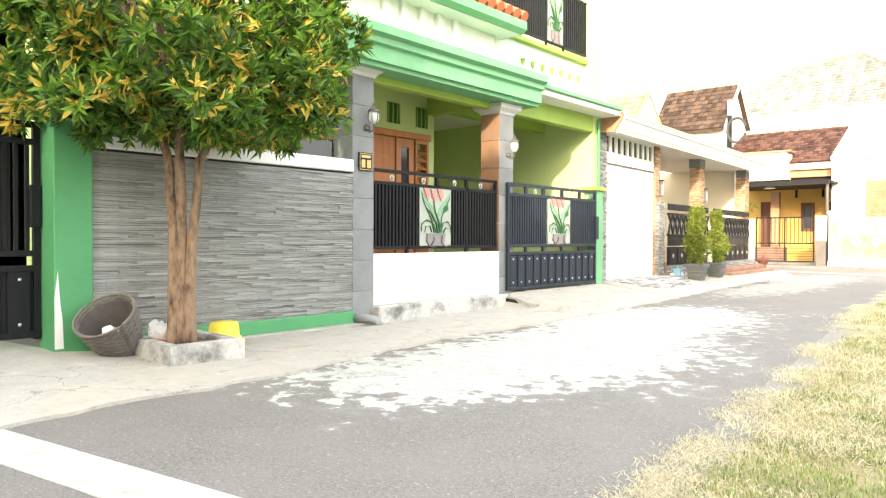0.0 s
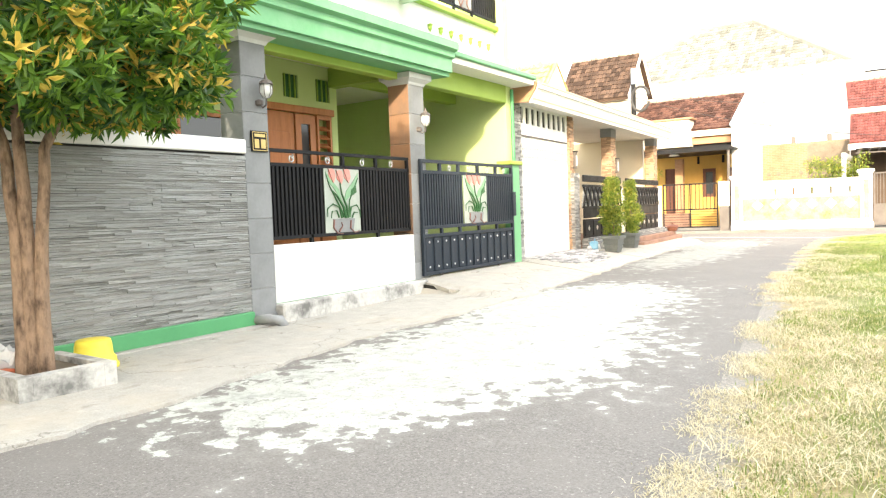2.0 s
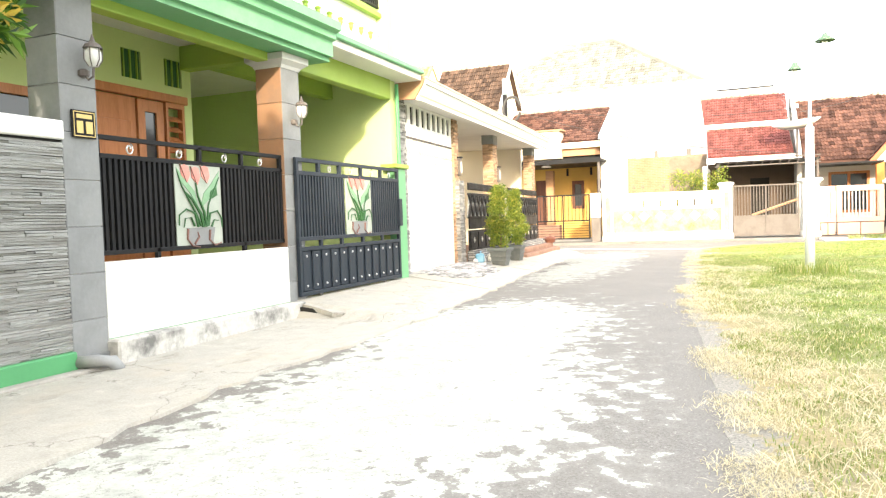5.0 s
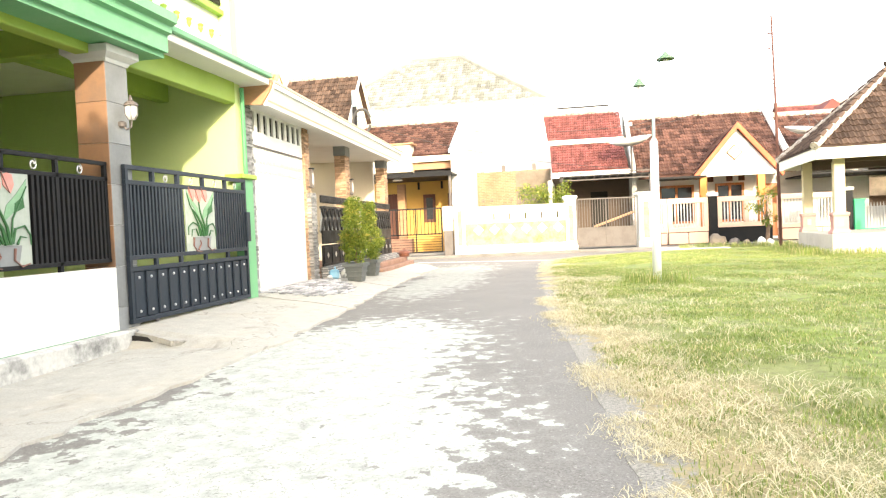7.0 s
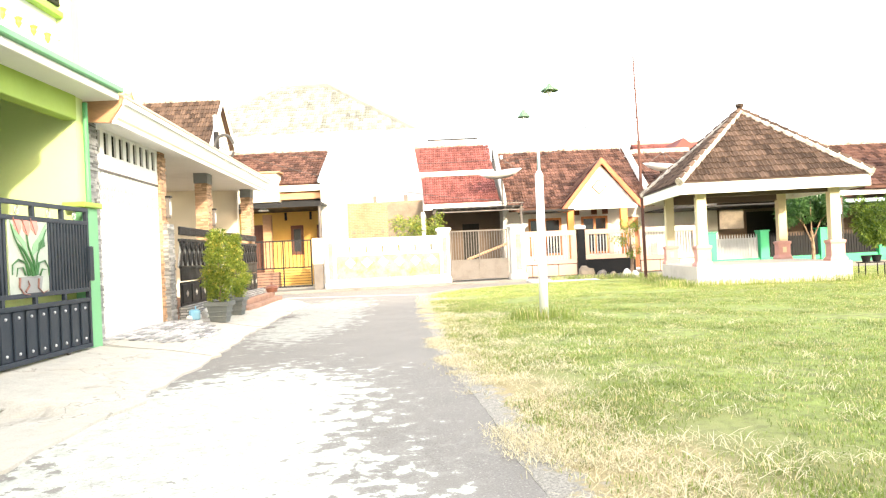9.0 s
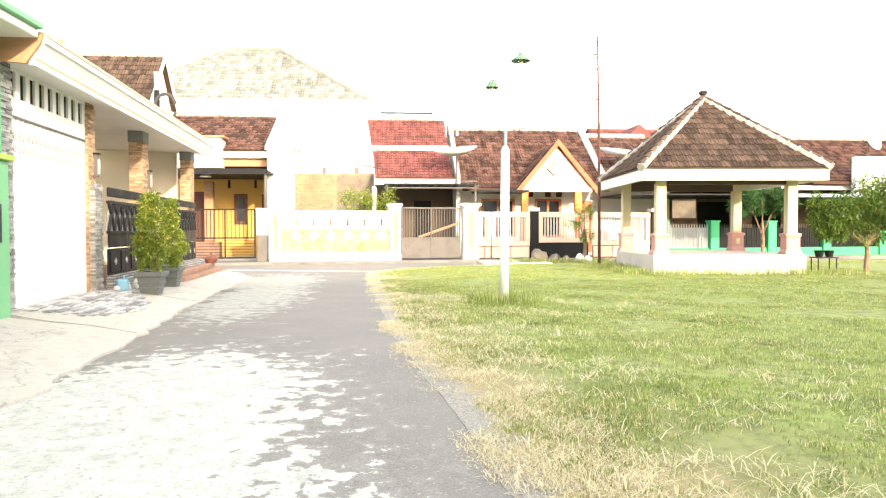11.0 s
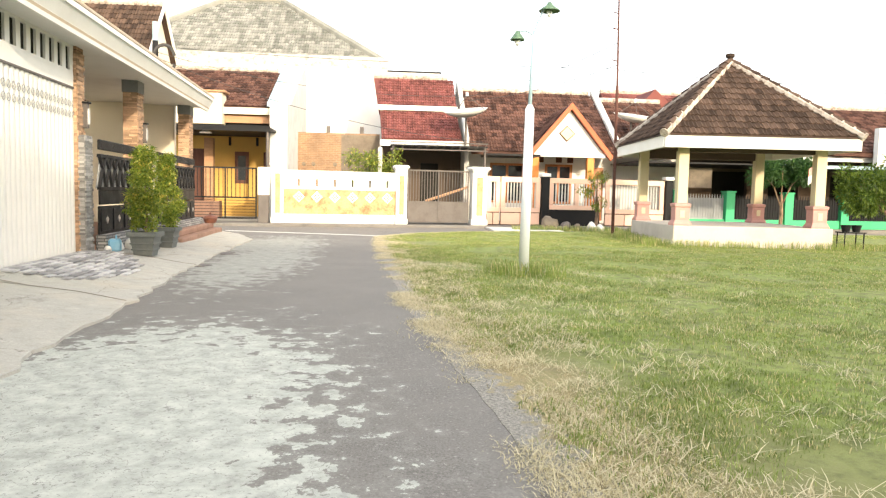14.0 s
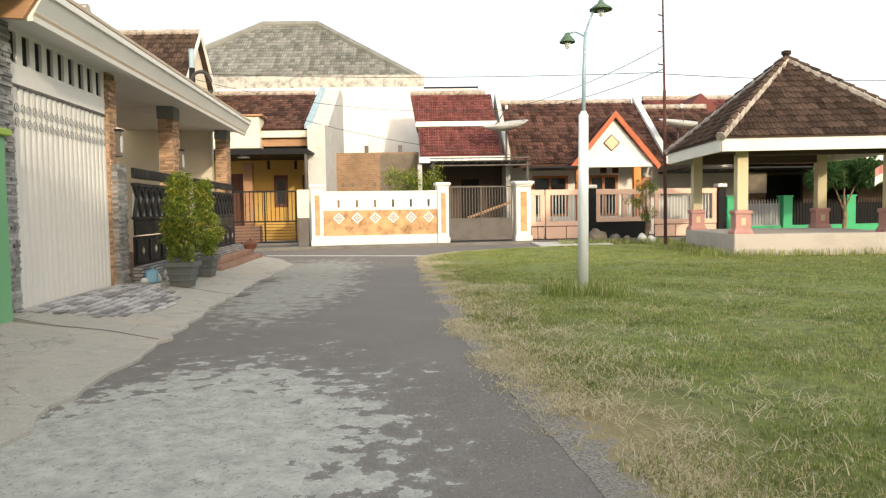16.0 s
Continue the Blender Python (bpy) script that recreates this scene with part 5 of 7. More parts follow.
def shrub_pot(x, y, h, seed, label):
    p = thing("potted_shrub", label, "potted plant", pose(x, y, side_z(x, y)) @ Matrix.Scale(0.93, 4), "potted shrubs")
    pot = part("pot", lathe(bmesh.new(), [(0.15, 0), (0.2, 0.3), (0.21, 0.33), (0.245, 0.34), (0.25, 0.41), (0.22, 0.42), (0.2, 0.36)], square=True), M_BPLASTIC, p, "square black plastic pot")
    for z in (0.1, 0.2):
        part("rib", lathe(bmesh.new(), [(0.168 + z * 0.15, z), (0.176 + z * 0.15, z + 0.015), (0.17 + z * 0.15, z + 0.03)], square=True), M_BPLASTIC, pot)
    part("stem", tube(bmesh.new(), [(0, 0, 0.3), (0.02, 0.01, 0.7), (0, 0, 0.4 + h * 0.8)], 0.025, 0.008), M_BARK, p)
    rnd = random.Random(seed)
    cl = []
    for i in range(70):
        f = rnd.random()
        z = 0.5 + f * h
        r = (0.44 * (1 - f * 0.8)) * (0.55 + 0.45 * min(1, f * 4)) * rnd.uniform(0.55, 1.2)
        a = rnd.uniform(0, 6.28)
        cl.append(((r * 0.8 * math.cos(a), r * 0.8 * math.sin(a), z), 0.1 * rnd.uniform(0.7, 1.3)))
    vs, fs = leaves(rnd, cl, 7000, 0.062, 0.5)
    raw("foliage", vs, fs, M_LEAF2, p, "dense small bright green leaves")


shrub_pot(-4.26, 11.25, 1.35, 3, "conical leafy green shrub in a square black pot")
shrub_pot(-4.5, 13.15, 1.35, 4, "conical green shrub in a black pot, half hidden")
jug = thing("jerrycan", "pale blue plastic jerrycan lying on its side", "jerrycan", pose(-4.78, 11.35, side_z(-4.78, 11.35), 0, 0, 20))
part("body", box(bmesh.new(), -0.1, 0.1, -0.15, 0.13, 0.0, 0.2, 0.03), M_BLUEPLASTIC, jug)
part("handle", tube(bmesh.new(), [(0.02, -0.08, 0.19), (0.02, -0.06, 0.25), (0.02, 0.05, 0.25), (0.02, 0.08, 0.19)], 0.016, None, 6), M_BLUEPLASTIC, jug)
part("spout", lathe(bmesh.new(), [(0.035, 0), (0.035, 0.05), (0.042, 0.05), (0.042, 0.075), (0.03, 0.08)], 12), M_BLUE, jug, m=pose(0.0, 0.12, 0.14, -90, 0, 0))
part("label_patch", box(bmesh.new(), 0.1, 0.102, -0.08, 0.06, 0.05, 0.15), M_WHITE, jug, "pale worn label")
for i, (x, y, s) in enumerate(((-4.86, 11.75, 0.09), (-4.83, 12.2, 0.11), (-4.74, 12.0, 0.07), (-4.8, 11.1, 0.06), (-4.86, 12.6, 0.09))):
    r = thing("rubble_stone", "small grey rubble stone by the carport fence", "stone", pose(x, y, side_z(x, y) + 0.0, 0, 0, i * 37), "rubble stones")
    bm = bmesh.new()
    bmesh.ops.create_icosphere(bm, subdivisions=2, radius=s, matrix=Matrix.Translation((0, 0, s * 0.6)))
    for v in bm.verts:
        v.co *= 1 + 0.25 * noise.noise(v.co * 9 + Vector((i, 0, 0)))
        v.co.z = max(0, v.co.z)
    part("stone", bm, M_CAPSTONE, r)
bon = thing("clay_pot", "dark red lidded clay pot on the brick steps", "pot", GARAGE @ pose(-5.05, 20.35, 0.3) @ Matrix.Scale(0.46, 4))
part("bowl", lathe(bmesh.new(), [(0.3, 0), (0.34, 0.04), (0.4, 0.24), (0.46, 0.27), (0.44, 0.3), (0.36, 0.28)], 16), M_DARKWOOD, bon)
part("lid", lathe(bmesh.new(), [(0.44, 0.3), (0.36, 0.4), (0.12, 0.48), (0.03, 0.5)], 16), M_DARKWOOD, bon, "domed dark lid")
part("knob", lathe(bmesh.new(), [(0.03, 0.5), (0.08, 0.56), (0.03, 0.62)], 10), M_DARKWOOD, bon)

# ---------- tree and clutter by the slate wall ----------
planter = thing("tree_planter", "low square concrete planter round a tree trunk", "planter", pose(-3.9, -2.17, -0.03, 0, 0, -3))
for a in ((-0.45, 0.45, -0.36, -0.26), (-0.45, 0.45, 0.26, 0.36), (-0.45, -0.35, -0.26, 0.26), (0.35, 0.45, -0.26, 0.26)):
    part("rim", box(bmesh.new(), a[0], a[1], a[2], a[3], 0, 0.2, 0.003), M_KERB, planter)
part("soil", box(bmesh.new(), -0.36, 0.36, -0.27, 0.27, 0, 0.15), M_EARTH, planter)
tree = thing("street_tree", "small street tree with three scaly stems and a round glossy crown", "tree", pose(-3.84, -2.24, 0.11))
trunk = bmesh.new()
for pts, r in (([(-0.06, -0.05, -0.05), (-0.055, -0.045, 0.5), (-0.06, -0.05, 1.1), (-0.1, -0.08, 1.75), (-0.25, -0.25, 2.6), (-0.5, -0.5, 3.3)], 0.066),
               ([(0.0, 0.0, -0.05), (0.0, 0.0, 0.6), (0.0, 0.0, 1.2), (-0.02, -0.01, 1.9), (0.1, -0.1, 2.8), (0.1, 0, 3.6)], 0.067),
               ([(0.06, 0.05, -0.05), (0.055, 0.045, 0.5), (0.07, 0.06, 0.9), (0.12, 0.11, 1.7), (0.3, 0.4, 2.4), (0.5, 0.8, 3.1)], 0.065)):
    rr = random.Random(int(r * 1000))
    fine = []
    for a, b in zip(pts, pts[1:]):
        for k in range(4):
            fine.append(tuple(p + (q - p) * k / 4 + rr.uniform(-0.006, 0.006) for p, q in zip(a, b)))
    tube(trunk, fine + [pts[-1]], r, r * 0.35, 10)
part("trunk", trunk, M_BARK, tree, "three brown scaly stems grown together", True)
limbs = bmesh.new()
rnd = random.Random(11)
clumps = []
for i in range(230):
    a, e = rnd.uniform(0, 6.28), rnd.uniform(-0.8, 1.35)
    r = (0.45 + 0.55 * math.sqrt(rnd.random())) * (1 + 0.1 * math.sin(3 * a + 1.0) + 0.06 * math.sin(5 * a + 4 * e))
    c = Vector((1.58 * r * math.cos(a) * math.cos(e), 1.58 * r * math.sin(a) * math.cos(e), 3.05 + 1.45 * r * math.sin(e)))
    c.z = max(c.z, 2.02 + 0.25 * rnd.random() - 0.1 * abs(c.x))
    clumps.append((tuple(c), rnd.uniform(0.15, 0.26)))
    if i % 5 == 0:
        tube(limbs, [(0.1 * math.cos(a), 0.1 * math.sin(a), 2.0 + 0.4 * rnd.random()), (c.x * 0.5, c.y * 0.5, (c.z + 2.5) / 2), tuple(c)], 0.022, 0.006, 5)
for i in range(80):
    a, r = rnd.uniform(0, 6.28), 1.5 * math.sqrt(rnd.random())
    clumps.append(((r * math.cos(a), r * math.sin(a), 1.93 + 0.28 * rnd.random() + 0.08 * r), rnd.uniform(0.14, 0.24)))
part("limbs", limbs, M_BARK, tree)
vs, fs = rosettes(rnd, clumps, 6600, 0.13, 0.3)
raw("crown", vs, fs, M_LEAF, tree, "glossy green leaves with orange and yellow young shoots")

basket = thing("wicker_basket", "grey wicker basket tipped on its side against the wall", "basket", Matrix.Translation((-4.3, -2.66, 0.24)) @ Vector((0.24, -0.43, 0.6)).to_track_quat("Z", "Y").to_matrix().to_4x4() @ Matrix.Diagonal((0.88, 0.88, 0.8, 1)))
bm = bmesh.new()
for j in range(15):
    z, r = -0.25 + j * 0.035, 0.2 + 0.1 * math.sin(min(1.4, j / 10))
    tube(bm, [(r * (1 + 0.02 * (-1) ** (k + j)) * math.cos(k * math.pi / 14), r * (1 + 0.02 * (-1) ** (k + j)) * math.sin(k * math.pi / 14), z) for k in range(29)], 0.016, None, 5)
part("weave", bm, M_WICKER, basket)
part("base", lathe(bmesh.new(), [(0.2, -0.27), (0.2, -0.24)], 20), M_WICKER, basket)
part("rim", tube(bmesh.new(), [(0.31 * math.cos(k * math.pi / 16), 0.31 * math.sin(k * math.pi / 16), 0.27) for k in range(33)], 0.015, None, 6), M_WICKER, basket)
part("liner", lathe(bmesh.new(), [(0.19, -0.23), (0.29, 0.2), (0.28, 0.2), (0.18, -0.22)], 20), M_GREYSTEEL, basket)
rag = thing("crumpled_paper", "crumpled white paper in the tipped basket", "paper", pose(-4.28, -2.7, 0.23))
bm = bmesh.new()
bmesh.ops.create_icosphere(bm, subdivisions=2, radius=0.07)
for v in bm.verts:
    v.co *= 1 + 0.5 * noise.noise(v.co * 20)
part("paper", bm, M_WHITE, rag)
ypot = thing("yellow_bucket", "small yellow plastic bucket upside down by the wall", "bucket", pose(-4.15, -1.6, side_z(-4.15, -1.6)))
part("body", lathe(bmesh.new(), [(0.2, 0), (0.2, 0.035), (0.185, 0.04), (0.18, 0.09), (0.158, 0.11), (0.15, 0.2), (0.14, 0.24), (0.125, 0.25)], 16), M_YPLASTIC, ypot, "", True)
bag = thing("crumpled_bag", "crumpled pale sack beside the tree trunk", "bag", pose(-4.08, -2.34, 0.12))
bm = bmesh.new()
bmesh.ops.create_icosphere(bm, subdivisions=3, radius=0.1, matrix=Matrix.Translation((0, 0, 0.07)))
for v in bm.verts:
    v.co *= 1 + 0.7 * noise.noise(v.co * 16)
    v.co.z = max(0, v.co.z)
part("bag", bm, M_CAPSTONE, bag)

bit = thing("brick_fragment", "broken red brick beside the tree trunk", "brick", pose(-3.98, -2.4, 0.12, 0, 0, 25))
part("brick", box(bmesh.new(), -0.06, 0.06, -0.045, 0.045, 0, 0.045, 0.008), M_TERRA, bit)

# ---------- far side: fences ----------
def pier(x0, x1, top, label, inlay=True):
    w = (x1 - x0) / 2
    p = thing("fence_pier", label, "fence pier", FENCE @ pose((x0 + x1) / 2, 0.0, 0.1), "fence piers")
    h = top - 0.1
    part("shaft", box(bmesh.new(), -w * 0.82, w * 0.82, -0.2, 0.2, 0, h - 0.14, 0.01), M_WHITE, p)
    part("foot", box(bmesh.new(), -w * 0.95, w * 0.95, -0.24, 0.24, 0, 0.2, 0.015), M_WHITE, p)
    part("cap", lathe(bmesh.new(), [(w * 0.82, h - 0.16), (w * 0.9, h - 0.1), (w * 1.08, h - 0.06), (w * 1.08, h), (w * 0.9, h + 0.03)], square=True), M_WHITE, p)
    if inlay:
        part("inlay", box(bmesh.new(), -w * 0.35, w * 0.35, -0.215, -0.2, 0.35, h - 0.35), M_MARBLE, p, "narrow orange tile inlay")
    return p


pier(-0.1, 0.38, 2.15, "white fence pier with moulded cap and orange inlay")
pier(4.22, 4.7, 2.18, "white fence pier with moulded cap and orange inlay")
pier(7.04, 7.7, 2.2, "white fence pier with moulded cap and orange inlay")
fw = thing("fence_wall", "white and stained orange tiled fence wall with slots", "wall", FENCE)
part("upper_band", wall_with_holes(bmesh.new(), "y", -0.1, 0.2, 0.33, 4.28, 1.28, 1.86, [(0.82 + i * 0.62, 0.9 + i * 0.62, 1.38, 1.64) for i in range(6)]), M_WHITE, fw, "white upper band with narrow slots")
part("coping", box(bmesh.new(), 0.33, 4.27, -0.13, 0.13, 1.86, 1.93, 0.01), M_WHITE, fw)
part("tiled_band", box(bmesh.new(), 0.34, 4.26, -0.085, 0.085, 0.42, 1.28), M_MARBLE, fw, "stained orange tile band")
part("foot", box(bmesh.new(), 0.33, 4.27, -0.12, 0.12, 0.1, 0.42, 0.01), M_WHITE, fw)
for i in range(6):
    d = part("diamond", box(bmesh.new(), -0.14, 0.14, -0.012, 0.01, -0.14, 0.14), M_WHITE, fw, "white diamond tile with brown lozenges", m=pose(0.86 + i * 0.62, -0.09, 1.02, 0, 45, 0))
    for a in (-0.07, 0.0, 0.07):
        for b in (-0.07, 0.0, 0.07):
            part("lozenge", box(bmesh.new(), a - 0.025, a + 0.025, -0.018, -0.012, b - 0.025, b + 0.025), M_TERRACE, d)


def bar_gate(name, x0, x1, z0, zmid, z1, step, label, sheet_mat, parent_m):
    g = thing(name, label, "gate", parent_m)
    steel = M_GREYSTEEL if sheet_mat else M_BLACK
    for z in (z0, zmid, z1):
        part("rail", box(bmesh.new(), x0, x1, -0.025, 0.025, z - 0.025, z + 0.025), steel, g)
    for x in (x0 + 0.02, (x0 + x1) / 2, x1 - 0.02):
        part("stile", box(bmesh.new(), x - 0.025, x + 0.025, -0.025, 0.025, z0, z1), steel, g)
    n = int((x1 - x0) / step)
    me = None
    for i in range(1, n):
        x = x0 + i * (x1 - x0) / n
        if me is None:
            me = part("bar", box(bmesh.new(), -0.012, 0.012, -0.012, 0.012, zmid, z1), steel, g, m=pose(x, 0, 0)).data
        else:
            piece("bar", me, g, pose(x, 0, 0))
    if sheet_mat:
        part("sheet", box(bmesh.new(), x0, x1, -0.008, 0.008, z0, zmid), sheet_mat, g, "solid grey lower sheet")
    else:
        n2 = n // 2
        for i in range(1, 7):
            part("cross_bar", box(bmesh.new(), x0, x1, -0.01, 0.01, z0 + i * (zmid - z0) / 7 - 0.008, z0 + i * (zmid - z0) / 7 + 0.008), steel, g)
    return g


g = bar_gate("steel_gate", 4.72, 7.0, 0.2, 0.92, 2.05, 0.1, "grey steel bar gate with solid lower sheet, shut", M_GREYSTEEL, FENCE)
part("brace", tube(bmesh.new(), [(5.4, 0.06, 0.95), (7.0, 0.06, 1.5)], 0.05, None, 6), M_FASCIA_WOOD, g, "slanting wooden brace")
bar_gate("house_gate", -2.62, -0.55, 0.25, 0.95, 1.95, 0.13, "thin dark steel bar gate before the yellow house, shut", None, FENCE)
gp = thing("gate_post", "cream brick gate post with dark lower half", "post", FENCE)
part("upper", box(bmesh.new(), -0.52, -0.13, -0.16, 0.16, 1.05, 2.0, 0.01), M_CREAM, gp)
part("lower", box(bmesh.new(), -0.5, -0.15, -0.15, 0.15, 0.1, 1.05, 0.01), M_GREYSTEEL, gp, "dark tiled lower half")


wp = thing("gate_post", "slim white painted gate post beside the steel gate", "post", FENCE)
part("shaft", box(bmesh.new(), -2.86, -2.68, -0.09, 0.09, 0.1, 1.86, 0.012), M_WHITE, wp)
part("cap", box(bmesh.new(), -2.88, -2.66, -0.11, 0.11, 1.86, 1.92, 0.012), M_WHITE, wp)


def peach_fence(x0, x1, posts, z_low, label, dark_low=False):
    f = thing("peach_fence", label, "fence", FENCE @ pose(0, 0.1, 0), "peach fences")
    part("top_board", box(bmesh.new(), x0, x1, -0.04, 0.04, 1.72, 1.92, 0.008), M_PEACH, f)
    part("mid_board", box(bmesh.new(), x0, x1, -0.04, 0.04, z_low, z_low + 0.17, 0.008), M_PEACH, f)
    if dark_low:
        part("base_wall", box(bmesh.new(), x0, x1, 0.0, 0.15, 0.1, z_low, 0.008), M_BLACK, f, "black tiled base wall")
    else:
        n = max(2, round((x1 - x0) / 0.9))
        for i in range(n):
            part("low_panel", box(bmesh.new(), x0 + i * (x1 - x0) / n + 0.015, x0 + (i + 1) * (x1 - x0) / n - 0.015, -0.035, 0.035, 0.14, z_low - 0.03, 0.008), M_PEACH, f)
        part("frame", box(bmesh.new(), x0, x1, 0.0, 0.03, 0.12, z_low), M_DARKWOOD, f)
    for x in posts:
        part("upright", box(bmesh.new(), x - 0.09, x + 0.09, -0.04, 0.04, z_low + 0.17, 1.72, 0.008), M_PEACH, f)
    n = int((x1 - x0) / 0.12)
    me = None
    for i in range(n):
        x = x0 + (i + .5) * (x1 - x0) / n
        if me is None:
            me = part("slat", box(bmesh.new(), -0.022, 0.022, -0.008, 0.008, z_low + 0.17, 1.72), M_CAPSTONE, f, m=pose(x, 0.05, 0)).data
        else:
            piece("slat", me, f, pose(x, 0.05, 0))


peach_fence(7.72, 8.24, (7.79, 8.17), 0.6, "narrow peach painted fence leaf with slats")
peach_fence(8.28, 9.85, (8.37, 9.77), 0.6, "peach painted steel gate with pale slats, shut")
pb = thing("black_post", "black tiled fence post with white cap", "post", FENCE @ pose(10.03, 0.1, 0.1))
part("shaft", box(bmesh.new(), -0.15, 0.15, -0.15, 0.15, 0, 1.85, 0.01), M_BLACK, pb)
part("cap", box(bmesh.new(), -0.18, 0.18, -0.18, 0.18, 1.85, 1.98, 0.02), M_WHITE, pb)
peach_fence(10.2, 12.35, (10.3, 11.35, 12.26), 0.72, "peach painted fence on a black base wall", True)
peach_fence(12.55, 15.1, (12.64, 15.0), 0.6, "peach fence panel with grey vertical slats")
pb2 = copy_thing(pb, FENCE @ pose(15.26, 0.1, 0.1))
for x in (15.62, 18.0, 20.8, 23.6, 26.6):
    c = thing("green_post", "bright green painted fence post", "post", FENCE @ pose(x, 0.05, 0.1), "green posts")
    part("shaft", box(bmesh.new(), -0.2, 0.2, -0.18, 0.18, 0, 1.44, 0.01), M_BRIGHT, c)
    part("cap", box(bmesh.new(), -0.23, 0.23, -0.21, 0.21, 1.44, 1.5, 0.01), M_BRIGHT, c)
for x0, x1 in ((15.83, 17.79), (18.21, 20.59), (21.01, 23.39), (23.81, 26.39)):
    w = thing("green_fence", "grey ornamental steel fence on a low green wall", "fence", FENCE @ pose(0, 0.05, 0), "green fences")
    part("base_wall", box(bmesh.new(), x0, x1, -0.1, 0.1, 0.1, 0.45, 0.01), M_BRIGHT, w)
    part("sheet", box(bmesh.new(), x0, x1, 0.0, 0.02, 0.45, 1.3), M_PVC if x0 < 16 else M_BLACK, w)
    n = int((x1 - x0) / 0.12)
    me = None
    for i in range(n):
        x = x0 + (i + .5) * (x1 - x0) / n
        if me is None:
            me = part("spike", prism(bmesh.new(), [(-0.02, 0.5), (0.02, 0.5), (0.02, 1.36), (0, 1.46), (-0.02, 1.36)], "y", -0.03, -0.01), M_PVC if x0 < 16 else M_BLACK, w, m=pose(x, 0, 0)).data
        else:
            piece("spike", me, w, pose(x, 0, 0))

# ---------- far houses ----------
def slope_roof(parent, x0, x1, y_eave, z_eave, y_ridge, z_ridge, material, shift=0.0, w=0.24, l=0.3):
    """One slope facing the street: a solid deck with tiles on it; shift moves the ridge along x."""
    bm = bmesh.new()
    a = [(x0, y_eave, z_eave), (x1, y_eave, z_eave), (x1 + shift, y_ridge, z_ridge), (x0 + shift, y_ridge, z_ridge)]
    top = [bm.verts.new(p) for p in a]
    bot = [bm.verts.new((p[0], p[1], p[2] - 0.12)) for p in a]
    bm.faces.new(top)
    bm.faces.new(bot[::-1])
    for i in range(4):
        bm.faces.new((top[i], bot[i], bot[(i + 1) % 4], top[(i + 1) % 4]))
    bmesh.ops.recalc_face_normals(bm, faces=bm.faces)
    deck = part("roof", bm, material, parent, "sloping clay tile roof")
    up = Vector((0, y_ridge - y_eave, z_ridge - z_eave))
    roof_tiles(deck, (x0, y_eave, z_eave + 0.01), (1, 0, 0), up, x1 - x0, up.length, material, w, l)
    ridge = bmesh.new()
    tube(ridge, [(x0 + shift, y_ridge, z_ridge + 0.03), (x1 + shift, y_ridge, z_ridge + 0.03)], 0.13, None, 8)
    part("ridge", ridge, M_RIDGE, parent, "mortared ridge")
    back = bmesh.new()
    q = [back.verts.new(p) for p in ((x0 + shift, y_ridge, z_ridge), (x1 + shift, y_ridge, z_ridge), (x1, 2 * y_ridge - y_eave, z_eave), (x0, 2 * y_ridge - y_eave, z_eave))]
    back.faces.new(q)
    part("back_slope", back, material, parent)
    return deck


def gable_side(parent, x, y0, y1, z0, z1, material, thick=0.15):
    part("gable_wall", prism(bmesh.new(), [(y0, 0.1), (y1, 0.1), (y1, z0), ((y0 + y1) / 2, z1), (y0, z0)], "x", x - thick, x), material, parent)


yh = thing("yellow_house", "yellow ochre house with brown tile roof and dark canopy", "house", pose(0, 0, 0))
slope_roof(yh, -12.0, -4.85, 28.0, 4.42, 32.0, 6.42, M_ROOF_BROWN, -0.42)
part("fascia", box(bmesh.new(), -7.1, -4.85, 27.94, 28.0, 4.12, 4.38, 0.01), M_CREAM, yh, "cream fascia board")
part("beam", box(bmesh.new(), -7.0, -4.9, 28.15, 28.3, 3.8, 4.1, 0.01), M_FASCIA_WOOD, yh, "brown wooden beam")
part("front_wall", wall_with_holes(bmesh.new(), "y", 29.6, 0.2, -10.5, -4.6, 0.1, 4.4, [(-8.4, -7.6, 0.3, 2.85), (-6.56, -6.18, 1.55, 2.65), (-5.4, -4.95, 1.55, 2.65)]), M_YELLOW, yh, "yellow ochre front wall")
# Black band added in place of the dark underside between canopy and roof.
part("underside_band", box(bmesh.new(), -6.75, -4.9, 28.32, 28.5, 3.4, 3.8, 0.01), M_BLACK, yh, "black band added for the dark underside over the porch")
part("parapet_block", box(bmesh.new(), -8.9, -6.75, 27.7, 28.5, 3.7, 4.9, 0.02), M_CREAM, yh, "cream parapet block")
part("parapet_cap", box(bmesh.new(), -9.0, -6.62, 27.6, 28.5, 4.9, 4.98, 0.01), M_FASCIA_WOOD, yh)
part("party_wall", prism(bmesh.new(), [(26.8, 0.1), (33, 0.1), (33, 6.5), (32.0, 6.6), (27.7, 4.5), (26.8, 4.45)], "x", -4.8, -4.15), M_CAPSTONE, yh, "white party wall")
part("gutter", prism(bmesh.new(), [(27.7, 4.42), (32.1, 6.6), (32.1, 6.72), (27.7, 4.56)], "x", -5.05, -4.8), M_BLUE, yh, "pale blue flashing strip")
door = part("door", box(bmesh.new(), -8.4, -7.6, 29.66, 29.72, 0.3, 2.85), M_DARKWOOD, yh, "dark wooden door")
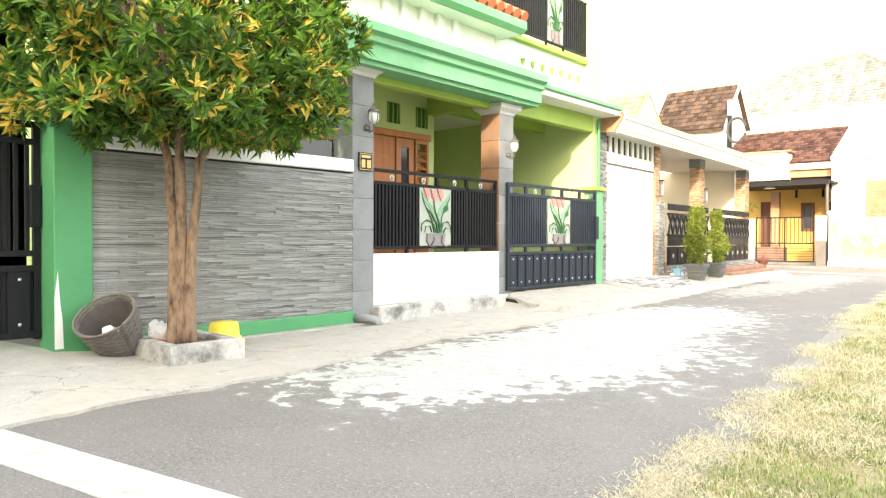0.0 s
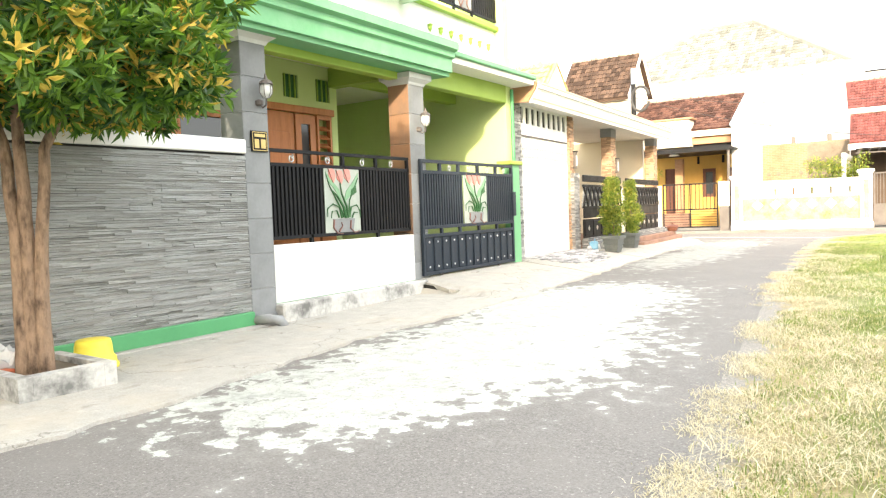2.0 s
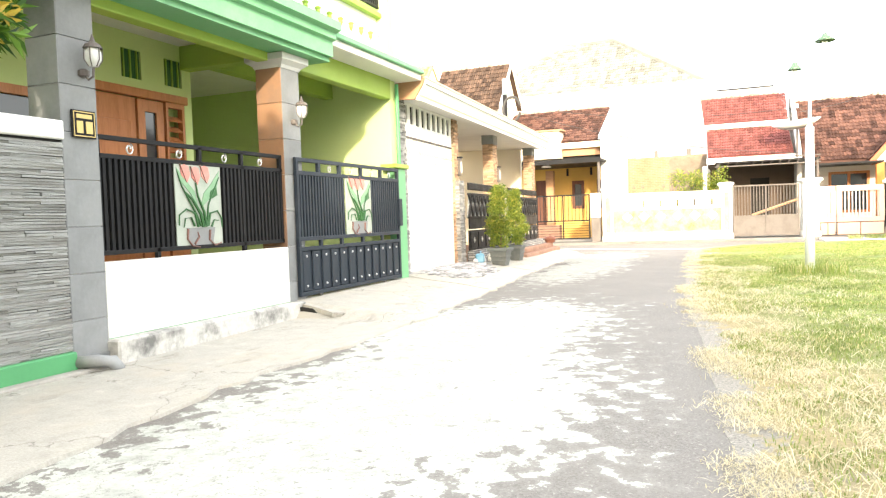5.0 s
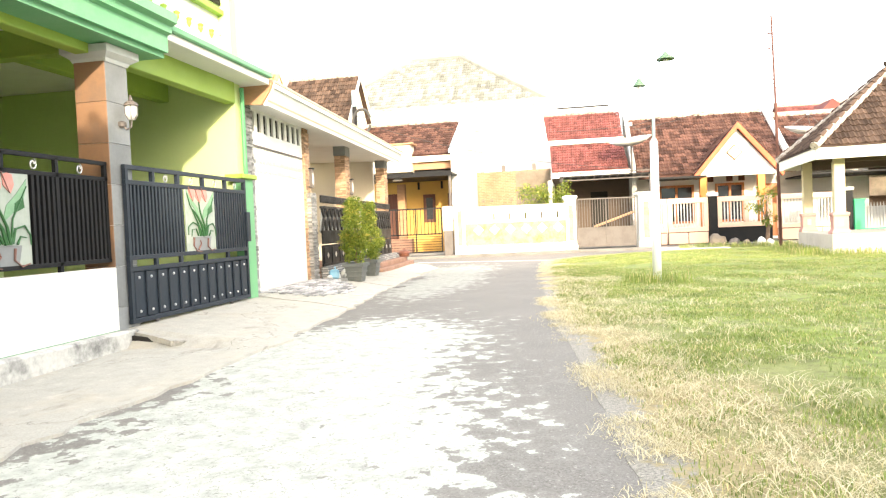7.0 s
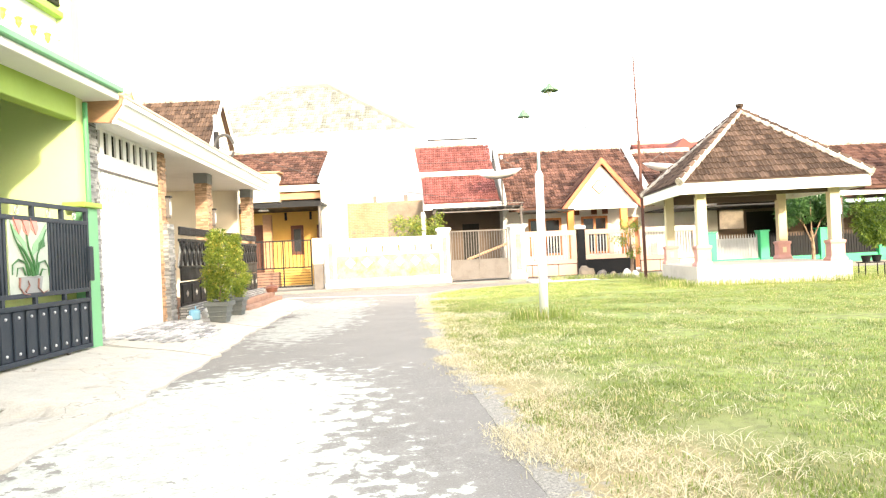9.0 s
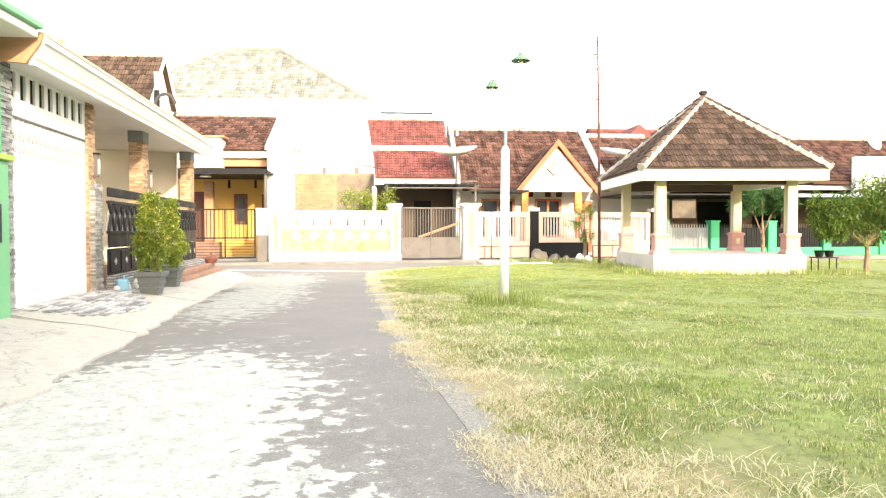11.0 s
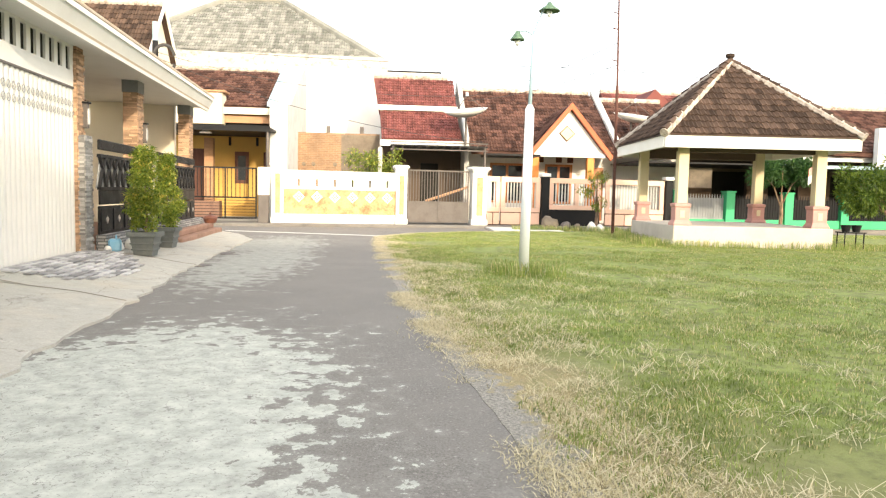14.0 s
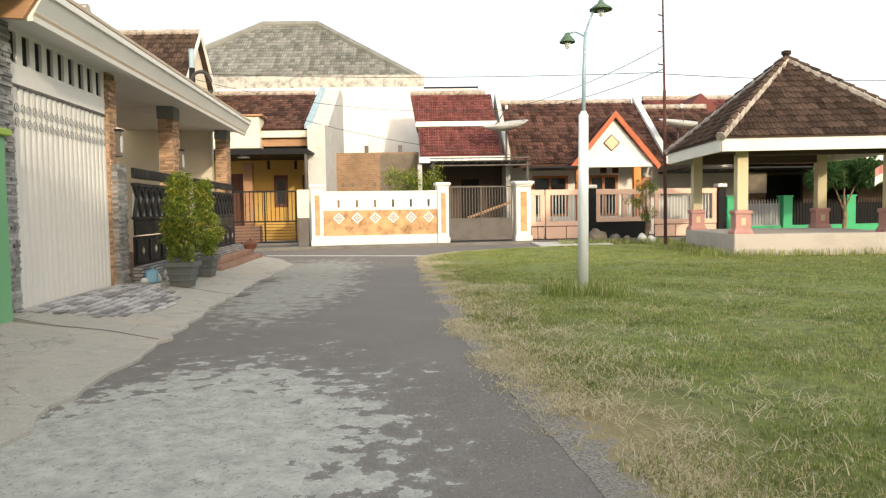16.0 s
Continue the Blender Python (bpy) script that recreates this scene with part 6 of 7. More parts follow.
for xa, xb in ((-6.56, -6.18), (-5.4, -4.95)):
    w = part("window", wall_with_holes(bmesh.new(), "y", 29.56, 0.1, xa - 0.09, xb + 0.09, 1.46, 2.76, [(xa + .03, xb - .03, 1.6, 2.6)]), M_DARKWOOD, yh, "dark wooden window frame")
    part("pane", box(bmesh.new(), xa, xb, 29.62, 29.64, 1.55, 2.65), M_GLASS, w)
for x in (-6.85, -5.75, -4.82):
    part("vent_slot", box(bmesh.new(), x - 0.05, x + 0.05, 29.57, 29.6, 3.0, 3.35), M_DARK, yh)
part("porch_column", box(bmesh.new(), -7.55, -7.2, 28.2, 28.5, 0.1, 3.2, 0.01), M_FASCIA_WOOD, yh)
part("porch_base", box(bmesh.new(), -8.4, -6.9, 27.9, 28.4, 0.1, 0.75, 0.01), M_TERRACE, yh)
canopy = thing("steel_canopy", "dark steel car canopy with flat sheet roof on posts", "canopy", pose(0, 0, 0), "canopies")
part("roof_sheet", box(bmesh.new(), -8.9, -4.55, 25.4, 29.4, 3.36, 3.43), M_BLACK, canopy)
part("edge", box(bmesh.new(), -8.9, -4.55, 25.34, 25.4, 3.28, 3.46), M_BLACK, canopy)
for x in (-4.66, -8.5):
    part("post", tube(bmesh.new(), [(x, 25.5, 0.1), (x, 25.5, 3.36)], 0.06), M_GREYSTEEL, canopy)
part("lamp_shade", lathe(bmesh.new(), [(0.05, 0.0), (0.22, -0.12), (0.2, -0.14)], 14, (-6.9, 25.8, 3.34)), M_WHITE, canopy)
bush = thing("hanging_plant", "green leafy plant beside the dark canopy", "plant", pose(-8.3, 26.6, 0.11))
part("stem", tube(bmesh.new(), [(0, 0, 0), (0, 0, 2.2)], 0.04), M_BARK, bush)
rnd = random.Random(21)
vs, fs = leaves(rnd, [((rnd.uniform(-.4, .4), rnd.uniform(-.3, .3), rnd.uniform(1.7, 2.6)), 0.2) for _ in range(20)], 900, 0.12)
raw("foliage", vs, fs, M_LEAF2, bush)

ls = thing("upper_gable_house", "small upper storey with steep brown tile gable roof", "house", pose(0, 0, 0))
slope_roof(ls, -13.4, -9.75, 28.6, 6.35, 30.6, 8.75, M_ROOF_PAV_FAR)
part("gable_wall", prism(bmesh.new(), [(28.8, 3.0), (32.4, 3.0), (32.4, 6.3), (30.6, 8.55), (28.8, 6.3)], "x", -10.1, -9.95), M_CREAM, ls, "cream gable wall")
part("front_wall", box(bmesh.new(), -13.2, -10.1, 28.9, 29.05, 0.1, 6.3), M_CREAM, ls)
for s in (-1, 1):
    part("barge_board", prism(bmesh.new(), [(30.6, 8.62), (30.6, 8.85), (30.6 + s * 2.1, 6.4), (30.6 + s * 2.1, 6.15)], "x", -9.75, -9.68), M_WHITE, ls, "white barge board")
up = thing("utility_pole", "black utility pole with coiled cable and blue top", "pole", pose(-9.15, 27.5, 0.1))
part("shaft", tube(bmesh.new(), [(0, 0, 0), (0, 0, 6.6)], 0.13, 0.11, 10), M_BLACK, up)
part("top", tube(bmesh.new(), [(0, 0, 6.6), (0, 0, 7.3)], 0.1, 0.1, 10), M_BLUE, up, "pale blue pole top")
part("cable_coil", tube(bmesh.new(), [(0.35 + 0.4 * math.cos(a), -0.1, 5.9 + 0.55 * math.sin(a)) for a in np.linspace(0.3, 6.0, 22)], 0.06, None, 6), M_CABLE, up, "coil of black cable")

big = thing("white_building", "large white plain building with grey hip roof", "building", pose(0, 0, 0))
part("wall", box(bmesh.new(), -16, -0.45, 36, 36.3, 0.1, 7.35), M_BIGWALL, big, "bright plain white wall")
part("wall_end", box(bmesh.new(), -0.45, 2.15, 36.0, 36.3, 0.1, 7.25), M_BIGWALL, big)
part("wall_cap", box(bmesh.new(), -0.5, 2.2, 35.95, 36.35, 7.25, 7.32), M_BLACK, big)
part("parapet", box(bmesh.new(), -16, -0.45, 36.05, 36.35, 7.35, 7.95), M_KERB, big, "stained cream parapet")
part("side_wall", box(bmesh.new(), 1.85, 2.15, 36.3, 46, 0.1, 7.25), M_BIGWALL, big)
hx0, hx1, hy0, hy1, hz, rz = -15.2, -0.7, 36.4, 46.5, 7.75, 11.75
bm = bmesh.new()
c = [bm.verts.new(p) for p in ((hx0, hy0, hz), (hx1, hy0, hz), (hx1, hy1, hz), (hx0, hy1, hz), (-9.5, 41.4, rz), (-6.45, 41.4, rz))]
for f in ((0, 1, 5, 4), (1, 2, 5), (2, 3, 4, 5), (3, 0, 4), (3, 2, 1, 0)):
    bm.faces.new([c[i] for i in f])
hip = part("roof", bm, M_ROOF_GREY, big, "mossy grey tile hip roof")
upv = Vector((0, 41.4 - hy0, rz - hz))
L = upv.length
roof_tiles(hip, (hx0, hy0, hz + 0.02), (1, 0, 0), upv, hx1 - hx0, L, M_ROOF_GREY, 0.26, 0.32,
           lambda x, y: (-9.5 - hx0) * y / L < x < (hx1 - hx0) - (hx1 + 6.45) * y / L)
for a, d in (((hx0, hy0, hz), (-9.5, 41.4, rz)), ((hx1, hy0, hz), (-6.45, 41.4, rz)), ((-9.5, 41.4, rz), (-6.45, 41.4, rz))):
    part("hip_ridge", tube(bmesh.new(), [Vector(a) + Vector((0, 0, 0.06)), Vector(d) + Vector((0, 0, 0.06))], 0.2, None, 8), M_ROOF_GREY, big)
bw = thing("brick_wall", "bare tan brick yard wall with damp stains", "wall", pose(0, 0, 0))
part("wall", box(bmesh.new(), -4.58, -0.75, 30, 30.2, 0.1, 3.66), M_BRICK, bw)
part("cement_patch", box(bmesh.new(), -2.35, -0.76, 29.985, 30.0, 0.2, 3.6), M_CEMENT, bw, "damp grey cement render")
for i, x in enumerate((-3.9, -3.5, -2.6, -2.0, -1.4)):
    part("vent_ring", lathe(bmesh.new(), [(0.09, 0), (0.09, 0.02), (0.05, 0.02)], 10), M_CEMENT, bw, m=pose(x, 29.98, 2.35, 90, 0, 0))
for x in (-4.4, -2.9, -1.5):
    part("stub", box(bmesh.new(), x - 0.08, x + 0.08, 30.02, 30.18, 3.66, 3.95), M_GREYSTEEL, bw)
shrub = thing("yard_shrub", "leafy green shrub growing over the tiled fence wall", "shrub", pose(-0.9, 26.5, 0.1))
part("stem", tube(bmesh.new(), [(0, 0, 0), (0.1, 0, 1.6)], 0.05), M_BARK, shrub)
vs, fs = leaves(rnd, [((rnd.uniform(-1.1, .9), rnd.uniform(-.4, .4), rnd.uniform(1.4, 2.5) + 0.0), 0.28) for _ in range(34)], 2600, 0.13)
raw("foliage", vs, fs, M_LEAF2, shrub)

rh = thing("red_roof_house", "house with two-tier red tile roof and white fascias", "house", pose(0, 0, 0))
slope_roof(rh, -0.85, 2.55, 30.9, 5.0, 33.0, 6.5, M_ROOF_RED, -0.25, 0.2, 0.24)
slope_roof(rh, -0.65, 2.65, 28.8, 3.4, 30.9, 4.78, M_ROOF_RED, -0.12, 0.2, 0.24)
part("fascia", box(bmesh.new(), -0.85, 2.6, 30.7, 30.86, 4.78, 4.99), M_WHITE, rh, "white fascia")
part("fascia", box(bmesh.new(), -0.7, 2.7, 28.72, 28.8, 3.12, 3.36), M_WHITE, rh, "white fascia")
# The wall's dark colour carries the shade under the car canopy.
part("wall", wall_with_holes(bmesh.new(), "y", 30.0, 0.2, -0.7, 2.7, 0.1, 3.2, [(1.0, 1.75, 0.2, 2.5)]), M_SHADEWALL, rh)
part("yard_wall", box(bmesh.new(), -0.75, -0.6, 26.3, 30, 0.1, 2.9), M_CAPSTONE, rh)
part("door", box(bmesh.new(), 1.0, 1.75, 30.05, 30.1, 0.2, 2.5), M_DARK, rh)
part("party_wall", prism(bmesh.new(), [(28.6, 0.1), (33.2, 0.1), (33.2, 6.3), (32.9, 6.5), (28.6, 3.5)], "x", 2.72, 2.9), M_CAPSTONE, rh, "grey party wall")
can2 = thing("steel_canopy", "dark steel car canopy with scrolled edge on posts", "canopy", pose(0, 0, 0), "canopies")
part("roof_sheet", box(bmesh.new(), -0.3, 3.4, 26.6, 29.8, 3.0, 3.05), M_BLACK, can2)
for z in (2.85, 3.12):
    part("edge", box(bmesh.new(), -0.3, 3.4, 26.56, 26.6, z, z + 0.04), M_GREYSTEEL, can2)
for i in range(12):
    part("scroll", tube(bmesh.new(), [(-0.2 + i * 0.31, 26.58, 2.86), (-0.05 + i * 0.31, 26.58, 3.12)], 0.012, None, 5), M_GREYSTEEL, can2)
for x in (-0.2, 3.3):
    part("post", tube(bmesh.new(), [(x, 26.7, 0.1), (x, 26.7, 3.0)], 0.05), M_GREYSTEEL, can2)

gh = thing("gabled_house", "house with brown tile roof and orange-trimmed white gable", "house", pose(0, 0, 0))
slope_roof(gh, 3.0, 9.3, 28.6, 2.98, 33.2, 6.05, M_ROOF_BROWN, -0.3)
part("front_wall", wall_with_holes(bmesh.new(), "y", 30.2, 0.2, 2.9, 12.6, 0.1, 3.4, [(4.0, 5.5, 0.9, 2.5), (6.4, 7.6, 0.9, 2.6), (8.3, 9.0, 0.2, 2.5)]), M_WHITE, gh)
for xa, xb in ((4.0, 5.5), (6.4, 7.6)):
    w = part("window", wall_with_holes(bmesh.new(), "y", 30.16, 0.1, xa, xb, 0.9, 2.6, [(xa + .1 + i * (xb - xa - .1) / 2, xa + (i + 1) * (xb - xa - .1) / 2, 1.0, 2.5) for i in range(2)]), M_WOOD, gh, "orange wooden window frame")
    part("pane", box(bmesh.new(), xa + 0.02, xb - 0.02, 30.22, 30.24, 0.95, 2.55), M_GLASS, w)
part("door", box(bmesh.new(), 8.3, 9.0, 30.26, 30.3, 0.2, 2.5), M_WOOD, gh, "orange wooden door")
GC = 6.97
part("gable", prism(bmesh.new(), [(GC - 1.42, 3.0), (GC + 1.42, 3.0), (GC, 4.68)], "y", 28.3, 28.5), M_WHITE, gh, "white gable")
part("gable_sill", box(bmesh.new(), GC - 1.5, GC + 1.5, 28.2, 28.55, 2.82, 3.0, 0.01), M_WHITE, gh)
part("vent_diamond", box(bmesh.new(), -0.2, 0.2, -0.05, 0.02, -0.2, 0.2, 0.01), M_BUFF, gh, "yellow diamond vent", m=pose(GC - 0.12, 28.28, 3.77, 0, 45, 0))
part("vent_frame", box(bmesh.new(), -0.24, 0.24, -0.01, 0.02, -0.24, 0.24, 0.01), M_DARKWOOD, gh, m=pose(GC - 0.12, 28.28, 3.77, 0, 45, 0))
for s in (-1, 1):
    part("barge_board", prism(bmesh.new(), [(GC, 4.74), (GC, 5.0), (GC + s * 1.76, 2.9), (GC + s * 1.68, 2.7)], "y", 28.05, 28.22), M_TERRA, gh, "terracotta painted barge board")
    bm = bmesh.new()
    q = [bm.verts.new(p) for p in ((GC, 28.1, 4.94), (GC, 31.6, 4.94), (GC + s * 1.72, 29.5, 2.92), (GC + s * 1.72, 28.1, 2.92))]
    bm.faces.new(q if s > 0 else q[::-1])
    dk = part("gable_roof", bm, M_ROOF_BROWN, gh)
    o = (GC - 1.72, 30.7, 2.94) if s < 0 else (GC + 1.72, 28.12, 2.94)
    al = (0, -1, 0) if s < 0 else (0, 1, 0)
    roof_tiles(dk, o, al, (-s * 1.72, 0, 2.02), 2.5, 2.6, M_ROOF_BROWN, 0.24, 0.3)
for x in (GC - 1.38, GC + 0.9):
    part("porch_column", box(bmesh.new(), x - 0.14, x + 0.14, 28.25, 28.53, 0.1, 2.82, 0.01), M_ORANGE, gh, "orange porch column")
for x in (6.2, 7.0, 7.5):
    part("vent_hole", box(bmesh.new(), x - 0.13, x + 0.13, 30.17, 30.2, 2.68, 2.92), M_DARKWOOD, gh)
part("verge", prism(bmesh.new(), [(28.5, 2.95), (33.3, 6.1), (33.3, 6.35), (28.5, 3.15)], "x", 9.1, 9.35), M_WHITE, gh, "white roof verge")
part("eave_canopy", box(bmesh.new(), 3.4, 5.5, 26.9, 28.7, 2.75, 2.82), M_BLACK, gh)
dish = thing("satellite_dish", "large grey mesh satellite dish on a mast", "satellite dish", pose(2.75, 28.6, 3.2))
part("mast", tube(bmesh.new(), [(0, 0, 0), (0, 0, 1.15)], 0.04), M_GREYSTEEL, dish)
bm = lathe(bmesh.new(), [(0.05, 0), (0.35, 0.04), (0.65, 0.14), (0.88, 0.27), (0.9, 0.27), (0.66, 0.11), (0.36, 0.01), (0.05, -0.03)], 24)
part("reflector", bm, M_DISH, dish, "grey mesh reflector", True, m=pose(0, -0.1, 1.15, 10, -8, 0))
for a in (0, 2.1, 4.2):
    part("strut", tube(bmesh.new(), [(0.8 * math.cos(a), 0.8 * math.sin(a) - 0.1, 1.4), (0, -0.15, 2.0)], 0.012, None, 5), M_GREYSTEEL, dish)
part("feed", lathe(bmesh.new(), [(0.05, 1.95), (0.06, 2.1), (0.03, 2.12)], 8, (0, -0.15, 0)), M_WHITE, dish)
dish2 = copy_thing(dish, pose(9.9, 29.5, 3.3, 0, 0, 60))

# row of houses farther along
rows = thing("terrace_house", "row of low houses with dark red tile roofs", "house", pose(0, 0, 0))
slope_roof(rows, 9.4, 12.4, 28.8, 3.05, 33.0, 5.75, M_ROOF_BROWN)
slope_roof(rows, 10.4, 15.5, 33.5, 5.0, 36.0, 6.6, M_ROOF_RED)
part("roof_gable", prism(bmesh.new(), [(11.3, 5.4), (13.3, 5.4), (12.2, 6.4)], "y", 33.0, 38.0), M_ROOF_RED, rows)
slope_roof(rows, 12.6, 17.9, 28.6, 3.0, 32.0, 4.2, M_ROOF_BROWN)
slope_roof(rows, 18.2, 25.5, 28.2, 3.3, 32.0, 5.6, M_ROOF_BROWN)
part("dormer_wall", box(bmesh.new(), 19.9, 22.5, 27.9, 28.2, 2.7, 4.35), M_WHITE, rows, "white upper wall block")
# Shade below the sheet canopy is put into this wall's colour.
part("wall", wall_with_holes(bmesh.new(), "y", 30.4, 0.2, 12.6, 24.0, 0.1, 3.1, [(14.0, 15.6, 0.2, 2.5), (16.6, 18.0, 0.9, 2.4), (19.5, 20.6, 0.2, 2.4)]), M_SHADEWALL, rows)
part("canopy_sheet", box(bmesh.new(), 9.3, 24.0, 26.7, 30.4, 2.62, 2.68), M_BLACK, rows, "dark sheet canopy")
part("blue_gutter", box(bmesh.new(), 14.2, 24.0, 26.6, 26.7, 2.55, 2.68), M_BLUE, rows)
part("fascia", box(bmesh.new(), 12.6, 23.2, 28.5, 28.6, 2.95, 3.15), M_WHITE, rows)
part("dark_room", box(bmesh.new(), 12.7, 23.9, 31.5, 31.6, 0.1, 3.0), M_DARK, rows)
part("awning", box(bmesh.new(), 11.6, 12.6, 27.4, 27.44, 1.7, 2.5), M_CEMENT, rows, "tan hanging bamboo blind")
far = thing("grey_gable_house", "pale grey upper gable with white wall", "house", pose(0, 0, 0))
part("gable", prism(bmesh.new(), [(29.5, -0.1), (40, -0.1), (40, 7), (34.5, 10), (29.5, 6.6)], "y", 38, 46), M_DISH, far)
d3 = thing("small_dish", "small white satellite dish on a bracket", "satellite dish", pose(20.5, 27.9, 4.35))
part("reflector", lathe(bmesh.new(), [(0.02, 0), (0.3, 0.05), (0.52, 0.16), (0.5, 0.17), (0.3, 0.07), (0.02, 0.02)], 20), M_WHITE, d3, "", True, m=pose(0, 0, 0.7, 70, 0, 25))
part("bracket", tube(bmesh.new(), [(0, 0.1, -0.3), (0, 0.1, 0.7)], 0.03), M_GREYSTEEL, d3)

# ---------- pavilion ----------
PAV = pose(9.115, 19.08, 0, 0, 0, -4.6)
pav = thing("pavilion", "open park pavilion with dark tile pyramid roof and buff columns", "pavilion", PAV)
part("platform", box(bmesh.new(), -2.04, 2.04, -2.14, 2.05, 0, 0.56, 0.02), M_PLASTER, pav, "pale plastered platform")
for x in (-1.8, 1.72):
    for y in (-1.88, 1.76):
        col = part("column", box(bmesh.new(), x - 0.13, x + 0.13, y - 0.13, y + 0.13, 1.1, 2.7, 0.01), M_BUFF, pav, "buff square column")
        bs = part("column_base", lathe(bmesh.new(), [(0.23, 0.56), (0.23, 0.61), (0.205, 0.65), (0.18, 0.7), (0.18, 1.02), (0.205, 1.06), (0.205, 1.12), (0.14, 1.14)], centre=(x, y, 0), square=True), M_PINK, pav, "dusty pink moulded column base")
        part("medallion", box(bmesh.new(), -0.055, 0.055, -0.006, 0.006, -0.09, 0.09), M_BUFF, bs, m=pose(x, y - 0.186, 0.86))
E2 = 2.44
part("ceiling", box(bmesh.new(), -E2 + 0.1, E2 - 0.1, -E2 + 0.1, E2 - 0.1, 2.74, 2.78), M_SHADEWALL, pav, "brown boarded ceiling")
for s in (-1, 1):
    part("fascia", box(bmesh.new(), -E2, E2, s * E2 - 0.03, s * E2 + 0.03, 2.52, 2.82, 0.006), M_WHITE, pav, "white fascia board")
    part("fascia", box(bmesh.new(), s * E2 - 0.03, s * E2 + 0.03, -E2 + 0.03, E2 - 0.03, 2.52, 2.82, 0.006), M_WHITE, pav, "white fascia board")
    part("tie_beam", box(bmesh.new(), -1.93, 1.86, s * 1.8 - 0.09, s * 1.8 + 0.09, 2.45, 2.74, 0.01), M_SHADEWALL, pav, "dark timber tie beam")
AP = 5.04
bm = bmesh.new()
q = [bm.verts.new(p) for p in ((-E2 - .06, -E2 - .06, 2.82), (E2 + .06, -E2 - .06, 2.82), (E2 + .06, E2 + .06, 2.82), (-E2 - .06, E2 + .06, 2.82), (0, 0, AP))]
for i in range(4):
    bm.faces.new((q[i], q[(i + 1) % 4], q[4]))
bm.faces.new(q[3::-1])
proof = part("roof", bm, M_ROOF_PAV_FAR, pav, "dark brown tile pyramid roof")
SL = math.hypot(E2, AP - 2.82)
def in_face(x, y):
    return y / SL * E2 + 0.02 < x < 2 * E2 - y / SL * E2 - 0.02
roof_tiles(proof, (-E2, -E2, 2.85), (1, 0, 0), (0, E2, AP - 2.82), 2 * E2, SL, M_ROOF_PAV, 0.21, 0.25, in_face, True)
roof_tiles(proof, (-E2, E2, 2.85), (0, -1, 0), (E2, 0, AP - 2.82), 2 * E2, SL, M_ROOF_PAV_FAR, 0.21, 0.25, in_face)
roof_tiles(proof, (E2, -E2, 2.85), (0, 1, 0), (-E2, 0, AP - 2.82), 2 * E2, SL, M_ROOF_PAV_FAR, 0.21, 0.25, in_face)
for sx, sy in ((-1, -1), (1, -1), (1, 1), (-1, 1)):
    hipm = part("hip_mortar", tube(bmesh.new(), [(sx * (E2 + .05), sy * (E2 + .05), 2.86), (0, 0, AP + 0.03)], 0.12, 0.11, 8), M_RIDGE, proof, "mortar under the hip tiles")
    for i in range(13):
        f0, f1 = i / 13, (i + 1.15) / 13
        a = Vector((sx * (E2 + .05) * (1 - f0), sy * (E2 + .05) * (1 - f0), 2.86 + (AP - 2.83) * f0 + 0.07))
        b = Vector((sx * (E2 + .05) * (1 - f1), sy * (E2 + .05) * (1 - f1), 2.86 + (AP - 2.83) * f1 + 0.05))
        part("hip_tile", tube(bmesh.new(), [a, b], 0.095, 0.075, 8), M_ROOF_PAV, hipm)
part("finial", lathe(bmesh.new(), [(0.09, AP), (0.08, AP + 0.15), (0.12, AP + 0.18), (0.12, AP + 0.26), (0.05, AP + 0.28)], 12), M_ROOF_PAV, pav, "clay finial")
stand = thing("plant_stand", "low black table with dark pots beside the pavilion", "stand", pose(11.72, 17.2, 0.03))
part("top", box(bmesh.new(), -0.3, 0.3, -0.2, 0.2, 0.42, 0.45), M_BLACK, stand)
for x in (-0.26, 0.26):
    for y in (-0.16, 0.16):
        part("leg", tube(bmesh.new(), [(x, y, 0), (x, y, 0.42)], 0.016), M_BLACK, stand)
for x, y in ((11.58, 17.2), (11.88, 17.22)):
    p = thing("plant_pot", "round dark plastic plant pot on a stand", "pot", pose(x, y, 0.48) @ Matrix.Scale(0.72, 4), "small pots")
    part("pot", lathe(bmesh.new(), [(0.12, 0), (0.18, 0.22), (0.2, 0.25), (0.17, 0.25), (0.14, 0.15)], 14), M_BLACK, p)

# ---------- poles, cables ----------
sp = thing("street_lamp", "white street lamp post with blue pipe and two green shades", "street lamp", pose(1.73, 10.12, 0.035))
part("post", tube(bmesh.new(), [(0, 0, 0), (0.01, 0, 1.2), (0.02, 0, 2.52)], 0.08, 0.068, 14), M_POLE, sp, "white painted lower post", True)
part("collar", lathe(bmesh.new(), [(0.075, 2.5), (0.05, 2.54), (0.04, 2.57)], 12, (0.02, 0, 0)), M_POLE, sp)
part("pipe", tube(bmesh.new(), [(0.02, 0, 2.5), (0.03, 0, 3.1), (0.05, 0, 3.66)], 0.03, 0.022), M_BLUE, sp, "faded blue upper pipe", True)
part("arm", tube(bmesh.new(), [(0.05, 0, 3.62), (0.09, 0, 3.76), (0.17, 0, 3.96), (0.25, 0, 4.04)], 0.016), M_BLUE, sp)
part("arm", tube(bmesh.new(), [(0.05, 0, 3.6), (-0.08, 0, 3.66), (-0.18, 0, 3.65)], 0.014), M_BLUE, sp)
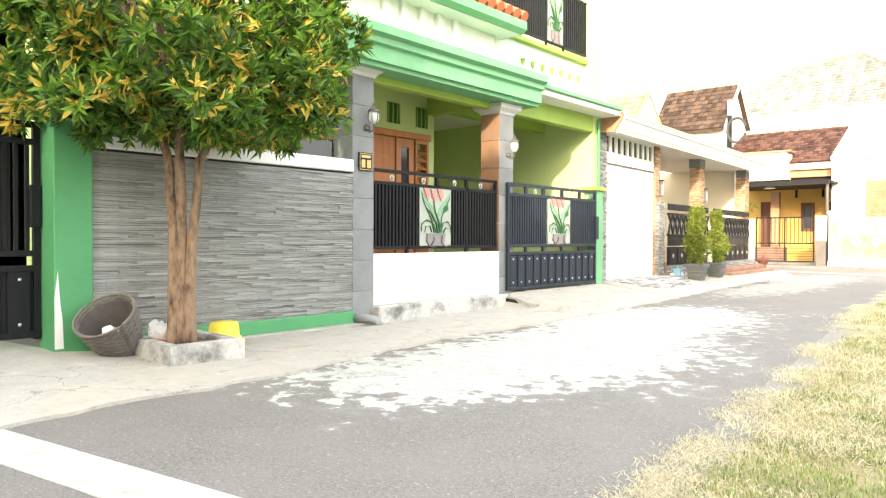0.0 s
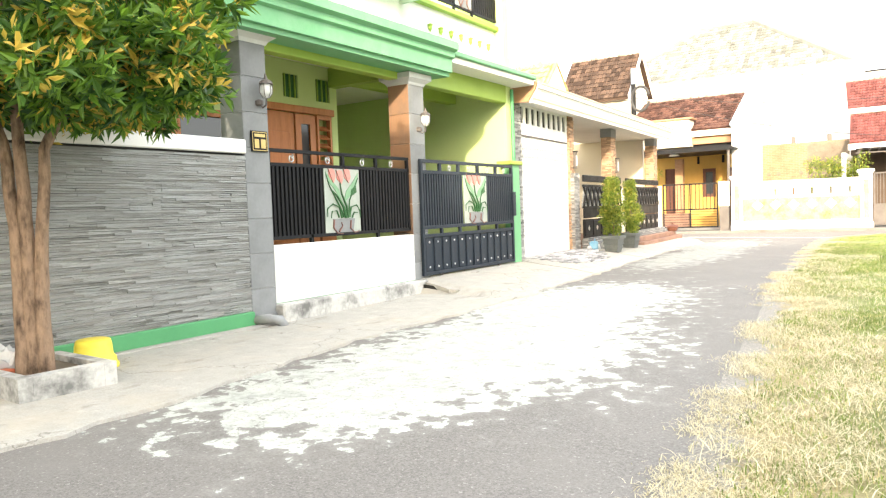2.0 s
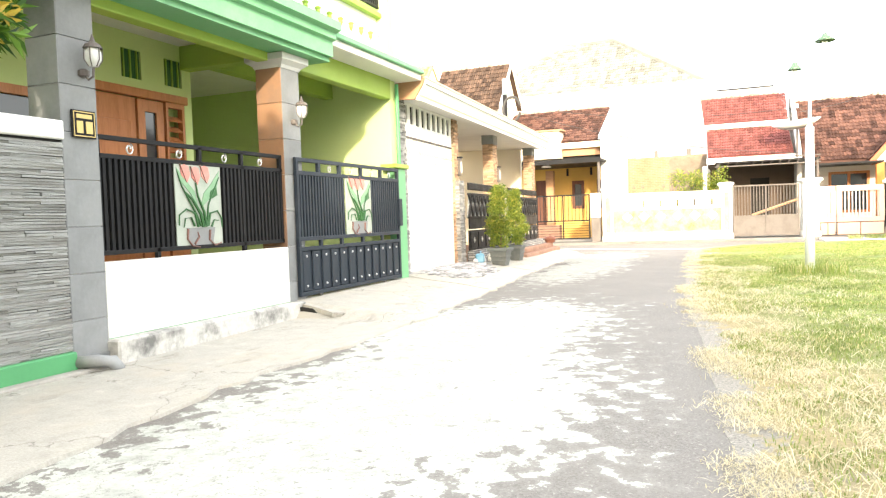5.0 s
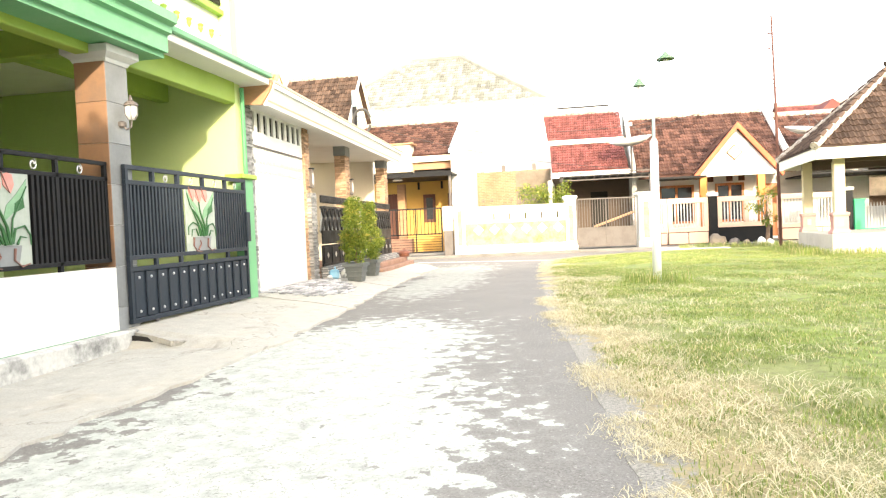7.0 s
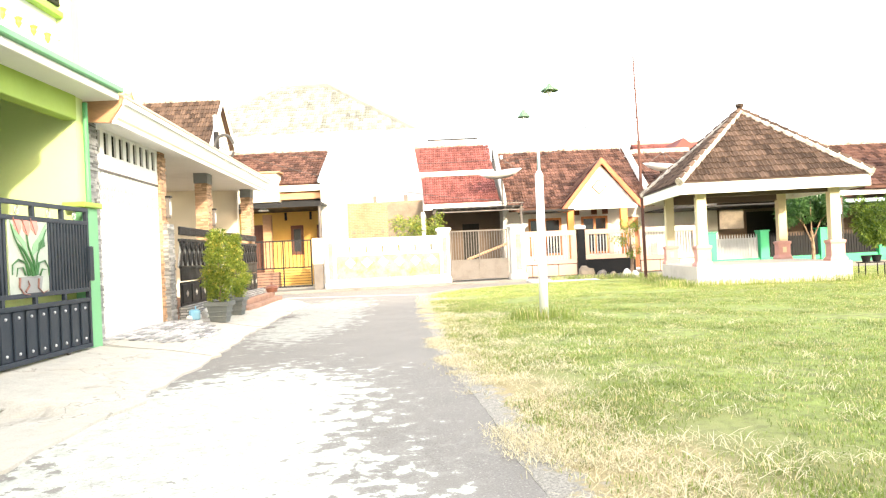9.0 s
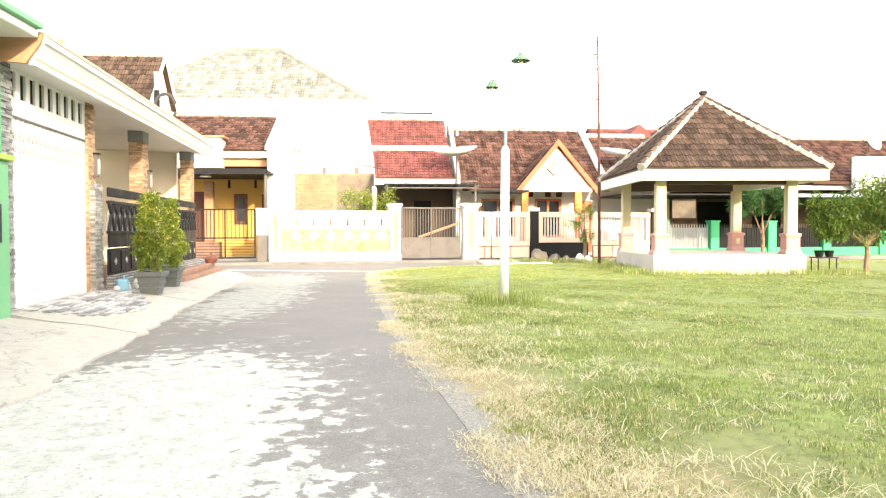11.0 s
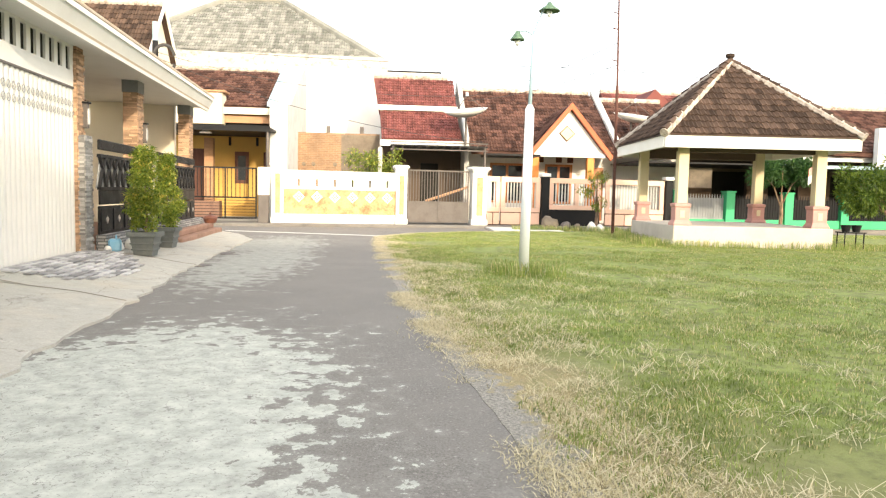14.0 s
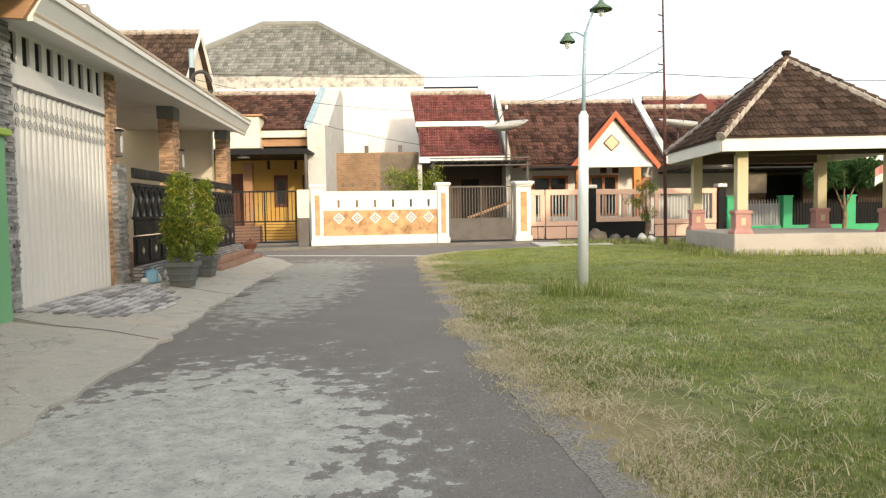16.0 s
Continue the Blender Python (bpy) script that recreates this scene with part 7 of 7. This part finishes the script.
for x, z, r in ((0.27, 3.99, 0.16), (-0.2, 3.55, 0.11)):
    part("shade", lathe(bmesh.new(), [(0.03, 0.1), (0.05, 0.06), (r, -0.02), (r * 0.98, -0.035), (0.04, 0.03)], 16, (x, 0, z)), M_SHADE, sp, "green enamel shade", True)
    part("bulb", lathe(bmesh.new(), [(0.02, 0.0), (0.045, -0.04), (0.03, -0.1), (0.01, -0.12)], 10, (x, 0, z)), M_LAMP, sp)
rp = thing("rusty_pole", "thin tall rusty iron pole", "pole", pose(7.02, 22.4, 0.03))
part("lower", tube(bmesh.new(), [(0, 0, 0), (-0.04, 0, 4.8)], 0.055, 0.05, 10), M_RUST, rp)
part("upper", tube(bmesh.new(), [(-0.04, 0, 4.8), (-0.1, 0, 7.7)], 0.036, 0.028, 8), M_RUST, rp)
for z in (5.6, 6.6, 7.1):
    part("bracket", tube(bmesh.new(), [(-0.09, 0, z), (-0.25, 0, z + 0.03)], 0.02, None, 5), M_RUST, rp)


def cable(a, b, sag, r=0.011):
    a, b = Vector(a), Vector(b)
    pts = [a.lerp(b, i / 16) - Vector((0, 0, sag * (1 - (i / 8 - 1) ** 2))) for i in range(17)]
    ob = part("overhead_cable", tube(bmesh.new(), pts, r, None, 5), M_CABLE)
    tagged(ob, "thin black overhead cable", "cable", "overhead cables")


cable((-9.15, 27.5, 6.5), (6.95, 22.4, 5.4), 0.15)
cable((-9.15, 27.5, 6.3), (2.8, 28.6, 5.2), 0.5)
cable((-9.15, 27.5, 6.1), (3.2, 26.6, 3.2), 0.5)
cable((6.95, 22.4, 5.35), (30, 30, 6.9), 0.4)
cable((2.4, 28.6, 5.1), (6.93, 22.4, 6.2), 0.25)
cable((2.8, 28.6, 5.0), (6.95, 22.4, 5.5), 0.2)

# ---------- trees and shrubs on the far right ----------
def leafy_tree(name, x, y, z, trunk_h, blobs, count, size, material, seed, label):
    t = thing(name, label, "tree", pose(x, y, z))
    rnd = random.Random(seed)
    bm = tube(bmesh.new(), [(0, 0, -0.02), (0.05, 0.02, trunk_h * 0.5), (0, 0, trunk_h)], 0.08, 0.05, 8)
    cl = []
    for bx, by, bz, br, n in blobs:
        for _ in range(n):
            d = Vector((rnd.gauss(0, 1), rnd.gauss(0, 1), rnd.gauss(0, .7))).normalized() * br * rnd.uniform(0.5, 1)
            cl.append(((bx + d.x, by + d.y, bz + d.z * 0.7), br * 0.38))
        tube(bm, [(0, 0, trunk_h * 0.7), (bx * 0.5, by * 0.5, (trunk_h + bz) / 2), (bx, by, bz)], 0.035, 0.012, 6)
    part("trunk", bm, M_BARK, t)
    vs, fs = leaves(rnd, cl, count, size)
    raw("crown", vs, fs, material, t)


leafy_tree("ornamental_tree", 13.0, 17.3, 0.0, 1.1, [(0, 0, 2.05, 0.8, 16), (-0.95, 0, 1.75, 0.65, 14), (0.9, 0, 1.7, 0.8, 14), (-0.3, 0.3, 1.45, 0.75, 14), (-1.15, -0.1, 1.35, 0.45, 10), (0.6, -.2, 2.5, .5, 10), (0.5, 0, 1.3, 0.6, 10), (-0.95, 0, 1.1, 0.4, 8), (1.3, 0.1, 2.1, 0.8, 14), (1.2, 0, 1.4, 0.7, 12)], 20000, 0.11, M_LEAF4, 31,
           "low spreading ornamental tree with layered dense green foliage")
leafy_tree("fruit_tree", 13.85, 24.4, 0.05, 1.4, [(0, 0, 2.5, 0.8, 14), (-0.6, 0, 2.0, 0.6, 10), (0.7, 0, 2.1, 0.6, 10)], 4200, 0.2, M_LEAF3, 32, "young fruit tree with broad green leaves")
leafy_tree("climbing_shrub", 7.3, 25.3, 0.05, 1.2, [(0, 0, 1.9, 0.4, 10), (-0.3, 0, 1.4, 0.35, 8), (0.1, 0, 0.9, 0.3, 6)], 1100, 0.1, M_LEAF2, 33, "thin straggling shrub before the peach fence")
flag = thing("flag", "small red and white cloth flag on a short stick", "flag", pose(13.2, 21.2, 0.0))
part("stick", tube(bmesh.new(), [(0, 0, 0), (0.05, 0, 2.5)], 0.015), M_GREYSTEEL, flag)
for z, mt in ((2.2, M_PETAL), (1.95, M_WHITE)):
    bm = bmesh.new()
    box(bm, -0.32, 0.04, -0.006, 0.006, z, z + 0.25)
    bmesh.ops.subdivide_edges(bm, edges=bm.edges, cuts=4, use_grid_fill=True)
    for v in bm.verts:
        v.co.y += 0.03 * math.sin(v.co.x * 22)
        v.co.z += 0.6 * v.co.x
    part("stripe", bm, mt, flag)
for x, y, s, mt in ((5.4, 24.55, 0.3, M_CEMENT), (5.95, 24.5, 0.2, M_GREYSTEEL), (6.4, 24.6, 0.15, M_CEMENT), (6.9, 24.45, 0.18, M_CAPSTONE), (7.15, 24.2, 0.15, M_CAPSTONE)):
    r = thing("garden_stone", "rough grey stone at the lawn's edge", "stone", pose(x, y, 0.0), "garden stones")
    bm = bmesh.new()
    bmesh.ops.create_icosphere(bm, subdivisions=2, radius=s, matrix=Matrix.Translation((0, 0, s * 0.7)))
    for v in bm.verts:
        v.co *= 1 + 0.3 * noise.noise(v.co * 5 + Vector((x, y, 0)))
        v.co.z = max(0, v.co.z)
    part("stone", bm, mt, r)

# ---------- cream gable; unseen houses added behind the camera, which shade the street ---
sg = thing("cream_gable_house", "cream gable with pale tile roof behind the garage", "house", pose(0, 0, 0))
slope_roof(sg, -12.0, -8.55, 16.2, 4.5, 17.9, 6.2, M_MARBLE)
part("gable_wall", prism(bmesh.new(), [(16.3, 0.1), (19.5, 0.1), (19.5, 4.5), (17.9, 6.15), (16.3, 4.5)], "x", -8.75, -8.6), M_CREAM, sg, "cream gable wall")

# Both houses are unseen, added and sized to block the low sun.
back = thing("opposite_house", "unseen plain cream house added to shade the street", "house", pose(0, 0, 0))
part("wall", box(bmesh.new(), -16, 4, -20, -14, 0, 5.4), M_CREAM, back)
part("roof", prism(bmesh.new(), [(-20.5, 5.4), (-13.6, 5.4), (-17, 7.0)], "x", -16.4, 4.3), M_ROOF_BROWN, back)
back2 = thing("opposite_house", "unseen plain white two-storey house added to shade the lawn", "house", pose(0, 0, 0))
part("wall", box(bmesh.new(), 5, 36, -22, -14, 0, 7.4), M_WHITE, back2)
part("roof", prism(bmesh.new(), [(-22.5, 7.4), (-13.6, 7.4), (-18, 9.6)], "x", 4.7, 36.4), M_ROOF_BROWN, back2)


# ---------- grass ----------
def blades(name, spots, per, height, width, material, label, seed, flat=0.6):
    rnd = np.random.RandomState(seed)
    n = len(spots) * per
    base = np.repeat(np.array(spots), per, axis=0)
    off = rnd.normal(0, 0.06, (n, 2))
    a = rnd.uniform(0, 2 * np.pi, n)
    h = height * rnd.uniform(0.5, 1.3, n)
    lean = h * rnd.uniform(0.1, flat * 2, n)
    p = base.copy()
    p[:, :2] += off
    side = np.stack([-np.sin(a), np.cos(a)], 1) * (width * rnd.uniform(0.6, 1.3, n))[:, None]
    v = np.zeros((n, 5, 3))
    for k, (w, f, up) in enumerate(((1, 0, 0), (-1, 0, 0), (0.8, 0.4, 0.62), (-0.8, 0.4, 0.62), (0, 1, 0.85))):
        v[:, k] = p
        v[:, k, :2] += side * w
        v[:, k, 0] += np.cos(a) * lean * f
        v[:, k, 1] += np.sin(a) * lean * f
        v[:, k, 2] += h * up
    faces = []
    for i in range(n):
        k = 5 * i
        faces += [(k, k + 1, k + 3, k + 2), (k + 2, k + 3, k + 4)]
    ob = raw(name, [tuple(q) for q in v.reshape(-1, 3)], faces, material)
    return tagged(ob, label, "grass", kind="stuff")


rnd = random.Random(77)
green, straw, tall = [], [], []
while len(green) < 34000:
    y = -3 + 27 * rnd.random() ** 1.25
    x = right_edge(y) + 0.25 + rnd.random() ** 1.3 * 14
    dist = x - right_edge(y)
    reach = dry_width(y)
    if dist < reach and rnd.random() > dist / reach:
        continue
    if noise.noise((x * 0.8, y * 0.8, 3)) + 0.45 < rnd.random() * 0.8:
        continue
    green.append((x, y, turf_z(x, y)))
while len(straw) < 7000:
    y = -5 + 28 * rnd.random()
    x = right_edge(y) - 0.04 + abs(rnd.gauss(0, 0.48 * dry_width(y)))
    if noise.noise((x * 1.6, y * 1.6, 8)) < rnd.uniform(-0.2, 0.22):
        continue
    straw.append((x, y, turf_z(x, y) if x > right_edge(y) else ground_z(y)))
for x in np.arange(6.2, 12.5, 0.05):
    if rnd.random() < 0.8:
        tall.append((float(x), 17.0 - 0.08 * (float(x) - 6.8) + rnd.uniform(-0.35, 0.0), 0.03))
for y in np.arange(16.8, 21, 0.04):
    tall.append((6.75 + 0.08 * (float(y) - 17) - abs(rnd.gauss(0, 0.35)), float(y), 0.03))
for _ in range(50):
    tall.append((1.73 + rnd.gauss(0, 0.3), 10.12 + rnd.gauss(0, 0.3), 0.03))
for k in range(150):
    y = 24.0 + rnd.uniform(-0.4, 0.2)
    tall.append((rnd.uniform(4, 9), y, 0.02))
blades("lawn_grass", green, 15, 0.036, 0.0026, M_GRASS, "short green grass with some dry blades", 1)
blades("dry_grass", straw, 15, 0.019, 0.0022, M_STRAW, "dry straw-coloured grass along the street", 2, 2.0)
blades("tall_grass", tall, 14, 0.22, 0.005, M_GRASS, "taller green grass tufts at posts and walls", 3, 0.3)
clumps2 = []
for k in range(320):
    y = -1.5 + 13 * rnd.random() ** 1.2
    x = right_edge(y) + 0.15 + (abs(rnd.gauss(0, 0.7)) if k % 2 else abs(rnd.gauss(0, 2.8)))
    turn = rnd.uniform(0, 3.1)
    for _ in range(rnd.randrange(4, 12)):
        q = rnd.gauss(0, 0.17)
        clumps2.append((x + q * math.cos(turn) + rnd.gauss(0, 0.04), y + q * math.sin(turn) + rnd.gauss(0, 0.04), turf_z(x, y) + 0.012))
blades("straw_tufts", clumps2, 5, 0.05, 0.0027, M_STRAW, "tufts of long dry grass in the lawn", 4, 1.9)

# ---------- slate pieces ----------
rnd = random.Random(9)
stones = {}
for k in range(8):
    l = 0.26 + 0.09 * k
    stones[k] = (l, None)
z, count = 0.16, 0
while z < 1.945:
    h = 0.0238
    y = -2.7
    while y < 0.6 - 1e-3:
        k = rnd.randrange(8)
        l = min(stones[k][0], 0.615 - y)
        if 0.615 - y - l < 0.12:
            l = 0.615 - y
        key = round(l, 3)
        if key not in stones:
            bm = box(bmesh.new(), 0, 0.06, 0.001, l - 0.001, 0.0012, h - 0.0016)
            for v in bm.verts:
                if v.co.x > 0.03:
                    v.co.z += rnd.uniform(-0.004, 0.003)
                    v.co.x += rnd.uniform(-0.008, 0.008)
            me = bpy.data.meshes.new("stone")
            bm.to_mesh(me)
            bm.free()
            me.materials.append(M_SLATE)
            stones[key] = me
        piece("stone", stones[key], slate, pose(X0 - 0.055 + rnd.uniform(-0.009, 0.007), y, z))
        count += 1
        y += l
    z += h
